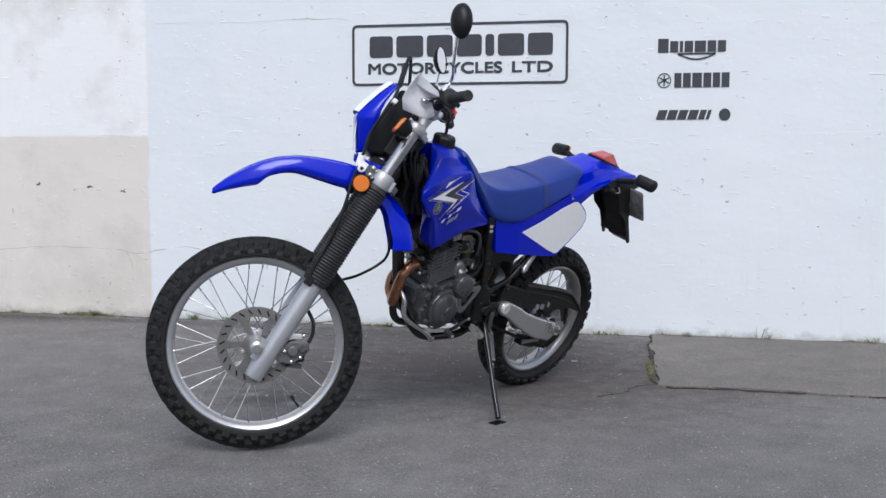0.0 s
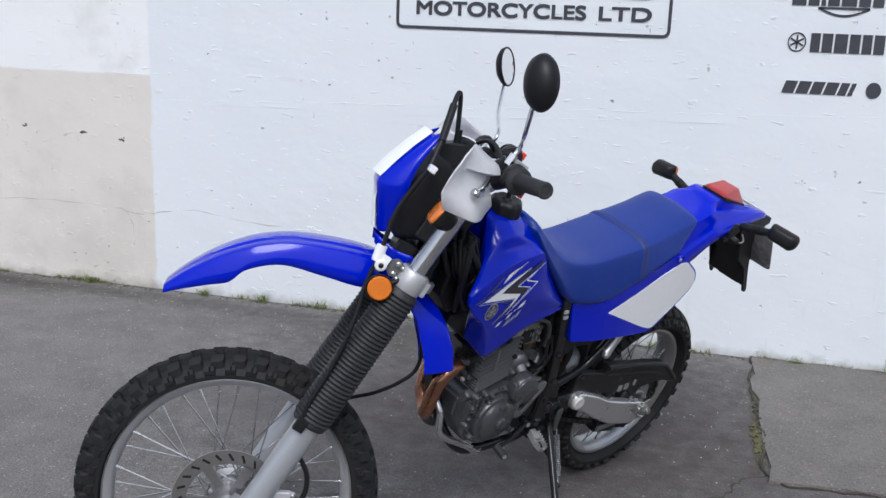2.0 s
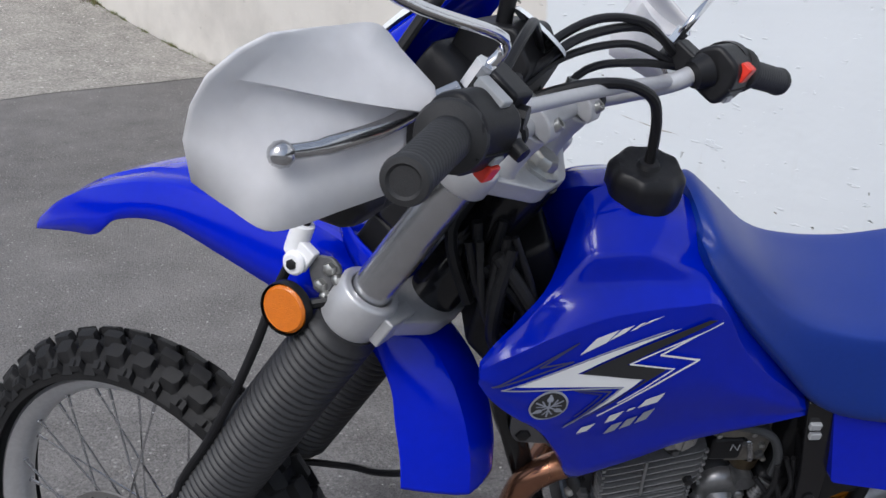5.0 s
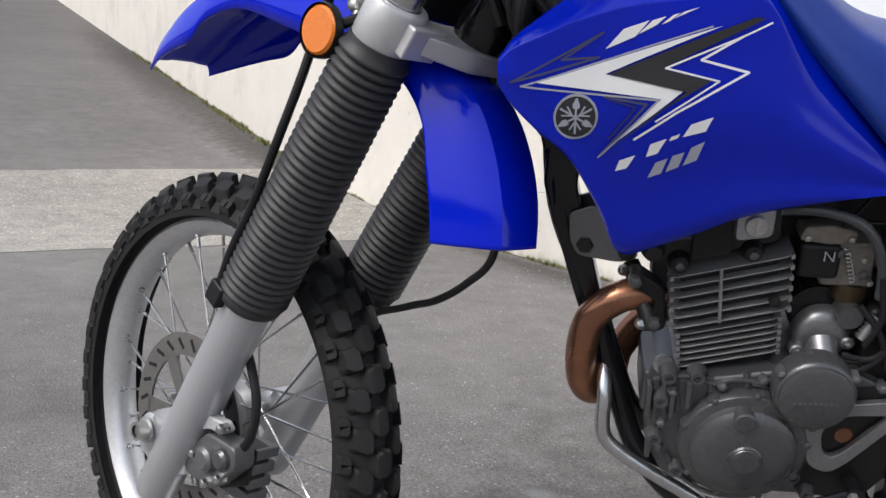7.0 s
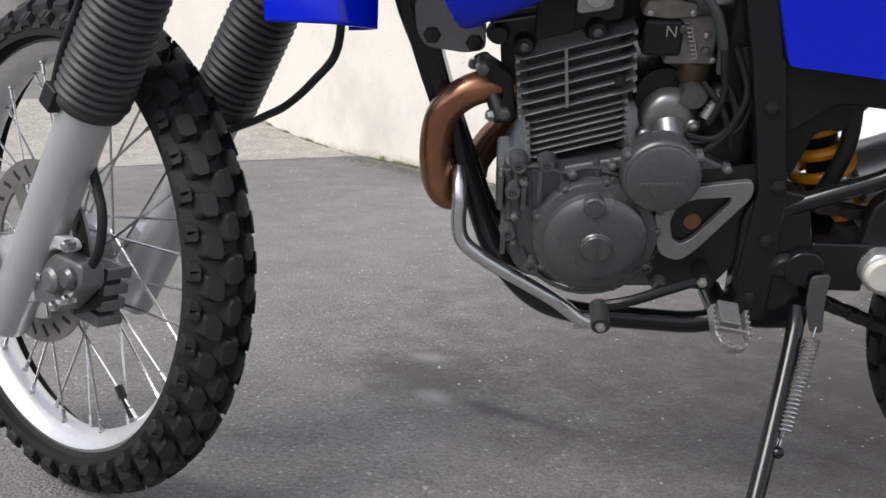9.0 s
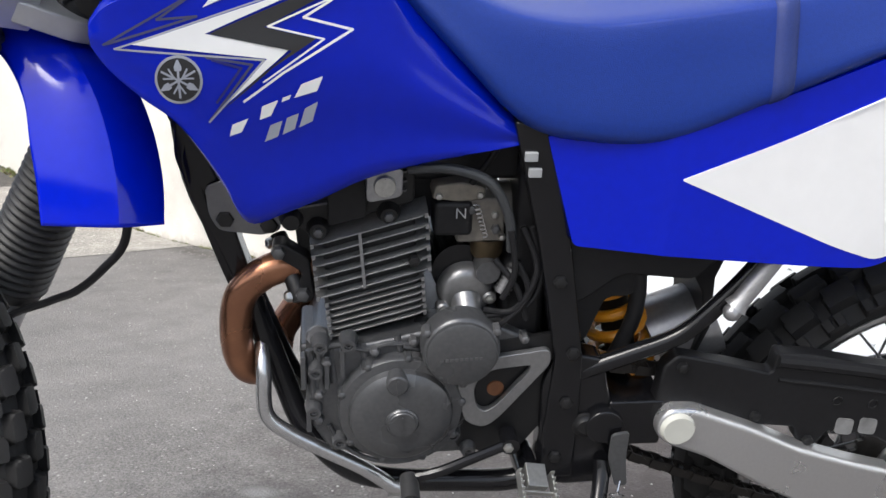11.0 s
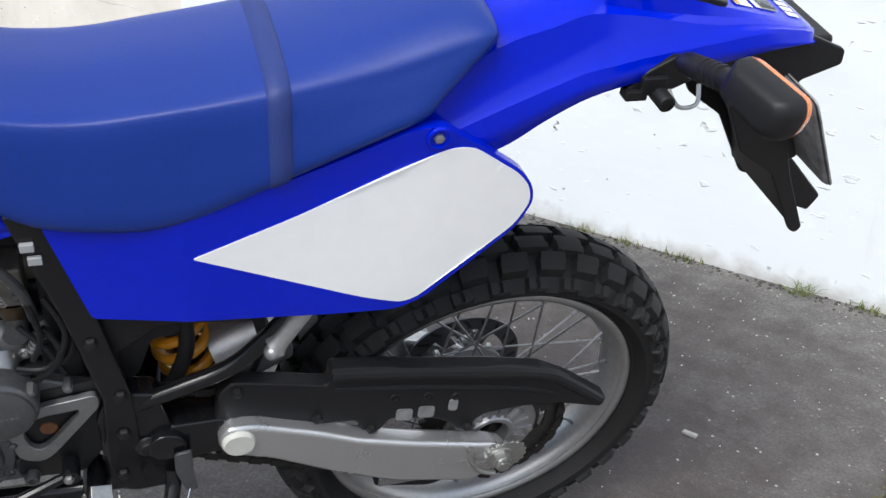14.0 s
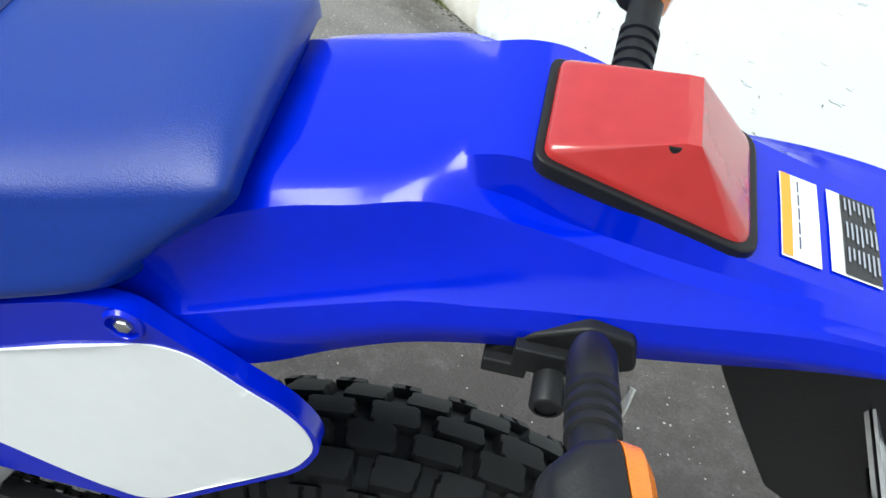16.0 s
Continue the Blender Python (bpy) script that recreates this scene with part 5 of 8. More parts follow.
tt = tree(tail)
box = lambda x0, x1, y0, y1: [(x0, y0 + 0.020, 1.03), (x1, y0 + 0.020, 1.03), (x1, y1 + 0.020, 1.03), (x0, y1 + 0.020, 1.03)]
lay(box(-0.203, -0.227, -0.032, 0.034), DECALWHITE, tail, "warning_label", 0.2, (0, 0, -1), target=tt, label="white warning label with an orange stripe")
lay(box(-0.2035, -0.2095, -0.031, 0.033), ORANGELABEL, tail, "label_stripe", 0.2, (0, 0, -1), 0.0022, target=tt)
for i in range(5):
    y = -0.027 + i * 0.011
    lay(box(-0.2135, -0.2145, y, y + 0.009), DECALGREY, tail, "label_line", 0.2, (0, 0, -1), 0.0022, target=tt)
lay(box(-0.233, -0.264, -0.032, 0.032), DECALWHITE, tail, "info_label", 0.2, (0, 0, -1), target=tt, label="white label with a dark printed block")
lay(box(-0.241, -0.2635, -0.031, 0.031), DECALBLACK, tail, "label_print", 0.2, (0, 0, -1), 0.0022, target=tt)
rnd = random.Random(3)
for i in range(7):
    for a in range(3):
        y = -0.028 + a * 0.0195
        lay(box(-0.2433 - i * 0.003, -0.2445 - i * 0.003, y, y + rnd.uniform(0.008, 0.016)), DECALSILVER, tail, "label_line", 0.2, (0, 0, -1), 0.0030, target=tt)
for i in range(6):
    y = -0.038 + i * 0.0128
    lay(box(-0.278, -0.295, y, y + 0.010), DECALWHITE, tail, "letter_bar", 0.2, (0, 0, -1), target=tt, label="plain white bars of lettering")

# ---- tank graphics ----
kt = tree(tank)


def on_tank(points, mat, name, lift=0.0012, label=""):
    return lay([(x, 0.3, z) for x, z in points], mat, tank, name, 0.2, (0, -1, 0), lift, target=kt, label=label, fine=0.003, cuts=12)


def stroke(points, width, mat, name, lift, label=""):
    """A thin painted line of even width through the points."""
    for a, b in zip(points, points[1:]):
        a, b = Vector(a), Vector(b)
        d = (b - a).normalized()
        n = Vector((-d.y, d.x)) * width / 2
        a, b = a - d * width * 0.4, b + d * width * 0.4
        on_tank([tuple(a - n), tuple(b - n), tuple(b + n), tuple(a + n)], mat, name, lift, label)


white = [(0.9614, 0.9189), (0.7872, 0.9720), (0.8961, 0.9269), (0.8188, 0.9116), (0.8776, 0.8624), (0.8406, 0.9032)]
black = [(0.8930, 0.9270), (0.7581, 0.9799), (0.7480, 0.9785), (0.8421, 0.9319), (0.7938, 0.9205), (0.8490, 0.8863), (0.8901, 0.8491), (0.8169, 0.9100)]
on_tank(white, DECALWHITE, "white_bolt", 0.0018, label="white lightning bolt graphic")
on_tank(black, DECALBLACK, "black_bolt", 0.0028, label="black lightning bolt graphic")
stroke([(0.9766, 0.9149), (0.7976, 0.9708)], 0.0016, DECALSILVER, "bolt_outline", 0.0015)
stroke([(0.9766, 0.9149), (0.8431, 0.9020), (0.8972, 0.8418)], 0.0018, DECALSILVER, "bolt_outline", 0.0015)
stroke([(0.7421, 0.9746), (0.7691, 0.9617), (0.8385, 0.9327), (0.7865, 0.9202), (0.8441, 0.8817)], 0.0018, DECALWHITE, "bolt_edge", 0.0036, "thin white outline")
stroke([(0.7691, 0.9617), (0.8052, 0.9403), (0.7592, 0.9284), (0.8258, 0.8897), (0.8632, 0.8629)], 0.0024, DECALWHITE, "bolt_edge", 0.0036, "thin white outline")
stroke([(0.9866, 0.9183), (0.9000, 0.9655), (0.9381, 0.9403), (0.9030, 0.9424), (0.9866, 0.9183)], 0.0022, DECALGREY, "thin_flash", 0.0012, "thin grey outline flash")
stroke([(0.8953, 0.9055), (0.8545, 0.8979), (0.8959, 0.8440)], 0.0024, DECALGREY, "thin_flash", 0.0012)
stroke([(0.8906, 0.9032), (0.8647, 0.8949), (0.8888, 0.8619)], 0.0024, DECALNAVY, "navy_flash", 0.0012)
for dash in ([(0.8975, 0.9500), (0.8813, 0.9686), (0.8574, 0.9763), (0.8699, 0.9615)], [(0.8674, 0.9634), (0.8544, 0.9764), (0.8417, 0.9802), (0.8510, 0.9718)],
             [(0.8459, 0.9727), (0.8356, 0.9811), (0.8289, 0.9833), (0.8383, 0.9755)], [(0.8341, 0.9782), (0.8248, 0.9846), (0.8099, 0.9888), (0.8280, 0.9809)]):
    on_tank(dash, DECALWHITE, "white_dash", 0.0014)
cx, cz = 0.9220, 0.8850
circ = lambda r, n=32: [(cx + 0.96 * r * math.cos(2 * math.pi * i / n), cz + 1.04 * r * math.sin(2 * math.pi * i / n)) for i in range(n)]
on_tank(circ(0.0226), DECALSILVER, "badge_ring", 0.0010, "round silver and black tank badge")
on_tank(circ(0.0202), DECALBLACK, "badge_disc", 0.0015)
# three spindles with splayed ends meeting in the middle
for i in range(3):
    a = math.pi / 2 + i * 2 * math.pi / 3
    c, d = Vector((cx, cz)), Vector((math.cos(a), math.sin(a)))
    n = Vector((-d.y, d.x))
    stroke([tuple(c - d * 0.017), tuple(c + d * 0.0185)], 0.0021, DECALSILVER, "badge_bar", 0.0020)
    on_tank([tuple(c + d * 0.0185 + n * 0.0010), tuple(c + d * 0.013 + n * 0.0036), tuple(c + d * 0.009 + n * 0.0030), tuple(c + d * 0.009 - n * 0.0030), tuple(c + d * 0.013 - n * 0.0036), tuple(c + d * 0.0185 - n * 0.0010)], DECALSILVER, "badge_bar", 0.0022)
    for k in (-1, 1):
        stroke([tuple(c - d * 0.004), tuple(c - d * 0.0125 + n * k * 0.0052)], 0.0017, DECALSILVER, "badge_bar", 0.0024)
# slanted plain bars where the model name stands
for bar4 in ([(0.8795, 0.8262), (0.8680, 0.8300), (0.8605, 0.8446), (0.8760, 0.8385)], [(0.8500, 0.8425), (0.8390, 0.8465), (0.8313, 0.8627), (0.8470, 0.8565)],
             [(0.8287, 0.8600), (0.8208, 0.8630), (0.8190, 0.8675), (0.8270, 0.8647)], [(0.8163, 0.8640), (0.7940, 0.8700), (0.7880, 0.8849), (0.8090, 0.8775)]):
    on_tank(bar4, DECALWHITE, "name_bar", 0.0014, "plain white bar of lettering")
for bar4 in ([(0.8464, 0.8185), (0.8332, 0.8240), (0.8283, 0.8407), (0.8400, 0.8364)], [(0.8289, 0.8255), (0.8168, 0.8310), (0.8121, 0.8479), (0.8238, 0.8435)], [(0.8125, 0.8325), (0.7993, 0.8385), (0.7934, 0.8591), (0.8063, 0.8525)]):
    on_tank(bar4, DECALSILVER, "number_bar", 0.0014, "plain silver bar of numbering")

# ---- engine ----
g = Geo().prism(rounded([(0.796, 0.550), (0.814, 0.525), (0.816, 0.455), (0.79, 0.408), (0.732, 0.392), (0.600, 0.396), (0.535, 0.425), (0.515, 0.470), (0.528, 0.545), (0.600, 0.580), (0.660, 0.574), (0.740, 0.556)], 0.012), -0.085, 0.085)
g.box((0.802, 0.0, 0.505), (0.04, 0.10, 0.06))
engine = part("engine", g, ENGINE, bike, "grey single-cylinder engine with cooling fins", bevel=0.006)
FIN = Matrix(((0.961, 0, 0.084, 0.7305), (0, 1, 0, 0), (-0.277, 0, 0.996, 0.5705), (0, 0, 0, 1)))
# core in a near-black colour, so the gaps between fins look shaded
g = Geo().box((0.001, 0, 0.062), (0.108, 0.128, 0.128), FIN)
part("cylinder", g, ENGINEDARK, engine, "cylinder core coloured dark for the shade between its fins", bevel=0.004)
for i in range(12):
    low = i < 6
    z = 0.001 + i * 0.0088 if low else 0.058 + (i - 6) * 0.0133
    wx, wy = (0.120, 0.142) if low else (0.137, 0.152)
    ol = rounded([(-wx / 2, -wy / 2), (wx / 2, -wy / 2), (wx / 2, wy / 2), (-wx / 2, wy / 2)], 0.014)
    g = Geo().loops([[(x, y, z) for x, y in ol], [(x, y, z + 0.0018) for x, y in ol]], m=FIN)
    part("cooling_fin", g, FINEDGE, engine, bevel=0.0007)
    # small cast teeth where the fins end
    for e in (-1, 1):
        part("fin_tooth", Geo().box((e * (wx / 2 - 0.003), wy / 2 - 0.001, z + 0.001), (0.004, 0.005, 0.0052), FIN), FINEDGE, engine)
g = Geo().box((0.011, 0.0745, 0.092), (0.0035, 0.006, 0.070), FIN)
part("fin_web", g, FINEDGE, engine)
g = Geo().prism(rounded([(0.812, 0.686), (0.836, 0.708), (0.834, 0.775), (0.690, 0.785), (0.690, 0.722)], 0.006), -0.062, 0.060)
g.box((0.070, 0.0, 0.090), (0.03, 0.07, 0.09), FIN)
head = part("cylinder_head", g, ENGINEDARK, engine, "dark cylinder head", bevel=0.005)
for k in range(4):
    g = Geo().prism([(0.832, 0.716 + k * 0.011), (0.700, 0.738 + k * 0.011), (0.700, 0.741 + k * 0.011), (0.832, 0.719 + k * 0.011)], -0.064, 0.067)
    part("head_fin", g, ENGINE, head, bevel=0.0007)
part("head_block", Geo().prism(rounded([(0.786, 0.700), (0.786, 0.775), (0.744, 0.780), (0.744, 0.710)], 0.004), 0.050, 0.074), BLACK, head, bevel=0.003)
for x, z in ((0.797, 0.693), (0.719, 0.711), (0.826, 0.704)):
    part("head_boss", Geo().lathe([(1e-4, 0.014), (0.009, 0.014), (0.011, 0.010), (0.014, 0.0)], 18, Matrix.Translation((x, 0.058, z))), ENGINEDARK, head)
bolts("head_bolt", [(0.797, 0.072, 0.693), (0.719, 0.072, 0.711)], ENGINE, head, 0.0060, 0.006)
part("exhaust_flange", Geo().prism(rounded([(0.850, 0.668), (0.838, 0.672), (0.808, 0.652), (0.802, 0.600), (0.816, 0.592), (0.824, 0.602), (0.816, 0.634), (0.846, 0.655)], 0.006), 0.030, 0.056), BLACK, head, "black exhaust flange", bevel=0.003)
bolts("flange_bolt", [(0.842, 0.054, 0.661), (0.816, 0.056, 0.608)], ENGINE, head, 0.0085, 0.010)
part("breather_cap", Geo().lathe([(1e-4, 0.030), (0.010, 0.030), (0.014, 0.026), (0.015, -0.020)], 20, Matrix.Translation((0.800, 0.052, 0.533)) @ Matrix.Rotation(radians(62), 4, "X")), CALIPER, engine, "pale grey cast cap")
ol = rounded([(0.706, 0.742), (0.745, 0.735), (0.745, 0.770), (0.706, 0.776)], 0.008)
g = Geo().prism(ol, 0.070, 0.092)
vc = part("valve_cap", g, ALU, head, "pale aluminium inspection cap", bevel=0.0025)
g = Geo().lathe([(1e-4, 0.006), (0.011, 0.006), (0.012, 0.004), (0.012, 0.0)], 20, Matrix.Translation((0.7255, 0.092, 0.756))).box((0.7255, 0.098, 0.756), (0.003, 0.004, 0.02))
part("cap_screw", g, ZINC, vc)
# flywheel cover
t = Matrix.Translation((0.704, 0.005, 0.470))
g = Geo().lathe([(1e-4, 0.121), (0.018, 0.121), (0.0195, 0.119), (0.0195, 0.1165), (0.040, 0.1155), (0.053, 0.112), (0.060, 0.106), (0.062, 0.098), (0.072, 0.096), (0.0745, 0.092), (0.0745, 0.080)], 56, t)
cover = part("flywheel_cover", g, ENGINE, engine, "round grey flywheel cover", bevel=0)
g = Geo().lathe([(1e-4, 0.1225), (0.0155, 0.1225), (0.0165, 0.121)], 28, t).box((0.704, 0.1275, 0.470), (0.0022, 0.003, 0.022))
part("cover_plug", g, ENGINE, cover)
g = Geo().lathe([(1e-4, 0.1195), (0.011, 0.1195), (0.0128, 0.118), (0.0128, 0.10)], 24, Matrix.Translation((0.710, 0.004, 0.521))).box((0.710, 0.1240, 0.521), (0.0025, 0.002, 0.015))
part("oil_filler", g, ENGINE, cover, "dark slotted oil plug")
bolts("cover_bolt", [(0.704 + 0.073 * math.cos(radians(20 + i * 38)), 0.094, 0.470 + 0.073 * math.sin(radians(20 + i * 38))) for i in range(9)], ENGINE, cover, 0.0058, 0.008)
# round gear cover above it
t = Matrix.Translation((0.637, 0.003, 0.558))
g = Geo().lathe([(1e-4, 0.118), (0.037, 0.118), (0.0405, 0.116), (0.0415, 0.112), (0.0430, 0.111), (0.0455, 0.106), (0.0460, 0.082)], 48, t)
gear = part("gear_cover", g, ENGINE, engine, "round grey gear cover")
for i in range(9):
    part("cast_mark", Geo().box((0.660 - i * 0.0056, 0.1215, 0.5525 + i * 0.0003), (0.0034, 0.0012, 0.0034)), CALIPER, gear, "raised plain casting mark")
bolts("gear_cover_bolt", [(0.637 + 0.046 * math.cos(radians(a)), 0.106, 0.560 + 0.046 * math.sin(radians(a))) for a in (30, 150, 265)], CALIPER, gear, 0.006, 0.008)
# starter motor
g = Geo().lathe([(1e-4, 0.046), (0.0325, 0.046), (0.0335, 0.043), (0.0335, -0.06), (1e-4, -0.06)], 32, Matrix.Translation((0.634, 0, 0.630)))
starter = part("starter_motor", g, GLOSSBLACK, engine, "black starter motor with a bare end cap")
g = Geo().lathe([(1e-4, 0.066), (0.020, 0.066), (0.026, 0.064), (0.031, 0.059), (0.034, 0.050), (0.034, 0.040)], 36, Matrix.Translation((0.627, 0, 0.607)))
g.tube([(0.627, 0.058, 0.598), (0.626, 0.078, 0.584), (0.626, 0.092, 0.570)], [0.0195, 0.016, 0.0145], 24)
part("starter_cap", g, NOSE, starter, "brushed aluminium starter nose")
for x, z in ((0.600, 0.602), (0.654, 0.588)):
    g = Geo().lathe([(1e-4, 0.010), (0.006, 0.010), (0.008, 0.008), (0.009, -0.004)], 16, Matrix.Translation((x, 0.058, z)))
    part("starter_lug", g, NOSE, starter)
    part("starter_bolt", bolt(Geo(), (x, 0.067, z), 0.0045, 0.005), ZINC, starter)
# sprocket guard with its three-cornered window
SHIFT = lambda ol: [(x - 0.004, z - 0.006) for x, z in ol]
outer = rounded(SHIFT([(0.643, 0.500), (0.632, 0.532), (0.605, 0.545), (0.533, 0.556), (0.531, 0.536), (0.588, 0.462), (0.606, 0.446), (0.630, 0.455)]), 0.010)
inner = rounded(SHIFT([(0.622, 0.500), (0.615, 0.522), (0.596, 0.530), (0.556, 0.534), (0.556, 0.526), (0.594, 0.478), (0.606, 0.470), (0.616, 0.476)]), 0.008)
g = Geo()


def ring_plate(geo, o, i, y0, y1):
    """A flat ring between two outlines of equal count."""
    n = len(o)
    vs = [(x, y, z) for y in (y0, y1) for ol in (o, i) for x, z in ol]
    fs = []
    for k in range(n):
        j = (k + 1) % n
        fs += [(k, j, n + j, n + k), (2 * n + k, 3 * n + k, 3 * n + j, 2 * n + j), (k, 2 * n + k, 2 * n + j, j), (n + k, n + j, 3 * n + j, 3 * n + k)]
    geo.add(vs, fs)


ring_plate(g, outer, inner, 0.088, 0.098)
part("sprocket_guard", g, NOSE, engine, "grey cast sprocket guard with an open window", bevel=0.0015)
# flat plate whose near-black colour gives the shade inside the guard's window
part("sprocket_recess", Geo().prism(rounded([(0.655, 0.515), (0.640, 0.550), (0.52, 0.565), (0.50, 0.48), (0.56, 0.395), (0.63, 0.40), (0.65, 0.45)], 0.01), 0.080, 0.0865), ENGINEDARK, engine, "dark plate in place of the shaded sprocket recess")
g = Geo().lathe([(1e-4, 0.088), (0.010, 0.088), (0.013, 0.080), (0.018, 0.078), (0.036, 0.074), (0.036, 0.068)], 20, Matrix.Translation((0.590, 0, 0.490)))
part("output_sprocket", g, BROWN, engine, "rusty brown output sprocket")
# cases, ribs and bolts in front of the cover
bolts("case_bolt", [(x, 0.086, z) for x, z in ((0.790, 0.535), (0.735, 0.548), (0.690, 0.560), (0.800, 0.490), (0.800, 0.455), (0.560, 0.560))], CALIPER, engine, 0.0062, 0.009)
for x, z0, z1 in ((0.806, 0.485, 0.548), (0.795, 0.490, 0.552), (0.782, 0.505, 0.550), (0.745, 0.535, 0.556), (0.705, 0.545, 0.566)):
    part("case_rib", Geo().tube([(x, 0.084, z0), (x + 0.004, 0.082, z1)], 0.0045, 8), ENGINE, engine)
g = bolt(Geo(), (0.776, 0.060, 0.412), 0.010, 0.016)
g.tube([(0.776, -0.07, 0.412), (0.776, 0.062, 0.412)], 0.006, 10)
part("mount_bolt", g, ZINC, engine, "plated engine mount bolt")
for x, z, r in ((0.741, 0.528, 0.0085), (0.688, 0.537, 0.0085), (0.797, 0.559, 0.008), (0.765, 0.561, 0.008), (0.666, 0.545, 0.008), (0.803, 0.525, 0.008), (0.806, 0.470, 0.008), (0.776, 0.425, 0.008), (0.640, 0.430, 0.008), (0.620, 0.405, 0.008)):
    b = part("bolt_boss", Geo().lathe([(0.0048, 0.0), (0.0048, 0.007), (r, 0.007), (r + 0.001, 0.004), (r + 0.0035, -0.012)], 20, Matrix.Translation((x, 0.092, z))), ENGINE, engine)
    part("socket_bolt", Geo().lathe([(1e-4, 0.002), (0.0022, 0.002), (0.0024, 0.004), (0.0044, 0.004), (0.0046, 0.0)], 12, Matrix.Translation((x, 0.092, z))), CALIPER, engine)
for x, z0, z1 in ((0.812, 0.440, 0.470), (0.817, 0.500, 0.545), (0.790, 0.500, 0.545), (0.772, 0.515, 0.552)):
    part("case_rib", Geo().prism(rounded([(x - 0.003, z0), (x + 0.003, z0), (x + 0.003, z1), (x - 0.003, z1)], 0.002), 0.080, 0.094), ENGINE, engine, bevel=0.001)
ol = spline([(0.802, 0.552), (0.770, 0.556), (0.745, 0.548), (0.720, 0.556), (0.690, 0.555), (0.668, 0.566)], 5)
part("case_seam", Geo().tube([(x, 0.086, z) for x, z in ol], 0.0030, 8), ENGINE, engine)
ol = [(0.709 + 0.083 * math.cos(radians(a)), 0.088, 0.470 + 0.083 * math.sin(radians(a))) for a in range(95, 345, 8)]
part("case_seam", Geo().tube(ol, 0.0030, 8), ENGINE, engine)
# carburettor and its plumbing
g = Geo().box((0.615, 0.02, 0.700), (0.055, 0.085, 0.055)).lathe([(1e-4, 0.03), (0.020, 0.03), (0.024, 0.02), (0.024, -0.03)], 20, Matrix.Translation((0.610, 0.02, 0.660)) @ Matrix.Rotation(radians(-90), 4, "X"))
g.tube([(0.66, 0.01, 0.70), (0.54, 0.01, 0.70)], 0.026, 18)
carb = part("carburettor", g, material("carb_casting", (0.20, 0.185, 0.165), 0.5, metal=0.4, vary=0.35, grain=120, bump=0.1), bike, "tarnished grey carburettor", bevel=0.004)
g = bolt(bolt(Geo(), (0.626, 0.063, 0.715), 0.006, 0.006), (0.598, 0.063, 0.690), 0.006, 0.006).lathe([(1e-4, 0.05), (0.014, 0.05), (0.014, 0.0)], 14, Matrix.Translation((0.605, 0.025, 0.640)))
part("carburettor_screw", g, ENGINE, carb)
g = Geo().tube(spline([(0.700, 0.080, 0.770), (0.655, 0.085, 0.772), (0.612, 0.088, 0.757), (0.588, 0.086, 0.715), (0.582, 0.082, 0.672)], 6), 0.0058, 10)
part("fuel_hose", g, material("grey_hose", (0.045, 0.048, 0.052), 0.4), carb, "dark grey fuel hose")
g = Geo().tube(spline([(0.575, 0.086, 0.66), (0.56, 0.09, 0.62), (0.585, 0.09, 0.585), (0.60, 0.085, 0.575)], 6), 0.004, 8).tube(spline([(0.56, 0.08, 0.70), (0.545, 0.085, 0.64), (0.565, 0.088, 0.60), (0.62, 0.086, 0.590)], 6), 0.0035, 8)
g.tube(spline([(0.63, 0.06, 0.74), (0.60, 0.07, 0.80), (0.62, 0.06, 0.84)], 5), 0.004, 8)
part("cable", g, BLACK, carb)
g = Geo().tube([(0.575, 0.070, 0.640), (0.590, 0.078, 0.615)], 0.008, 12)
for i in range(6):
    p = Vector((0.575, 0.070, 0.640)).lerp(Vector((0.590, 0.078, 0.615)), i / 6)
    g.tube([p, p + Vector((0.001, 0.0006, -0.0018))], 0.0098, 12)
part("idle_screw", g, CALIPER, carb)
for c, d in (((0.63, 0.0, 0.775), (0.16, 0.09, 0.07)), ((0.56, 0.0, 0.69), (0.03, 0.14, 0.20)), ((0.70, 0.0, 0.80), (0.10, 0.10, 0.05))):
    part("inlet_duct", Geo().box(c, d), BLACK, carb, "black inlet duct under the tank", bevel=0.01)
for a, b in (((0.6440, 0.7075), (0.6440, 0.7190)), ((0.6440, 0.7190), (0.6345, 0.7075)), ((0.6345, 0.7075), (0.6345, 0.7190))):
    part("letter_stroke", Geo().tube([(a[0], 0.0715, a[1]), (b[0], 0.0715, b[1])], 0.0008, 6), GREYSWITCH, carb, "pale letter N stroke")
part("coil_cover", Geo().box((0.647, 0.048, 0.704), (0.044, 0.042, 0.042)), BLACK, carb, "black cover marked N", bevel=0.006)
part("carburettor_top", Geo().prism(rounded([(0.672, 0.728), (0.668, 0.744), (0.640, 0.748), (0.612, 0.742), (0.612, 0.728), (0.640, 0.724)], 0.005), 0.030, 0.066), material("carb_cap_casting", (0.22, 0.20, 0.17), 0.5, metal=0.3, vary=0.3, grain=120, bump=0.1), carb, "tarnished carburettor cap", bevel=0.003)
bolts("carburettor_screw", [(0.664, 0.066, 0.732), (0.618, 0.066, 0.733), (0.600, 0.064, 0.708), (0.590, 0.064, 0.680)], ZINC, carb, 0.0042, 0.004)
part("float_bowl", Geo().lathe([(1e-4, -0.012), (0.015, -0.012), (0.019, -0.006), (0.020, 0.014)], 20, Matrix.Translation((0.604, 0.045, 0.660)) @ Matrix.Rotation(radians(90), 4, "X")), material("brass_bowl", (0.09, 0.065, 0.035), 0.45, metal=0.5, vary=0.3, grain=100), carb, "brassy float bowl")
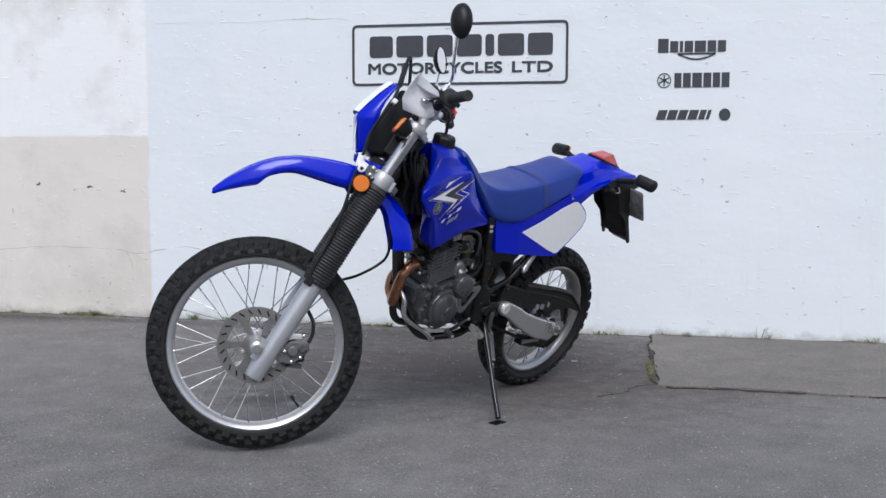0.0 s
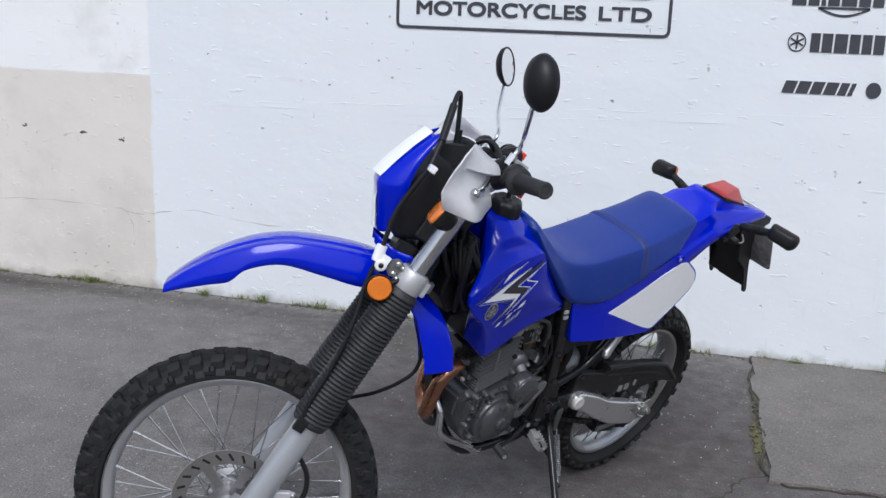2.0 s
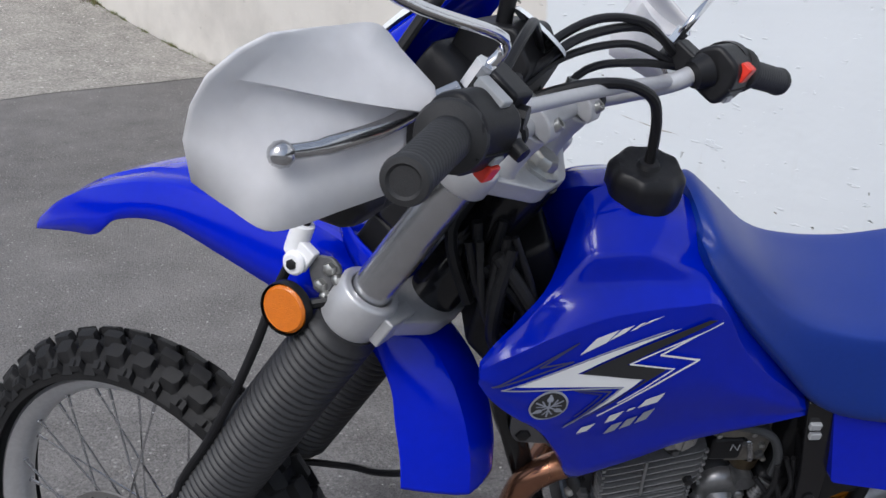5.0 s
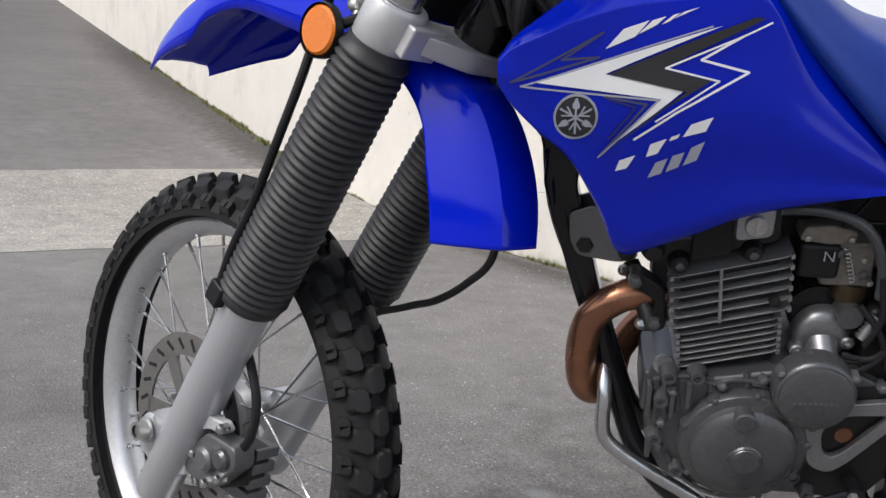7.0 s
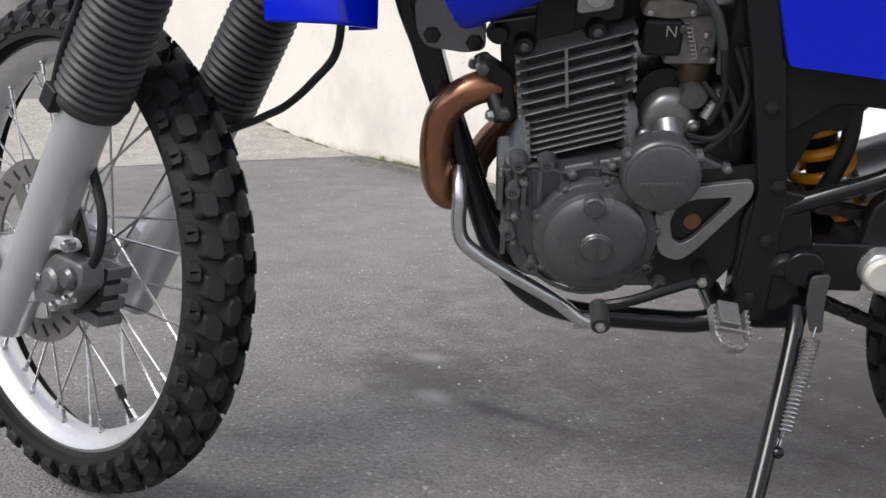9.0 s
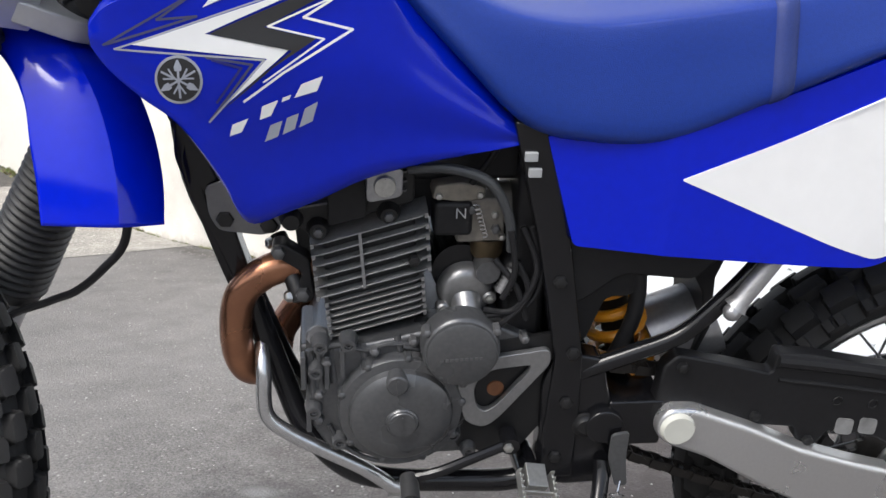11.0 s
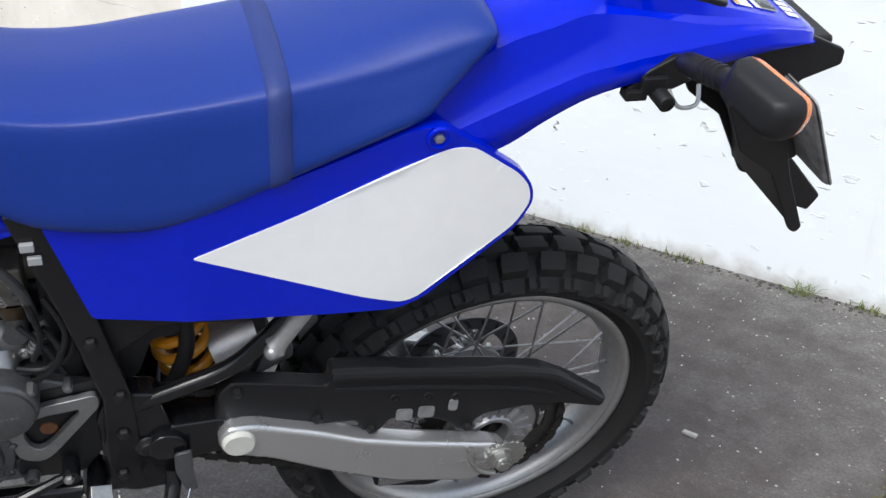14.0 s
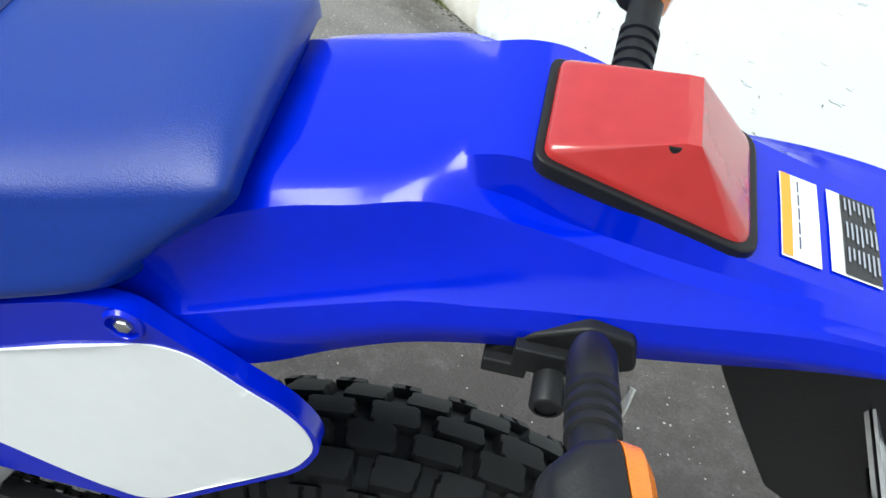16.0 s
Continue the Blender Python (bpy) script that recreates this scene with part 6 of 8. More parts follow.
part("throttle_spring", Geo().tube([(0.622 - 0.012 * i / 40 + 0.0035 * math.cos(i * 1.3), 0.070, 0.722 - 0.040 * i / 40 + 0.002 * math.sin(i * 1.3)) for i in range(41)], 0.0010, 5), STEEL, carb)
for c, d in (((0.655, -0.02, 0.735), (0.09, 0.09, 0.10)), ((0.700, -0.02, 0.700), (0.05, 0.09, 0.10)), ((0.585, -0.01, 0.640), (0.05, 0.09, 0.08)), ((0.560, 0.02, 0.60), (0.05, 0.10, 0.10))):
    part("inlet_duct", Geo().box(c, d), BLACK, carb, bevel=0.01)
for path in ([(0.60, 0.08, 0.66), (0.575, 0.09, 0.63), (0.56, 0.088, 0.585)], [(0.57, 0.08, 0.70), (0.552, 0.09, 0.65), (0.575, 0.09, 0.600), (0.61, 0.085, 0.598)], [(0.585, 0.09, 0.70), (0.578, 0.092, 0.65), (0.590, 0.09, 0.615)]):
    part("vent_hose", Geo().tube(spline(path, 5), 0.0038, 8), BLACK, carb)
# air box and battery bulk behind the frame plates
g = Geo().prism(rounded([(0.55, 0.82), (0.545, 0.64), (0.50, 0.60), (0.45, 0.64), (0.36, 0.63), (0.30, 0.70), (0.24, 0.82)], 0.015), -0.085, 0.085)
part("air_box", g, BLACK, bike, "black plastic air box", bevel=0.006)
g = Geo().prism([(0.375, 0.66), (0.34, 0.60), (0.33, 0.55), (0.345, 0.50), (0.338, 0.50), (0.322, 0.55), (0.326, 0.62), (0.30, 0.70), (0.22, 0.80), (0.30, 0.80)], -0.06, 0.06)
part("inner_fender", g, BLACK, bike, "black inner rear fender", bevel=0.003)

# exhaust
pipe = spline([(0.800, 0.022, 0.628), (0.832, 0.026, 0.630), (0.862, 0.030, 0.621), (0.887, 0.032, 0.597), (0.8965, 0.030, 0.560), (0.8965, 0.024, 0.515), (0.888, 0.014, 0.484), (0.872, -0.004, 0.470), (0.855, -0.030, 0.478), (0.845, -0.060, 0.50), (0.80, -0.095, 0.535), (0.70, -0.110, 0.56), (0.52, -0.115, 0.62), (0.36, -0.120, 0.70)], 6)
g = Geo().tube(pipe, 0.0195, 20)
exhaust = part("exhaust_pipe", g, COPPER, bike, "heat-stained coppery exhaust header")
g = Geo().tube([(0.845, -0.004, 0.655), (0.838, 0.010, 0.640), (0.823, 0.045, 0.612), (0.818, 0.055, 0.598)], [0.010, 0.012, 0.012, 0.010], 12)
fl = part("exhaust_flange", g, ENGINEDARK, exhaust, "dark exhaust flange")
bolts("flange_nut", [(0.848, 0.004, 0.648), (0.826, 0.050, 0.602)], ZINC, fl, 0.0075, 0.012, (1, 0.4, 0.1))
g = Geo().tube(spline([(0.38, -0.120, 0.69), (0.30, -0.125, 0.73), (0.10, -0.135, 0.80), (-0.06, -0.14, 0.85)], 5), [0.02] * 5 + [0.042] * 10 + [0.03], 20)
part("muffler", g, GLOSSBLACK, exhaust, "black muffler")
g = Geo().tube(spline([(0.868, 0.020, 0.52), (0.866, 0.046, 0.495), (0.864, 0.060, 0.445), (0.835, 0.066, 0.418), (0.790, 0.070, 0.392), (0.745, 0.074, 0.366), (0.712, 0.078, 0.342), (0.700, 0.078, 0.336)], 6), 0.0095, 14)
g.box((0.704, 0.078, 0.338), (0.026, 0.006, 0.022))
part("engine_guard", g, STEEL, bike, "bare steel engine guard tube")
g = bolt(Geo(), (0.702, 0.082, 0.338), 0.007, 0.004)
part("guard_bolt", g, ENGINEDARK, bike.children[-1])

# gear lever
g = Geo().tube(spline([(0.575, 0.112, 0.425), (0.62, 0.124, 0.415), (0.66, 0.132, 0.404), (0.695, 0.130, 0.394)], 5), 0.0065, 10).lathe([(1e-4, 0.014), (0.011, 0.014), (0.011, -0.014), (1e-4, -0.014)], 14, Matrix.Translation((0.572, 0.105, 0.426)))
lever = part("gear_lever", g, GLOSSBLACK, bike, "black gear lever with a rubber tip")
g = Geo().tube([(0.695, 0.128, 0.394), (0.695, 0.164, 0.388)], 0.0112, 14)
part("lever_rubber", g, GRIP, lever, "ribbed rubber tip")
bolts("lever_bolt", [(0.695, 0.164, 0.388), (0.575, 0.119, 0.426)], ZINC, lever, 0.0065, 0.005)

# foot pegs
for sgn in (1, -1):
    g = Geo()
    t = Matrix.Translation((0.540, sgn * 0.116, 0.392)) @ Matrix.Rotation(radians(-22 * sgn), 4, "X") @ Matrix.Rotation(radians(-14), 4, "Y") @ Matrix.Scale(0.92, 4)
    # a toothed cup: two toothed rails joined by a rounded end
    cup = [(0.024, 0.006), (0.024, 0.050), (0.018, 0.062), (0.007, 0.068), (-0.005, 0.068), (-0.016, 0.062), (-0.022, 0.050), (-0.022, 0.006)]
    for (x0, y0), (x1, y1) in zip(cup, cup[1:]):
        d = math.hypot(x1 - x0, y1 - y0)
        n = max(1, round(d / 0.009))
        nx, ny = (y1 - y0) / d * 0.0015, -(x1 - x0) / d * 0.0015
        g.add([(x + k * nx, sgn * (y + k * ny), z) for x, y in ((x0, y0), (x1, y1)) for k in (1, -1) for z in (-0.008, 0.006)], [(0, 1, 5, 4), (2, 6, 7, 3), (1, 3, 7, 5), (0, 4, 6, 2), (0, 2, 3, 1), (4, 5, 7, 6)], t)
        for k in range(n):
            f = (k + 0.5) / n
            g.box((x0 + (x1 - x0) * f, sgn * (y0 + (y1 - y0) * f), 0.009), (0.0045, 0.0045, 0.007), t, top=0.4)
    g.box((0.001, sgn * 0.036, -0.003), (0.044, 0.003, 0.008), t).box((0.001, sgn * 0.014, -0.004), (0.028, 0.034, 0.020), t)
    peg = part("foot_peg", g, ZINC, bike, "plated steel foot peg with teeth", bevel=0.001)
    g = Geo().tube([(0.548, sgn * 0.06, 0.378), (0.548, sgn * 0.118, 0.384)], 0.015, 14)
    part("peg_mount", g, GLOSSBLACK, peg)

# side stand with its spring
g = Geo().tube(spline([(0.450, 0.098, 0.385), (0.455, 0.118, 0.358), (0.482, 0.190, 0.290), (0.520, 0.285, 0.202), (0.553, 0.365, 0.132)], 5), 0.0105, 14)
stand = part("side_stand", g, GLOSSBLACK, bike, "black side stand, folded out")
tf = Matrix.Translation((0.556, 0.374, 0.118)) @ Matrix.Rotation(radians(LEANING), 4, "X")
g = Geo().box((0.006, 0, 0), (0.062, 0.040, 0.008), tf)
part("stand_foot", g, GLOSSBLACK, stand, bevel=0.002)
g = Geo().prism(rounded([(0.426, 0.440), (0.448, 0.436), (0.448, 0.400), (0.436, 0.358), (0.420, 0.358), (0.426, 0.40)], 0.006), 0.112, 0.117)
part("stand_bracket", g, ENGINE, stand, "bare metal stand lug", bevel=0.001)
a, b = Vector((0.432, 0.122, 0.370)), Vector((0.484, 0.226, 0.262))
d = (b - a).normalized()
u = d.orthogonal().normalized()
w = d.cross(u)
coil = [a.lerp(b, 0.10 + 0.75 * i / 330) + (u * math.cos(i * 2 * math.pi / 15) + w * math.sin(i * 2 * math.pi / 15)) * 0.0085 for i in range(331)]
g = Geo().tube([a, a.lerp(b, 0.08)] + coil + [a.lerp(b, 0.9), b], 0.0016, 6)
part("stand_spring", g, STEEL, stand, "bright coil spring")
g = Geo().ball(b, 0.008)
part("spring_pin", g, GLOSSBLACK, stand)

# swingarm
for sgn in (1, -1):
    ol = rounded([(0.392, 0.452), (0.380, 0.470), (0.348, 0.470), (0.266, 0.437), (0.203, 0.405), (0.120, 0.377), (0.035, 0.353), (-0.005, 0.343), (-0.030, 0.320), (-0.018, 0.290), (0.022, 0.262), (0.145, 0.294), (0.231, 0.338), (0.325, 0.396), (0.378, 0.418), (0.392, 0.434)], 0.012)
    g = Geo().prism(ol, sgn * 0.086, sgn * 0.118)
    arm = part("swingarm", g, SWINGALU, bike, "bare aluminium swingarm", bevel=0.008)
    g = Geo().lathe([(1e-4, 0.006), (0.019, 0.006), (0.021, 0.003), (0.022, -0.004)], 28, Matrix.Translation((0.367, sgn * 0.118, 0.444)) @ Matrix.Rotation(0 if sgn > 0 else math.pi, 4, "Z"))
    part("pivot_cap", g, material("pale_cap", (0.55, 0.55, 0.50), 0.55, vary=0.06), arm, "pale round pivot cap")
    cam_ol = [(AXLE_X - 0.010 + (0.033 if i % 4 < 2 else 0.030) * math.cos(2 * math.pi * i / 72), AXLE_Z - 0.002 + (0.033 if i % 4 < 2 else 0.030) * math.sin(2 * math.pi * i / 72)) for i in range(72)]
    g = Geo().prism(cam_ol, sgn * 0.118, sgn * 0.123)
    g.tube([(AXLE_X, sgn * 0.11, AXLE_Z), (AXLE_X, sgn * 0.144, AXLE_Z)], 0.010, 12).tube([(AXLE_X, sgn * 0.123, AXLE_Z), (AXLE_X, sgn * 0.137, AXLE_Z)], 0.015, 6)
    g.tube([(AXLE_X, sgn * 0.123, AXLE_Z), (AXLE_X, sgn * 0.126, AXLE_Z)], 0.020, 20)
    g.tube(spline([(0.038, sgn * 0.120, 0.350), (0.034, sgn * 0.126, 0.325), (0.020, sgn * 0.130, 0.305), (-0.004, sgn * 0.132, 0.296)], 5), 0.0045, 8)
    part("axle_adjuster", g, ZINC, arm, "plated toothed chain adjuster and axle nut", bevel=0.0008)
g = Geo().tube([(0.455, -0.108, 0.440), (0.455, 0.108, 0.440)], 0.024, 16).box((0.415, 0, 0.440), (0.07, 0.20, 0.065)).box((0.46, 0, 0.40), (0.10, 0.16, 0.05))
part("swingarm_pivot", g, GLOSSBLACK, bike, "black swingarm pivot casting", bevel=0.004)
# chain guard
ol = rounded([(0.395, 0.452), (0.388, 0.520), (0.372, 0.536), (0.309, 0.522), (0.250, 0.506), (0.247, 0.535), (0.200, 0.530), (0.121, 0.514), (0.030, 0.497), (-0.058, 0.476), (-0.109, 0.445), (-0.182, 0.386), (-0.176, 0.367), (-0.097, 0.393), (-0.047, 0.398), (0.014, 0.395), (0.029, 0.383), (0.031, 0.363), (0.051, 0.367), (0.072, 0.390), (0.091, 0.402), (0.157, 0.417), (0.172, 0.394), (0.197, 0.400), (0.207, 0.424), (0.262, 0.430), (0.330, 0.437)], 0.006)
g = Geo().prism(ol, 0.074, 0.098)
cg = part("chain_guard", g, BLACK, bike, "long black plastic chain guard", bevel=0.004)
g = Geo().tube(spline([(0.246, 0.095, 0.524), (0.121, 0.096, 0.505), (-0.05, 0.096, 0.469), (-0.106, 0.095, 0.437), (-0.172, 0.094, 0.382)], 5), 0.0095, 10)
part("guard_ridge", g, BLACK, cg)
g = Geo().tube(spline([(0.240, 0.097, 0.497), (0.121, 0.098, 0.478), (-0.02, 0.098, 0.446), (-0.09, 0.097, 0.418)], 5), 0.0035, 8)
part("guard_ridge", g, BLACK, cg)
bolts("guard_screw", [(x, 0.098, z) for x, z in ((0.185, 0.405), (0.041, 0.375), (0.366, 0.520), (0.262, 0.445))], ENGINEDARK, cg, 0.0075, 0.007)
for hx, hz, w in ((0.139, 0.425, 0.012), (0.107, 0.424, 0.012), (0.068, 0.430, 0.007)):
    g = Geo().prism(rounded([(hx - w, hz - 0.016), (hx + w, hz - 0.012), (hx + w, hz + 0.012), (hx - w, hz + 0.008)], 0.006), 0.0965, 0.0988)
    part("guard_slot", g, SLOTGREY, cg, "bare metal seen in guard slot")
for hx, hz in ((0.156, 0.462), (0.108, 0.456), (0.066, 0.446)):
    g = Geo().lathe([(1e-4, -0.002), (0.0048, -0.002), (0.0052, 0.0012), (0.0068, 0.0016), (0.0074, -0.001)], 16, Matrix.Translation((hx, 0.0982, hz)))
    part("guard_hole", g, ENGINEDARK, cg)
# sprocket and chain
g = Geo()
ring = []
for i in range(44 * 4):
    a = 2 * math.pi * i / (44 * 4)
    r = (0.117, 0.117, 0.111, 0.111)[i % 4]
    ring.append((r * math.cos(a), r * math.sin(a)))
def circle(rad):
    return [(AXLE_X + rad * math.cos(2 * math.pi * i / 176), AXLE_Z + rad * math.sin(2 * math.pi * i / 176)) for i in range(176)]


# toothed ring, inner ring and the webs between the open slots
ring_plate(g, [(AXLE_X + x, AXLE_Z + z) for x, z in ring], circle(0.094), 0.063, 0.069)
ring_plate(g, circle(0.083), circle(0.056), 0.063, 0.069)
for i in range(6):
    turn = Matrix.Translation((AXLE_X, 0, AXLE_Z)) @ Matrix.Rotation(-2 * math.pi * i / 6 - 0.5, 4, "Y")
    g.box((0.0885, 0.066, 0), (0.014, 0.0058, 0.056), turn)
sp = part("rear_sprocket", g, material("oily_sprocket_steel", (0.085, 0.08, 0.075), 0.42, metal=0.75, vary=0.35, grain=60), bike, "oily dark steel rear sprocket")
g = Geo().lathe([(0.026, 0.058), (0.028, 0.083), (0.031, 0.085), (0.036, 0.084), (0.040, 0.078), (0.060, 0.0755), (0.073, 0.0745), (0.076, 0.072), (0.076, 0.0692)], 48, Matrix.Translation((AXLE_X, 0, AXLE_Z)))
carrier = part("sprocket_carrier", g, ALU, sp, "cast aluminium sprocket carrier")
g = Geo().lathe([(1e-4, 0.072), (0.012, 0.072), (0.013, 0.066), (0.027, 0.064)], 32, Matrix.Translation((AXLE_X, 0, AXLE_Z)))
part("bearing_seal", g, GLOSSBLACK, carrier, "black bearing seal")
rib = shape(Geo().prism([(0.036, -0.003), (0.062, -0.002), (0.062, 0.002), (0.036, 0.003)], 0.0765, 0.0815), "carrier_rib", ALU)
for i in range(18):
    part("carrier_rib", None, None, carrier, m=Matrix.Translation((AXLE_X, 0, AXLE_Z)) @ Matrix.Rotation(-2 * math.pi * i / 18, 4, "Y"), data=rib)
bolts("sprocket_bolt", [(AXLE_X + 0.066 * math.cos(math.pi * i / 3 + 0.12), 0.0745, AXLE_Z + 0.066 * math.sin(math.pi * i / 3 + 0.12)) for i in range(6)], ZINC, sp, 0.0065, 0.006)
path = []
for i in range(26):
    a = radians(97 + i * 166 / 25)
    path.append((AXLE_X + 0.116 * math.cos(a), AXLE_Z + 0.116 * math.sin(a)))
for i in range(1, 50):
    k = i / 50
    path.append((path[25][0] * (1 - k) + 0.585 * k, path[25][1] * (1 - k) + 0.452 * k - 0.012 * math.sin(math.pi * k)))
for i in range(12):
    a = radians(-95 + i * 190 / 11)
    path.append((0.590 + 0.037 * math.cos(a), 0.490 + 0.037 * math.sin(a)))
for i in range(1, 50):
    k = i / 50
    path.append((0.587 * (1 - k) + path[0][0] * k, 0.527 * (1 - k) + path[0][1] * k))
g = Geo()
tot = [0.0]
for i in range(len(path)):
    p, q = path[i], path[(i + 1) % len(path)]
    tot.append(tot[-1] + math.dist(p, q))
links = 108
for i in range(links):
    s = tot[-1] * i / links
    k = max(j for j in range(len(path)) if tot[j] <= s)
    p, q = path[k], path[(k + 1) % len(path)]
    f = (s - tot[k]) / max(1e-9, tot[k + 1] - tot[k])
    x, z = p[0] + (q[0] - p[0]) * f, p[1] + (q[1] - p[1]) * f
    ang = math.atan2(q[1] - p[1], q[0] - p[0])
    t = Matrix.Translation((x, 0.066, z)) @ Matrix.Rotation(-ang, 4, "Y")
    w = 0.009 if i % 2 else 0.0065
    for y in (w, -w):
        g.box((0, y, 0), (0.019, 0.002, 0.0125), t)
    g.tube([t @ Vector((0.006, -0.009, 0)), t @ Vector((0.006, 0.009, 0))], 0.0045, 6)
tagged(part("drive_chain", g, material("oily_chain", (0.045, 0.042, 0.040), 0.4, metal=0.7, vary=0.3), bike, "oily dark drive chain"), kind="stuff")
g = Geo().prism(rounded([(0.16, 0.285), (0.06, 0.262), (0.045, 0.232), (0.075, 0.222), (0.165, 0.245)], 0.008), 0.05, 0.085)
cgd = part("chain_guide", g, BLACK, bike, "black chain guide under the swingarm", bevel=0.003)
g = Geo().box((0.105, 0.090, 0.262), (0.11, 0.006, 0.018), None)
part("guide_plate", g, ALU, cgd, bevel=0.001)

# rear shock
a, b = Vector((0.405, 0.0, 0.46)), Vector((0.455, 0.0, 0.66))
d = (b - a).normalized()
u, w = Vector((0, 1, 0)), d.cross(Vector((0, 1, 0)))
coil = [a.lerp(b, 0.05 + 0.9 * i / 120) + (u * math.cos(i * 2 * math.pi / 20) + w * math.sin(i * 2 * math.pi / 20)) * 0.036 for i in range(121)]
g = Geo().tube(coil, 0.0075, 10)
shock = part("rear_shock", g, YELLOW, bike, "yellow coil spring of the rear shock")
g = Geo().tube([a - d * 0.03, b + d * 0.03], 0.020, 16)
part("shock_body", g, ENGINEDARK, shock)
g = Geo().tube([(0.375, 0.0, 0.50), (0.30, 0.0, 0.535)], [0.055, 0.05], 24)
part("reservoir", g, ALU, shock, "bare metal link plate behind the shock")
g = Geo().tube(spline([(0.425, 0.055, 0.66), (0.420, 0.060, 0.60), (0.424, 0.058, 0.555), (0.440, 0.05, 0.50)], 5), 0.010, 12)
part("drain_hose", g, BLACK, shock, "black rubber drain hose")
g = Geo().prism(rounded([(0.52, 0.70), (0.33, 0.70), (0.335, 0.655), (0.375, 0.625), (0.40, 0.645), (0.43, 0.60), (0.46, 0.60), (0.48, 0.54), (0.52, 0.52)], 0.01), -0.06, 0.066)
part("air_boot", g, BLACK, shock, "black rubber air boot", bevel=0.008)
# pillion peg hanger
for sgn in (1, -1):
    g = Geo().tube(spline([(0.262, sgn * 0.108, 0.705), (0.292, sgn * 0.112, 0.658), (0.322, sgn * 0.114, 0.610)], 4), [0.007] + [0.0075] * 7 + [0.010], 12, flat=1.5)
    g.ball((0.325, sgn * 0.116, 0.605), 0.011)
    part("pillion_peg", g, ALU, bike, "folded bare metal pillion peg")

# ---- front brake ----
g = Geo().prism(rounded([(0.023, 0.013), (-0.005, -0.005), (-0.051, 0.012), (-0.074, 0.078), (-0.058, 0.100), (-0.005, 0.074)], 0.008), 0.070, 0.104)
cal = part("brake_caliper", g, CALIPER, bike, "dark cast front brake caliper", STEER, bevel=0.004)
for k in range(4):
    g = Geo().prism(rounded([(-0.012 - k * 0.001, 0.062 - k * 0.020), (-0.064 - k * 0.006, 0.092 - k * 0.022), (-0.070 - k * 0.006, 0.078 - k * 0.022), (-0.014 - k * 0.006, 0.046 - k * 0.020)], 0.003), 0.030, 0.066)
    part("caliper_fin", g, CALIPER, cal, bevel=0.002)
part("caliper_core", Geo().prism([(-0.010, 0.066), (-0.060, 0.090), (-0.078, 0.040), (-0.040, -0.010)], 0.040, 0.070), ENGINEDARK, cal, bevel=0.003)
part("caliper_bracket", Geo().prism(rounded([(0.034, 0.066), (0.008, 0.094), (-0.022, 0.112), (-0.036, 0.108), (-0.030, 0.096), (-0.006, 0.082), (0.014, 0.056)], 0.006), 0.090, 0.106), CLAMPSILVER, cal, "silver caliper bracket", bevel=0.003)
part("caliper_bracket", Geo().prism(rounded([(0.034, -0.004), (0.012, 0.010), (-0.006, -0.010), (0.016, -0.034), (0.032, -0.030)], 0.006), 0.088, 0.106), CLAMPSILVER, cal, "silver caliper bracket", bevel=0.003)
part("caliper_piston_housing", Geo().lathe([(1e-4, 0.018), (0.012, 0.018), (0.017, 0.014), (0.019, 0.006), (0.019, -0.01)], 24, Matrix.Translation((-0.028, 0.100, 0.050))), CALIPER, cal)
part("caliper_piston_housing", Geo().lathe([(1e-4, 0.014), (0.010, 0.014), (0.014, 0.010), (0.015, 0.004), (0.015, -0.01)], 24, Matrix.Translation((-0.050, 0.100, 0.072))), ENGINE, cal)
bolts("caliper_bolt", [(-0.006, 0.108, 0.036), (-0.043, 0.104, 0.018), (0.018, 0.106, -0.018), (-0.060, 0.104, 0.045), (0.016, 0.110, 0.080), (-0.030, 0.110, 0.110)], STEEL, cal, 0.0070, 0.008)
g = Geo().tube(spline([(-0.040, 0.096, 0.068), (-0.047, 0.092, 0.076), (-0.056, 0.086, 0.096), (-0.054, 0.084, 0.126), (-0.034, 0.082, 0.160), (-0.002, 0.080, 0.182), (0.030, 0.076, 0.198), (0.050, 0.070, 0.230), (0.045, 0.062, 0.285)], 6), 0.0062, 10)
part("brake_hose", g, BLACK, cal, "black rubber brake hose")

# cables along the fork
g = Geo().tube(spline([(0.150, 0.125, 0.900), (0.153, 0.113, 0.790), (0.143, 0.112, 0.735), (0.127, 0.112, 0.675), (0.115, 0.114, 0.605), (0.098, 0.122, 0.550), (0.082, 0.130, 0.480), (0.071, 0.132, 0.390), (0.068, 0.134, 0.320), (0.056, 0.135, 0.262)], 6), 0.0056, 10)
g.tube(spline([(0.150, 0.125, 0.900), (0.163, 0.088, 0.985), (0.178, 0.048, 1.048), (0.176, 0.032, 1.066), (0.160, 0.026, 1.046), (0.118, 0.020, 0.975), (0.100, 0.018, 0.940)], 6), 0.0056, 10)
hose = part("brake_line", g, BLACK, bike, "black brake line looping over the cowl", STEER)
g = Geo().tube([(0.158, 0.102, 0.955), (0.175, 0.055, 1.036)], 0.0088, 12).tube([(0.128, 0.022, 1.000), (0.108, 0.018, 0.955)], 0.0084, 12)
part("line_sleeve", g, BLACK, hose)
g = Geo().lathe([(1e-4, 0.007), (0.011, 0.007), (0.0135, 0.004), (0.0135, -0.008), (1e-4, -0.008)], 24, Matrix.Translation((0.114, 0.122, 0.661)))
g.tube([(0.1345, 0.112, 0.698), (0.125, 0.112, 0.662)], 0.0125, 16).box((0.113, 0.116, 0.674), (0.024, 0.012, 0.022))
guide = part("hose_guide", g, WHITE, hose, "white plastic hose guide", bevel=0.002)
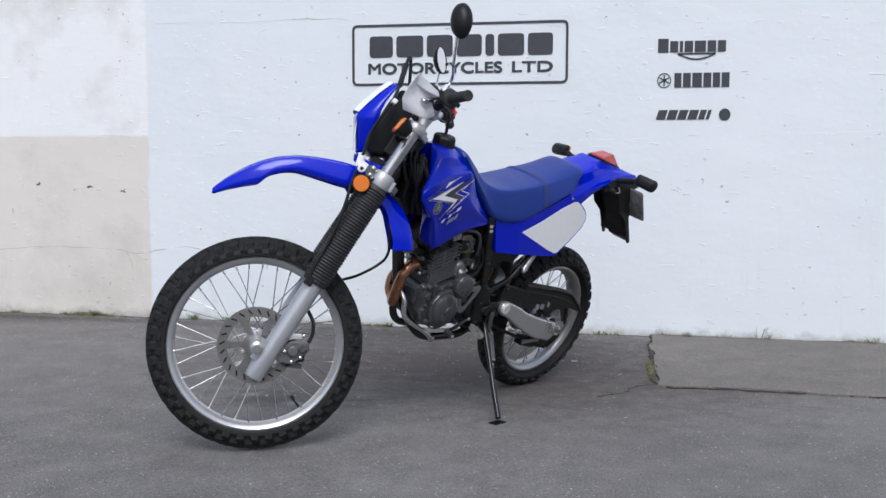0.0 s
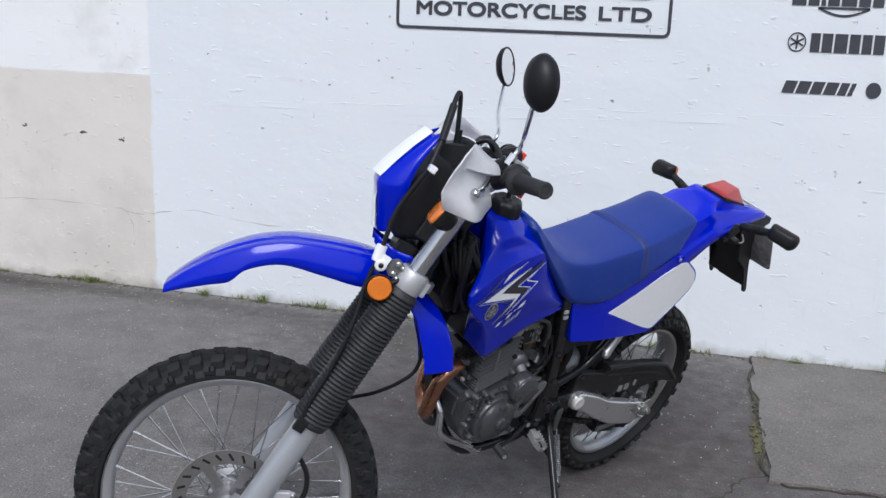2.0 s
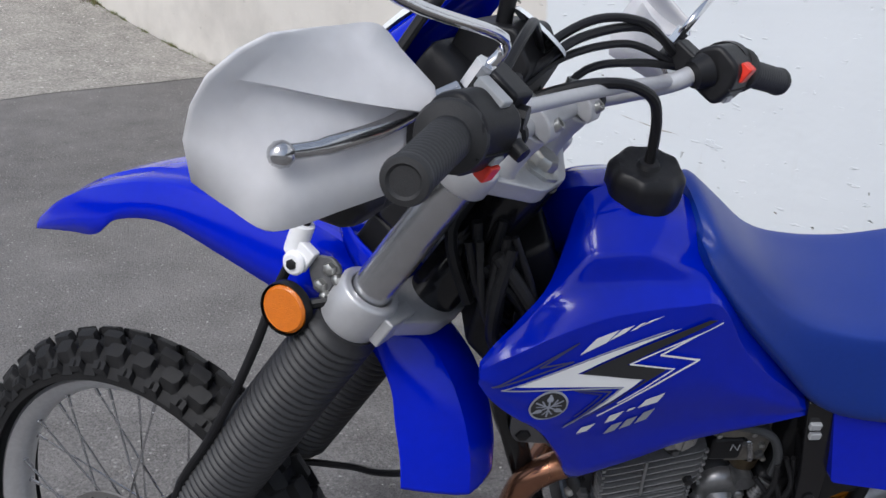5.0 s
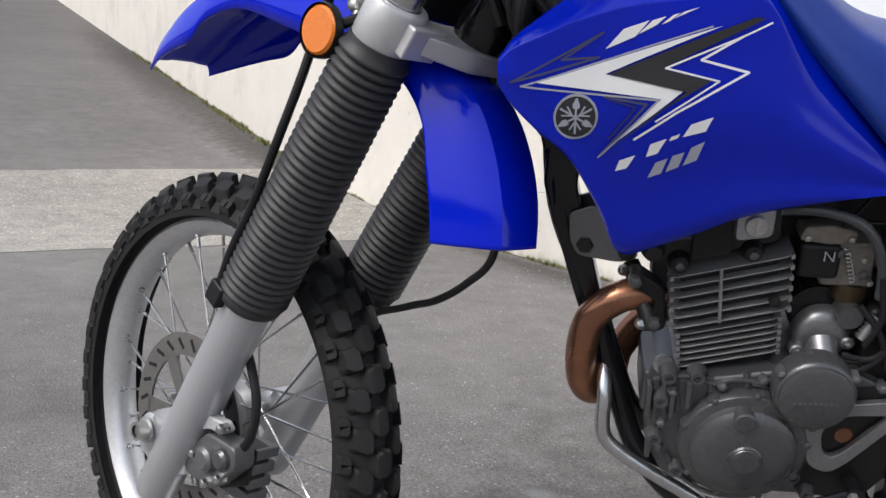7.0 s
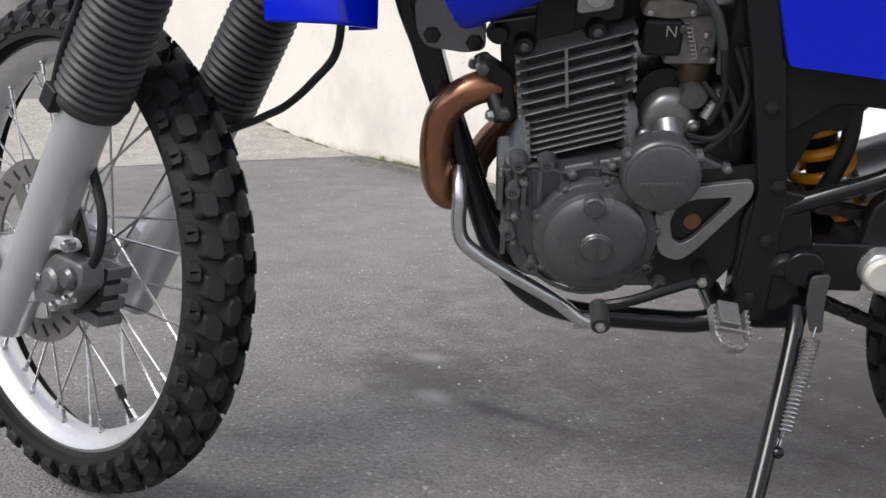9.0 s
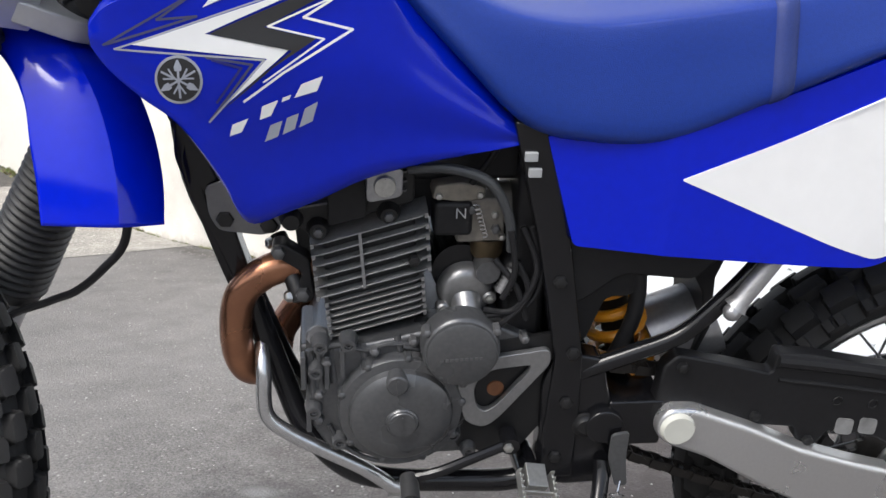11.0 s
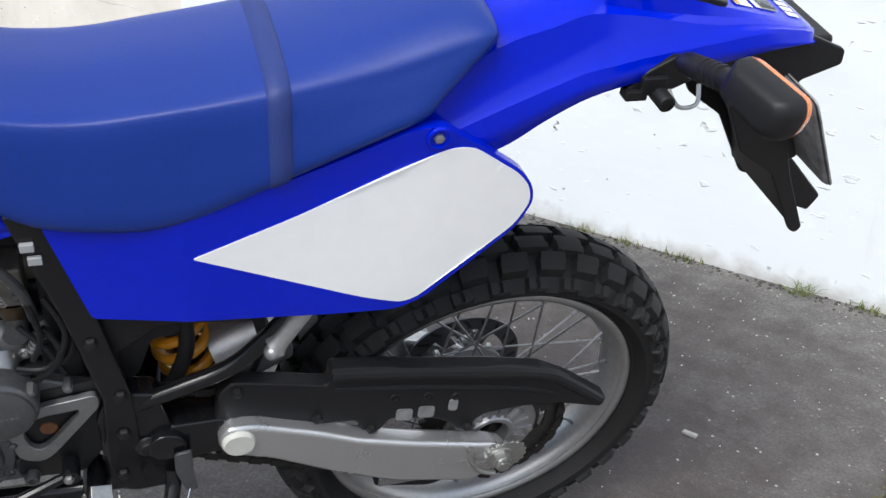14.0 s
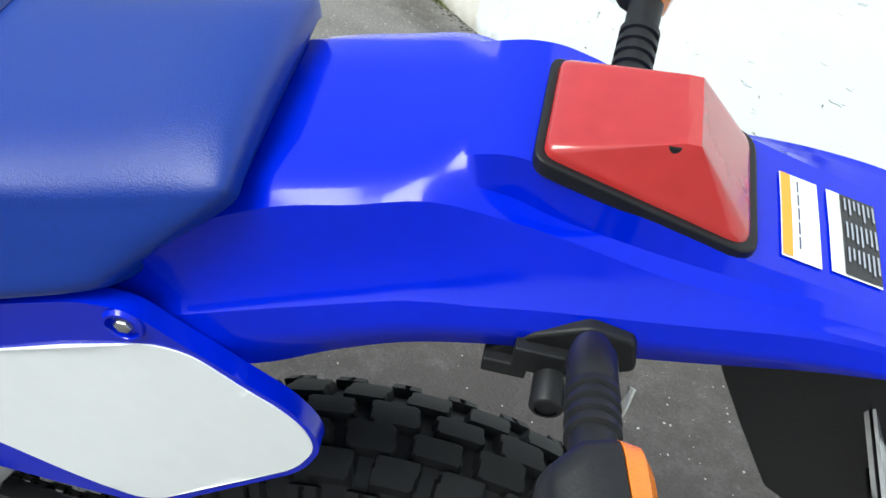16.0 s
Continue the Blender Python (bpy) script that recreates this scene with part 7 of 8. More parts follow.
bolts("guide_screw", [(0.114, 0.129, 0.661)], ENGINEDARK, guide, 0.0062, 0.004)
part("guide_bracket", Geo().prism(rounded([(0.108, 0.676), (0.086, 0.694), (0.070, 0.690), (0.068, 0.655), (0.084, 0.648), (0.100, 0.660)], 0.006), 0.109, 0.114), HANGER, guide, "grey bracket on the fork clamp", bevel=0.001)
bolts("bracket_bolt", [(0.081, 0.114, 0.683), (0.079, 0.114, 0.659)], ZINC, guide, 0.0078, 0.008)
g = Geo().box((0.146, 0.135, 0.896), (0.016, 0.050, 0.016), Matrix.Identity(4))
part("hose_clip", g, WHITE, hose, "white plastic hose clip", bevel=0.003)
g = Geo().box((0.056, 0.136, 0.268), (0.026, 0.016, 0.03))
part("hose_guide", g, BLACK, hose, bevel=0.003)
g = Geo().tube(spline([(-0.02, -0.02, 0.66), (-0.10, -0.04, 0.55), (-0.135, -0.05, 0.48), (-0.122, -0.055, 0.425), (-0.088, -0.07, 0.364), (-0.045, -0.085, 0.312), (0.02, -0.09, 0.22), (0.05, -0.085, 0.06)], 6), 0.005, 10)
part("speedometer_cable", g, BLACK, bike, "black speedometer cable", STEER)

# ---- headlight cowl ----
lev = [  # v, rear u, rear half, front u, front half
    (0.712, 0.124, 0.046, 0.150, 0.032),
    (0.745, 0.134, 0.064, 0.172, 0.048),
    (0.785, 0.148, 0.082, 0.202, 0.060),
    (0.812, 0.156, 0.090, 0.217, 0.064),
    (0.860, 0.164, 0.086, 0.207, 0.062),
    (0.910, 0.161, 0.078, 0.193, 0.057),
    (0.958, 0.154, 0.066, 0.175, 0.050),
]
secs = []
for v, ru, rw, fu, fw in lev:
    half = [(ru, -rw, v + 0.02), (ru * 0.45 + fu * 0.55, -(rw * 0.55 + fw * 0.45) - 0.004, v + 0.006), (fu - 0.006, -fw, v), (fu, -fw * 0.8, v)]
    secs.append(half + [(fu + 0.003, 0, v)] + [(a, -b, c) for a, b, c in reversed(half)])
g = Geo().loops(skin(secs, 4, 2, True), False, False)
cowl = part("headlight_cowl", g, BLUE, bike, "blue headlight cowl with a white top", STEER, angle=40)
so = cowl.modifiers.new("thick", "SOLIDIFY")
so.thickness, so.offset = 0.003, 1
g = Geo()
top = [(v, fu, fw) for v, ru, rw, fu, fw in lev if v > 0.80]
g.loops([[(fu + 0.019 - 0.017 * abs(q) ** 2, fw * 0.99 * q, v + 0.004) for q in (-1, -0.75, -0.5, 0, 0.5, 0.75, 1)] for v, fu, fw in top], False, False)
part("cowl_plate", g, WHITE, cowl, "white number field on the cowl")
g = Geo().loops([[(u, y, v) for y in (-w, -w * 0.5, 0, w * 0.5, w)] for u, v, w in ((0.2125, 0.800, 0.052), (0.198, 0.770, 0.050), (0.174, 0.728, 0.036), (0.162, 0.708, 0.026))], False, False)
part("headlight_lens", g, LENS, cowl, "clear headlight lens")
g = Geo().loops([[(0.148, y, v) for y, v in rounded([(-0.060, 0.735), (0.060, 0.735), (0.082, 0.80), (0.074, 0.93), (-0.074, 0.93), (-0.082, 0.80)], 0.02)], [(0.11, y, v) for y, v in rounded([(-0.066, 0.72), (0.066, 0.72), (0.084, 0.79), (0.076, 0.93), (-0.076, 0.93), (-0.084, 0.79)], 0.02)], [(0.06, y, v) for y, v in rounded([(-0.056, 0.745), (0.056, 0.745), (0.066, 0.79), (0.060, 0.90), (-0.060, 0.90), (-0.066, 0.79)], 0.02)]])
shell = part("headlight_shell", g, BLACK, cowl, "black headlight shell", bevel=0.004)
for c, d in (((0.075, 0.0, 0.70), (0.05, 0.10, 0.06)), ((0.06, 0.07, 0.80), (0.05, 0.03, 0.10)), ((0.06, -0.07, 0.80), (0.05, 0.03, 0.10))):
    part("headlight_bracket", Geo().box(c, d), BLACK, cowl, bevel=0.006)
g = Geo().prism(rounded([(0.055, 0.905), (0.135, 0.900), (0.145, 0.955), (0.095, 0.985), (0.060, 0.965)], 0.008), -0.045, 0.045)
dash = part("speedometer", g, BLACK, bike, "black instrument housing", STEER, bevel=0.004)
g = Geo().lathe([(1e-4, 0.004), (0.034, 0.004), (0.036, 0.0)], 28, Matrix.Translation((0.086, 0.0, 0.982)) @ Matrix.Rotation(radians(115), 4, "X") @ Matrix.Rotation(radians(180), 4, "Y"))
part("dial", g, LENS, dash)
rnd = random.Random(11)
for i in range(9):
    g = Geo()
    y0, y1 = rnd.uniform(-0.06, 0.06), rnd.uniform(-0.05, 0.05)
    g.tube(spline([(0.06 + rnd.uniform(-0.03, 0.03), y0, 0.92), (0.03 + rnd.uniform(-0.02, 0.02), (y0 + y1) / 2, 0.85), (0.02, y1, 0.78), (-0.04, y1 * 0.6, 0.72)], 5), 0.005 + 0.003 * rnd.random(), 8)
    part("wiring_loom", g, BLACK, bike, "black wiring or control cable", STEER)
# lower cowl wings in blue
for sgn in (1, -1):
    g = Geo().loops(skin([[(0.150, sgn * 0.035, 0.705), (0.10, sgn * 0.060, 0.700), (0.055, sgn * 0.080, 0.712)], [(0.140, sgn * 0.032, 0.685), (0.09, sgn * 0.055, 0.672), (0.060, sgn * 0.070, 0.678)]], 3, 3), False, False)
    w = part("cowl_skirt", g, BLUE, cowl)
    so = w.modifiers.new("thick", "SOLIDIFY")
    so.thickness = 0.003

# front indicators
for sgn in (1, -1):
    t = Matrix.Translation((0.084, sgn * 0.212, 0.830)) @ Matrix.Rotation(radians(-8), 4, "Y")
    ring = lambda x, w, h: [(x, y, z) for y, z in rounded([(-w, -h), (w, -h), (w, h), (-w, h)], min(w, h) * 0.75, 5)]
    g = Geo().loops([ring(-0.030, 0.018, 0.012), ring(-0.024, 0.027, 0.019), ring(-0.008, 0.037, 0.027), ring(0.010, 0.039, 0.030)], m=t)
    ind = part("front_indicator", g, BLACK, bike, "black front indicator housing with an amber lens", STEER, bevel=0.002)
    part("indicator_lens", Geo().loops([ring(0.0105, 0.038, 0.029), ring(0.017, 0.036, 0.027), ring(0.021, 0.028, 0.019)], m=t), AMBER, ind, "amber lens", bevel=0.002)
    g = Geo().tube([(0.072, sgn * 0.185, 0.822), (0.070, sgn * 0.150, 0.822), (0.070, sgn * 0.09, 0.818)], [0.016, 0.012, 0.011], 14)
    part("indicator_stem", g, BLACK, ind)

# ---- handlebar ----
BAR = STEER @ Matrix.Translation((-0.001, 0.006, 0.003)) @ Matrix.Rotation(radians(-7.4), 4, "Z") @ Matrix.Translation((0, 0, 0.96)) @ Matrix.Rotation(radians(-3.0), 4, "X") @ Matrix.Translation((0, 0, -0.96))
MID = BAR.inverted() @ STEER
half = [(-0.006, 0.165, 0.980), (-0.016, 0.205, 1.008), (-0.030, 0.245, 1.016), (-0.045, 0.310, 1.012), (-0.056, 0.362, 1.006)]
left = [(-0.004, 0.185, 0.972), (-0.008, 0.225, 0.980), (-0.014, 0.265, 0.986), (-0.036, 0.330, 0.998), (-0.057, 0.388, 1.008)]
centre = [tuple(MID @ Vector(p)) for p in ((0.018, -0.118, 0.934), (0.022, -0.080, 0.931), (0.022, 0.0, 0.931), (0.022, 0.090, 0.931), (0.018, 0.126, 0.934))]
pts = spline([(a, -b, c) for a, b, c in reversed(half)] + centre + left, 6)
g = Geo().tube(pts, 0.0110, 18)
bar = part("handlebar", g, CLAMPSILVER, bike, "silver braced handlebar", BAR)
g = Geo().tube([(-0.004, -0.165, 0.980), (0.002, -0.05, 0.980), (0.002, 0.05, 0.980), (-0.002, 0.185, 0.982)], 0.0068, 14)
part("crossbar", g, CLAMPSILVER, bar, "silver handlebar brace")
for sgn in (1, -1):
    yc = 0.061 if sgn > 0 else -0.055
    g = Geo().lathe([(0.021, 0.862), (0.0225, 0.872), (0.0185, 0.880), (0.0180, 0.905), (0.0200, 0.918), (0.0215, 0.930), (1e-4, 0.930)], 28, Matrix.Translation((0.021, yc, 0)) @ Matrix.Rotation(radians(90), 4, "X"))
    holder = part("bar_holder", g, CLAMPSILVER, bar, "cast bar holder", MID, bevel=0.004)
    g = Geo().prism(rounded([(0.046, 0.9315), (0.046, 0.940), (0.038, 0.951), (0.021, 0.956), (0.004, 0.951), (-0.004, 0.940), (-0.004, 0.9315)], 0.008), yc - 0.0155, yc + 0.0155)
    part("bar_clamp", g, CLAMPSILVER, holder, "cast bar clamp cap", bevel=0.004)
    for u, d in ((0.039, 0.35), (0.003, -0.35)):
        part("clamp_bolt", Geo().lathe([(1e-4, 0.003), (0.0030, 0.003), (0.0034, 0.008), (0.0058, 0.008), (0.0062, 0.006), (0.0062, -0.004)], 16, Matrix.Translation((u, yc, 0.946)) @ Matrix.Rotation(radians(90), 4, "X") @ Matrix.Rotation(-d, 4, "Z")), ZINC, holder)
    g = Geo().tube([(0.0195, yc + sgn * 0.046, 0.933), (0.0185, yc + sgn * 0.056, 0.934)], 0.0135, 14)
    part("cable_band", g, BLACK, bar, "black rubber cable band", MID)
    out = Vector((0, 0.020, 0)) if sgn > 0 else Vector((0, 0, 0))
    e0, e1 = (Vector((-0.020, 0.266, 0.990)), Vector((-0.059, 0.367, 1.009))) if sgn > 0 else (Vector((-0.034, -0.246, 1.0160)), Vector((-0.056, -0.366, 1.0055)))
    e0, e1 = e0 + out, e1 + out * 1.5
    fl, fat = (0.029, 0.0012) if sgn > 0 else (0.026, 0.0)
    n, prof = 16, []
    L = (e1 - e0).length
    prof = [(0.0110, -0.002), (fl - 0.001, -0.002), (fl, 0.002), (fl - 0.0015, 0.006), (0.0165 + fat, 0.011)]
    for i in range(14):
        z = 0.014 + i * (L - 0.022) / 14
        k = fat * (1 - i / 14)
        prof += [(0.0157 + k, z), (0.0162 + k, z + 0.002), (0.0162 + k, z + 0.005), (0.0157 + k, z + 0.0065)]
    prof += [(0.0168, L - 0.006), (0.0174, L), (0.0160, L + 0.004), (0.012, L + 0.005), (0.010, L + 0.003), (1e-4, L + 0.003)]
    g = Geo().lathe(prof, 28, along(e0, e1))
    part("grip", g, GRIP, bar, "black rubber grip")
    # switch housing
    s0 = (Vector((-0.013, 0.236, 0.991)) if sgn > 0 else Vector((-0.023, -0.212, 1.010))) + out
    g = Geo().loops([[(s0.x + a * 1.0, s0.y + sgn * y, s0.z + b) for a, b in rounded([(-0.030, -0.026), (0.022, -0.026), (0.026, 0.010), (0.010, 0.030), (-0.024, 0.026), (-0.034, 0.0)], 0.010)] for y in (-0.026, 0.030)])
    sw = part("switch_housing", g, BLACK, bar, "black switch housing", bevel=0.006)
    part("housing_clamp", Geo().tube([s0 - Vector((-0.004, sgn * 0.022, 0.004)), s0 - Vector((-0.018, sgn * 0.060, 0.034)) if sgn > 0 else s0 + Vector((0.008, 0.036, -0.012))], [0.021, 0.0155], 18), BLACK, sw)
    part("housing_seam", Geo().box((s0.x - 0.032, s0.y + sgn * 0.002, s0.z), (0.004, 0.054, 0.0016)), RUBBER, sw)
    if sgn > 0:
        part("switch", Geo().box((s0.x - 0.031, s0.y - 0.008, s0.z - 0.021), (0.012, 0.016, 0.015)), REDSWITCH, sw, "red switch", bevel=0.002)
        part("switch", Geo().box((s0.x + 0.002, s0.y - 0.008, s0.z + 0.028), (0.030, 0.014, 0.010)), GREYSWITCH, sw, "grey switch", bevel=0.002)
        part("switch", Geo().box((s0.x - 0.031, s0.y - 0.006, s0.z - 0.008), (0.008, 0.014, 0.009)), GREYSWITCH, sw, "grey switch", bevel=0.002)
        g = Geo().lathe([(1e-4, 0.012), (0.007, 0.012), (0.008, 0.0)], 14, Matrix.Translation(s0 + Vector((-0.030, -0.024, 0.002))) @ Matrix.Rotation(radians(90), 4, "Z"))
        part("horn_button", g, BLACK, sw)
    else:
        part("switch", Geo().box((s0.x - 0.026, s0.y + 0.002, s0.z + 0.019), (0.014, 0.018, 0.020)), REDSWITCH, sw, "red switch", bevel=0.002)
        part("switch", Geo().box((s0.x - 0.031, s0.y + 0.006, s0.z - 0.014), (0.008, 0.020, 0.009)), GREYSWITCH, sw, "grey switch", bevel=0.002)
        part("throttle_housing", Geo().tube([s0 - Vector((0, 0.020, 0)), s0 - Vector((0, 0.036, 0))], 0.030, 20), BLACK, sw)
    # lever and perch
    g = Geo().box((0.006, sgn * 0.196, 1.000), (0.040, 0.030, 0.028)).tube([(0.020, sgn * 0.192, 0.996), (0.030, sgn * 0.206, 0.983)], 0.011, 12)
    perch = part("lever_perch", g, BLACK, bar, "black lever perch", bevel=0.004)
    g = Geo().tube(spline([(0.026, sgn * 0.200, 0.985), (0.030, sgn * 0.228, 0.968), (0.029, sgn * 0.265, 0.952), (0.033, sgn * 0.318, 0.938), (0.040, sgn * 0.345, 0.930)], 5), [0.008] * 6 + [0.0072] * 10 + [0.006] * 5, 12, flat=0.7)
    g.ball((0.042, sgn * 0.352, 0.927), 0.0105, 14)
    part("lever", g, STEEL, perch, "bare metal ball-end lever", Matrix.Translation(out))
    g = Geo().tube(spline([(0.02, sgn * 0.18, 1.00), (0.05, sgn * 0.12, 1.02), (0.075, sgn * 0.05, 1.00), (0.07, -sgn * 0.02, 0.94), (0.03, -sgn * 0.03, 0.84)], 6), 0.0048, 10)
    g.tube(spline([(0.00, sgn * 0.21, 0.99), (0.03, sgn * 0.13, 0.98), (0.05, sgn * 0.06, 0.95), (0.03, sgn * 0.03, 0.86)], 6), 0.0045, 10)
    part("control_cable", g, BLACK, bar, "black control cable")
    # mirror
    m0 = Vector((0.012, 0.238, 1.016)) if sgn > 0 else Vector((0.034, -0.208, 1.006))
    m1 = BAR.inverted() @ STEER @ (Vector((0.136, 0.500, 1.139)) if sgn > 0 else Vector((0.061, -0.388, 1.220)))
    m1 = m1 + (Vector((-0.0005, 0, -0.001)) if sgn > 0 else Vector((-0.008, 0.001, -0.002)))
    end = m1 + (Vector((-0.008, 0.004, -0.034)) if sgn > 0 else Vector((-0.018, -0.006, -0.036)))
    k = m0.lerp(end, 0.5) + (Vector((-0.006, -0.004, 0.004)) if sgn > 0 else Vector((0, 0, 0.002)))
    g = Geo().tube(spline([m0, m0 + Vector((0.0, 0, 0.035)), k, end], 6), 0.0048, 12)
    g.tube([m0 - Vector((0, 0, 0.012)), m0 + Vector((0, 0, 0.012))], 0.009, 6)
    mir = part("mirror", g, CHROME, bar, "round black mirror on a chrome stem")
    t = Matrix.Translation(m1) @ Matrix.Rotation(radians(23 if sgn > 0 else 31), 4, "Y") @ Matrix.Rotation(radians(55 if sgn > 0 else -35), 4, "Z") @ Matrix.Rotation(radians(4), 4, "Y") @ Matrix.Rotation(radians(9 * sgn), 4, "X") @ Matrix.Diagonal((0.92, 0.75, 1.12, 1)) @ Matrix.Rotation(radians(-90), 4, "Z")
    g = Geo().lathe([(1e-4, 0.030), (0.016, 0.029), (0.032, 0.023), (0.043, 0.012), (0.0465, 0.0), (0.0455, -0.004), (0.043, -0.004)], 32, t)
    part("mirror_shell", g, BLACK, mir, "black plastic mirror shell", angle=60)
    g = Geo().lathe([(0.0435, -0.002), (0.040, -0.0032), (1e-4, -0.0036)], 32, t)
    part("mirror_glass", g, MIRROR, mir, "mirror glass")
    # hand guard: a shallow dish with a fold that sharpens towards its mount
    dish = [[(0.128, 0.385, 0.850), (0.148, 0.391, 0.876), (0.152, 0.398, 0.905), (0.152, 0.398, 0.930), (0.151, 0.398, 0.936), (0.149, 0.384, 0.957), (0.144, 0.365, 0.973)],
            [(0.093, 0.385, 0.857), (0.116, 0.377, 0.885), (0.127, 0.370, 0.914), (0.131, 0.361, 0.937), (0.127, 0.362, 0.942), (0.132, 0.338, 0.965), (0.134, 0.313, 0.983)],
            [(0.056, 0.379, 0.867), (0.082, 0.358, 0.893), (0.097, 0.338, 0.921), (0.104, 0.318, 0.942), (0.094, 0.320, 0.950), (0.108, 0.294, 0.971), (0.123, 0.267, 0.989)],
            [(0.040, 0.325, 0.887), (0.059, 0.310, 0.909), (0.074, 0.300, 0.930), (0.083, 0.286, 0.948), (0.066, 0.288, 0.960), (0.081, 0.274, 0.973), (0.094, 0.262, 0.985)],
            [(0.027, 0.272, 0.907), (0.038, 0.270, 0.920), (0.054, 0.264, 0.936), (0.066, 0.260, 0.951), (0.046, 0.262, 0.968), (0.052, 0.260, 0.975), (0.060, 0.258, 0.981)]]
    up = Vector((0, 0, 0)) if sgn > 0 else Vector((-0.040, 0, 0.050))
    g = Geo().loops(skin([[tuple(Vector((a, sgn * b, c)) + up) for a, b, c in r] for r in dish], 6, 1, False), False, False)
    hg = part("hand_guard", g, GUARDWHITE, bike, "white plastic hand guard", STEER, angle=48)
    so = hg.modifiers.new("thick", "SOLIDIFY")
    so.thickness, so.offset = 0.0032, 0
    g = Geo().tube([Vector((0.045, sgn * 0.208, 0.970)) + up, (0.0, sgn * 0.200, 0.99)], 0.010, 10)
    part("guard_mount", g, BLACK, hg)

# looms sweeping from the controls to the steering head
for k, path in enumerate(([(0.02, -0.19, 1.00), (0.05, -0.13, 1.012), (0.065, -0.04, 0.990), (0.060, 0.03, 0.955), (0.075, 0.06, 0.90)], [(0.015, -0.18, 0.99), (0.045, -0.11, 0.995), (0.060, -0.02, 0.970), (0.055, 0.045, 0.930), (0.070, 0.05, 0.87)])):
    part("loom", Geo().tube(spline(path, 6), 0.0050 - 0.0008 * k, 10), BLACK, bar, "black cable loom")

# ---- painted signs on the wall ----
YS = WALL_Y - 0.004


def painted(name, outline, parent, y=YS):
    """A thin flat coat of paint, its outline in x, z."""
    g = Geo().prism(outline, y + 0.003, y)
    return part(name, g, SIGNPAINT, parent)


def border(name, x0, x1, z0, z1, r, w, parent=None):
    o = rounded([(x0, z0), (x1, z0), (x1, z1), (x0, z1)], r, 6)
    i = rounded([(x0 + w, z0 + w), (x1 - w, z0 + w), (x1 - w, z1 - w), (x0 + w, z1 - w)], r - w, 6)
    g = Geo()
    ring_plate(g, o, i, YS, YS + 0.003)
    return part(name, g, SIGNPAINT, parent)


def words(text, x0, x1, z0, z1, parent, name="lettering", bold=0.008):
    c = bpy.data.curves.new(name, "FONT")
    c.body, c.offset = text, 0
    ob = bpy.data.objects.new(name, c)
    me = bpy.data.meshes.new_from_object(ob)
    bpy.data.objects.remove(ob)
    co = np.array([v.co for v in me.vertices])
    lo, hi = co.min(0), co.max(0)
    for v in me.vertices:
        v.co = (x0 + (v.co.x - lo[0]) / (hi[0] - lo[0]) * (x1 - x0), YS, z0 + (v.co.y - lo[1]) / (hi[1] - lo[1]) * (z1 - z0))
    me.materials.clear()
    me.materials.append(SIGNPAINT)
    bm = bmesh.new()
    bm.from_mesh(me)
    ext = bmesh.ops.extrude_face_region(bm, geom=bm.faces[:])
    for v in ext["geom"]:
        if isinstance(v, bmesh.types.BMVert):
            v.co.y += 0.003
    # thicken the strokes a little
    bmesh.ops.recalc_face_normals(bm, faces=bm.faces)
    for v in bm.verts:
        n = Vector((v.normal.x, 0, v.normal.z))
        if n.length > 0.2:
            v.co += n.normalized() * bold
    bm.to_mesh(me)
    bm.free()
    ob = new(name, me)
    ob.parent = parent
    return ob


sign = tagged(border("shop_sign", -0.937, 0.309, 1.402, 1.750, 0.035, 0.014), "dark painted shop sign in a rounded border", "sign")
bars = [(0.140, 0.02), (0.150, 0.012), (0.148, 0.0), (0.148, 0.012), (0.048, 0.012), (0.148, 0.015), (0.136, 0.0)]
x = -0.832
widths = [0.138, 0.158, 0.150, 0.146, 0.050, 0.148, 0.140]
gap = (1.056 - sum(widths)) / 6
for w in widths:
    painted("sign_bar", rounded([(x, 1.562), (x + w, 1.562), (x + w, 1.683), (x, 1.683)], 0.022), sign)
    x += w + gap
words("MOTORCYCLES", -0.838, -0.062, 1.468, 1.527, sign, bold=0.0035)
words("LTD", -0.002, 0.222, 1.4695, 1.5255, sign, bold=0.0035)

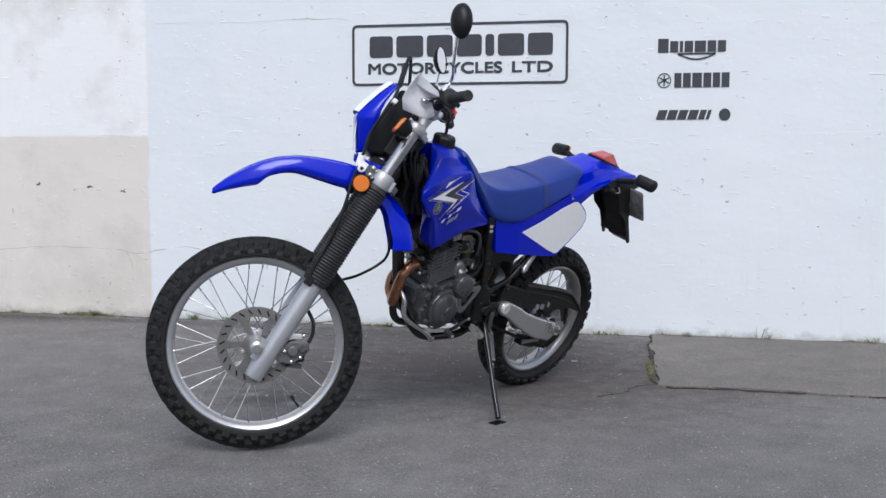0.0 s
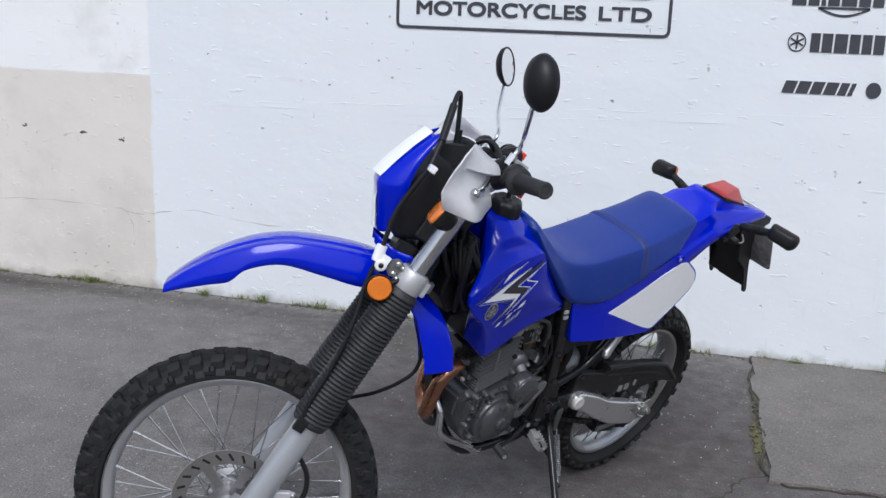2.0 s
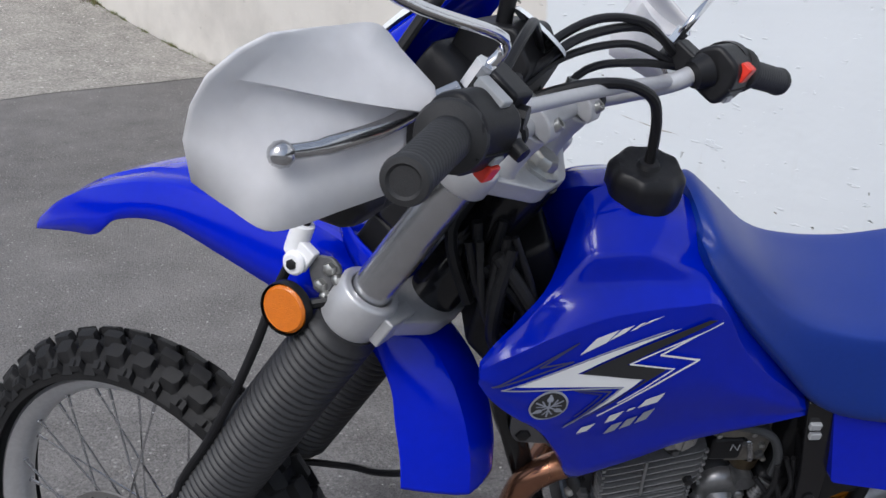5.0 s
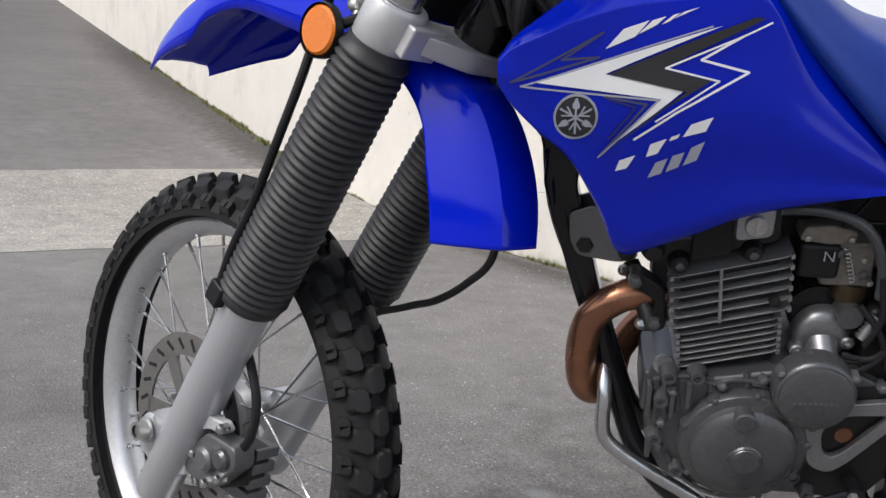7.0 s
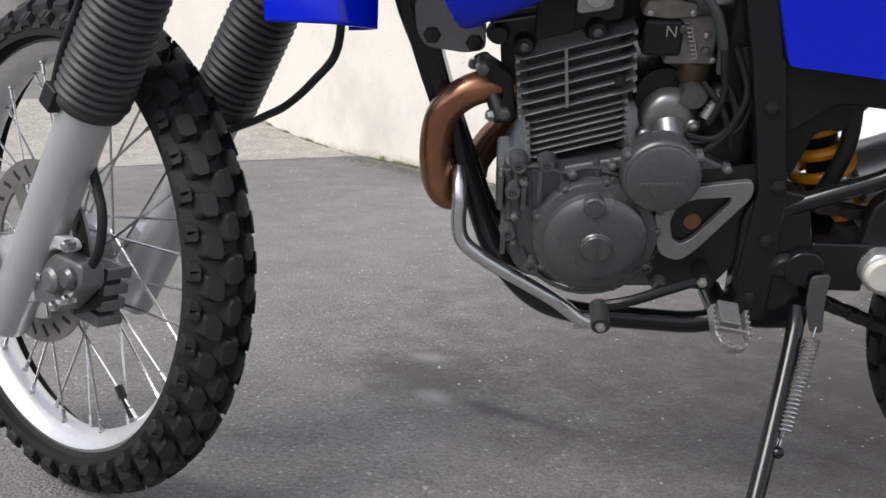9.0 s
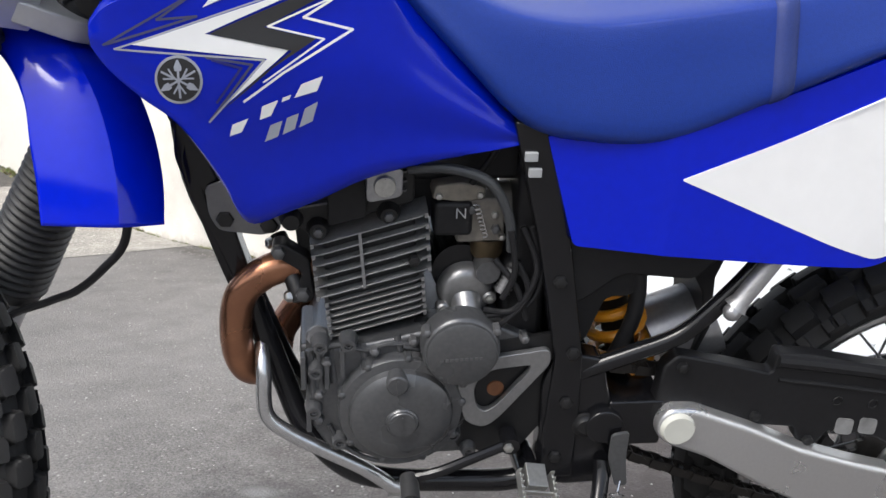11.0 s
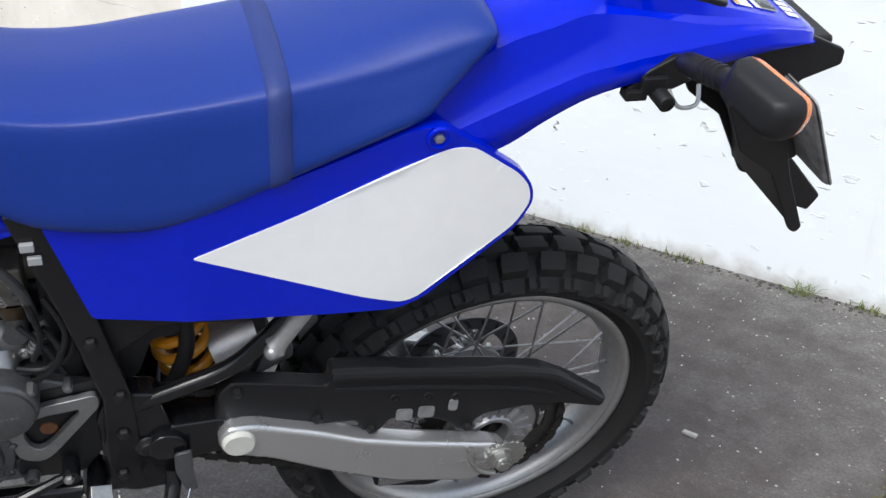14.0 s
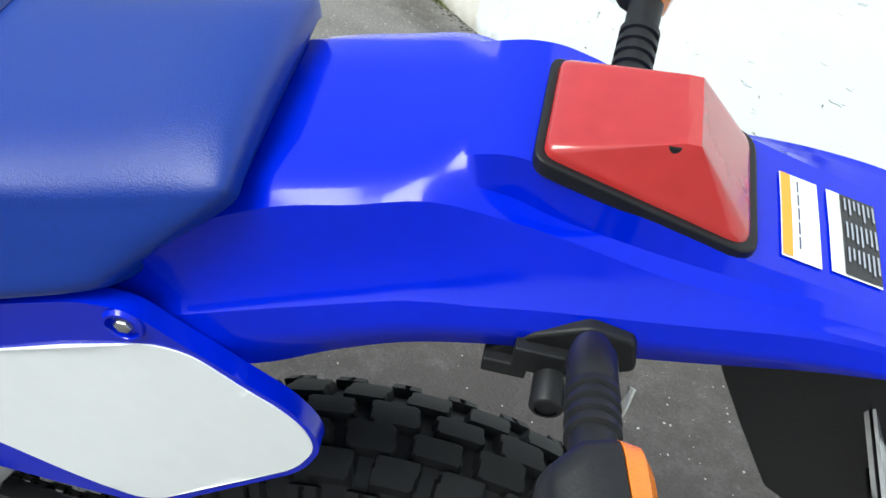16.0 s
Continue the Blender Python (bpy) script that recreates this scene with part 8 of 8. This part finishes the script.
for kind, z0, z1, x0, ws in (("top", 1.560, 1.634, 0.795, [0.052, 0.040, 0.016, 0.042, 0.055, 0.042, 0.040]), ("mid", 1.371, 1.449, 0.885, [0.042, 0.046, 0.056, 0.046, 0.042, 0.046]), ("low", 1.198, 1.250, 0.795, [0.044, 0.044, 0.042, 0.044, 0.030, 0.016])):
    x1 = {"top": 1.151, "mid": 1.174, "low": 1.076}[kind]
    ws = [w * (x1 - x0) * 0.86 / sum(ws) for w in ws]
    gap = (x1 - x0) * 0.14 / (len(ws) - 1)
    x, slant = x0, (0.016 if kind == "low" else 0.0)
    emblem = None
    for i, w in enumerate(ws):
        top = z1 if not (kind == "top" and i) else z1 - 0.014
        ol = [(x - slant * 0.3, z0), (x + w - slant * 0.3, z0), (x + w + slant * 0.7, top), (x + slant * 0.7, top)]
        if emblem is None:
            emblem = tagged(painted("maker_sign", ol, None), "small dark painted maker's name as plain bars", "sign", group="makers' names on the wall")
        else:
            painted("sign_bar", ol, emblem)
        x += w + gap
    if kind == "top":
        g = Geo()
        arc = [(0.90 + 0.20 * q, 1.552 - 0.030 * math.sin(math.pi * q)) for q in (i / 16 for i in range(17))]
        ring_plate(g, [(a, b + 0.004) for a, b in arc] + [(a, b + 0.004) for a, b in arc[:1]], [(a, b - 0.005) for a, b in arc] + [(a, b - 0.005) for a, b in arc[:1]], YS, YS + 0.003)
        part("sign_swoosh", g, SIGNPAINT, emblem)
    if kind == "mid":
        g = Geo()
        c = (0.831, 1.410)
        n = 32
        ring_plate(g, [(c[0] + 0.037 * math.cos(2 * math.pi * i / n), c[1] + 0.040 * math.sin(2 * math.pi * i / n)) for i in range(n)], [(c[0] + 0.032 * math.cos(2 * math.pi * i / n), c[1] + 0.035 * math.sin(2 * math.pi * i / n)) for i in range(n)], YS, YS + 0.003)
        for i in range(6):
            g.box((0, 0, 0.015), (0.007, 0.003, 0.028), Matrix.Translation((c[0], YS + 0.0015, c[1])) @ Matrix.Rotation(i * math.pi / 3, 4, "Y"))
        part("sign_emblem", g, SIGNPAINT, emblem)
    if kind == "low":
        n = 28
        painted("sign_emblem", [(1.154 + 0.030 * math.cos(2 * math.pi * i / n), 1.224 + 0.033 * math.sin(2 * math.pi * i / n)) for i in range(n)], emblem)

# ---- weeds, moss and grit along the foot of the wall ----
rnd = random.Random(21)


def tuft(name, x, y, blades, height, spread, label):
    g = Geo()
    for _ in range(blades):
        a, h = rnd.uniform(0, 6.283), height * rnd.uniform(0.4, 1.0)
        bx, by = x + rnd.uniform(-0.4, 0.4) * spread, y + rnd.uniform(-0.2, 0.2) * spread
        out = spread * rnd.uniform(0.2, 1.0)
        w = 0.0015
        z = ground_z(bx, by)
        p = [Vector((bx, by, z)), Vector((bx + math.cos(a) * out * 0.35, by + math.sin(a) * out * 0.3, z + h * 0.65)), Vector((bx + math.cos(a) * out, min(WALL_Y - 0.004, by + math.sin(a) * out * 0.6), z + h))]
        n = Vector((-math.sin(a), math.cos(a), 0)) * w
        g.add([p[0] - n, p[0] + n, p[1] + n * 0.8, p[1] - n * 0.8, p[2]], [(0, 1, 2, 3), (3, 2, 4)])
    return tagged(part(name, g, GRASS), label, "weed", "grass tufts along the wall")


tuft("weed", 1.38, 5.915, 22, 0.085, 0.11, "thin grass weed growing at the wall foot")
for x, n, h in ((-4.6, 40, 0.05), (-3.7, 50, 0.05), (-2.62, 60, 0.05), (-1.95, 46, 0.045), (-1.62, 60, 0.055), (-1.30, 50, 0.05), (-0.72, 40, 0.04), (0.35, 36, 0.04), (0.98, 44, 0.045), (1.95, 40, 0.05), (2.5, 40, 0.05)):
    tuft("weed", x, 5.912, n, h, 0.075, "low green tuft of grass at the wall foot")
g, dead = Geo(), Geo()
for i in range(150):
    cx = rnd.uniform(-12, 4)
    size = rnd.uniform(0.02, 0.10) * (1.5 if rnd.random() < 0.2 else 1)
    tall = rnd.uniform(0.012, 0.034)
    for k in range(int(500 * size)):
        x = cx + rnd.gauss(0, 0.45) * size
        y = WALL_Y - 0.004 - abs(rnd.gauss(0, 0.012))
        h, a = tall * rnd.uniform(0.4, 1.1), rnd.uniform(0, 6.283)
        z = ground_z(x, y)
        n = Vector((-math.sin(a), math.cos(a), 0)) * 0.0022
        p0, p1 = Vector((x, y, z)), Vector((x + math.cos(a) * h * 0.7, min(WALL_Y - 0.002, y + math.sin(a) * h * 0.7), z + h))
        (g if rnd.random() < 0.7 else dead).add([p0 - n, p0 + n, p1], [(0, 1, 2)])
for i in range(46):
    cx = rnd.uniform(-20, -7)
    size, tall = rnd.uniform(0.10, 0.34), rnd.uniform(0.03, 0.075)
    for k in range(int(240 * size)):
        x = cx + rnd.gauss(0, 0.5) * size
        y = WALL_Y - 0.006 - abs(rnd.gauss(0, 0.04))
        h, a = tall * rnd.uniform(0.4, 1.1), rnd.uniform(0, 6.283)
        z = ground_z(x, y)
        n = Vector((-math.sin(a), math.cos(a), 0)) * 0.006
        p0, p1 = Vector((x, y, z)), Vector((x + math.cos(a) * h * 0.8, min(WALL_Y - 0.002, y + math.sin(a) * h * 0.8), z + h))
        (g if rnd.random() < 0.6 else dead).add([p0 - n, p0 + n, p1], [(0, 1, 2)])
tagged(part("dry_grass", dead, material("dry_grass_blades", (0.20, 0.15, 0.08), 0.8, vary=0.3)), "dry brown grass along the wall foot", "grass", kind="stuff")
tagged(part("grass", g, GRASS), "low mossy grass along the wall foot", "grass", kind="stuff")
g = Geo()
for i in range(420):
    t = rnd.random()
    x, y = 0.79 + rnd.gauss(0, 0.012), 4.72 + 1.0 * t
    r = rnd.uniform(0.002, 0.007) * (1.4 if 4.85 < y < 5.15 else 0.6)
    g.ball((x, y, ground_z(x, y) + 0.006), r, 6, None, (1, 1, 0.32))
tagged(part("moss", g, MOSS), "green moss and dirt in the joint of the asphalt", "moss", kind="stuff")
g = Geo()
for i in range(2600):
    x = rnd.uniform(-10, 3.5)
    y = WALL_Y - abs(rnd.gauss(0, 0.022)) - 0.003
    r = rnd.uniform(0.002, 0.007)
    g.ball((x, y, ground_z(x, y)), r, 6, None, (1, 1, 0.5))
tagged(part("dirt", g, DIRT), "crumbs of dirt along the wall foot", "dirt", kind="stuff")
g = Geo()
for i in range(2600):
    if i < 1700:
        x, y = rnd.uniform(-5, 3), WALL_Y - abs(rnd.gauss(0, 0.7)) - 0.01
    else:
        x, y = rnd.uniform(-5, 3), rnd.uniform(1, 5.9)
    r = rnd.uniform(0.0012, 0.0036) * (1.5 if rnd.random() < 0.03 else 1)
    g.ball((x, y, ground_z(x, y) + r * 0.3), r, 6, None, (1, rnd.uniform(0.5, 1.2), 0.6))
tagged(part("grit", g, GRIT), "pale specks of grit scattered on the asphalt", "grit", kind="stuff")
g = Geo().box((0.425, 5.12, 0.005), (0.030, 0.010, 0.005), Matrix.Identity(4))
tagged(part("litter", g, GRIT), "pale scrap of litter lying on the asphalt", "litter")
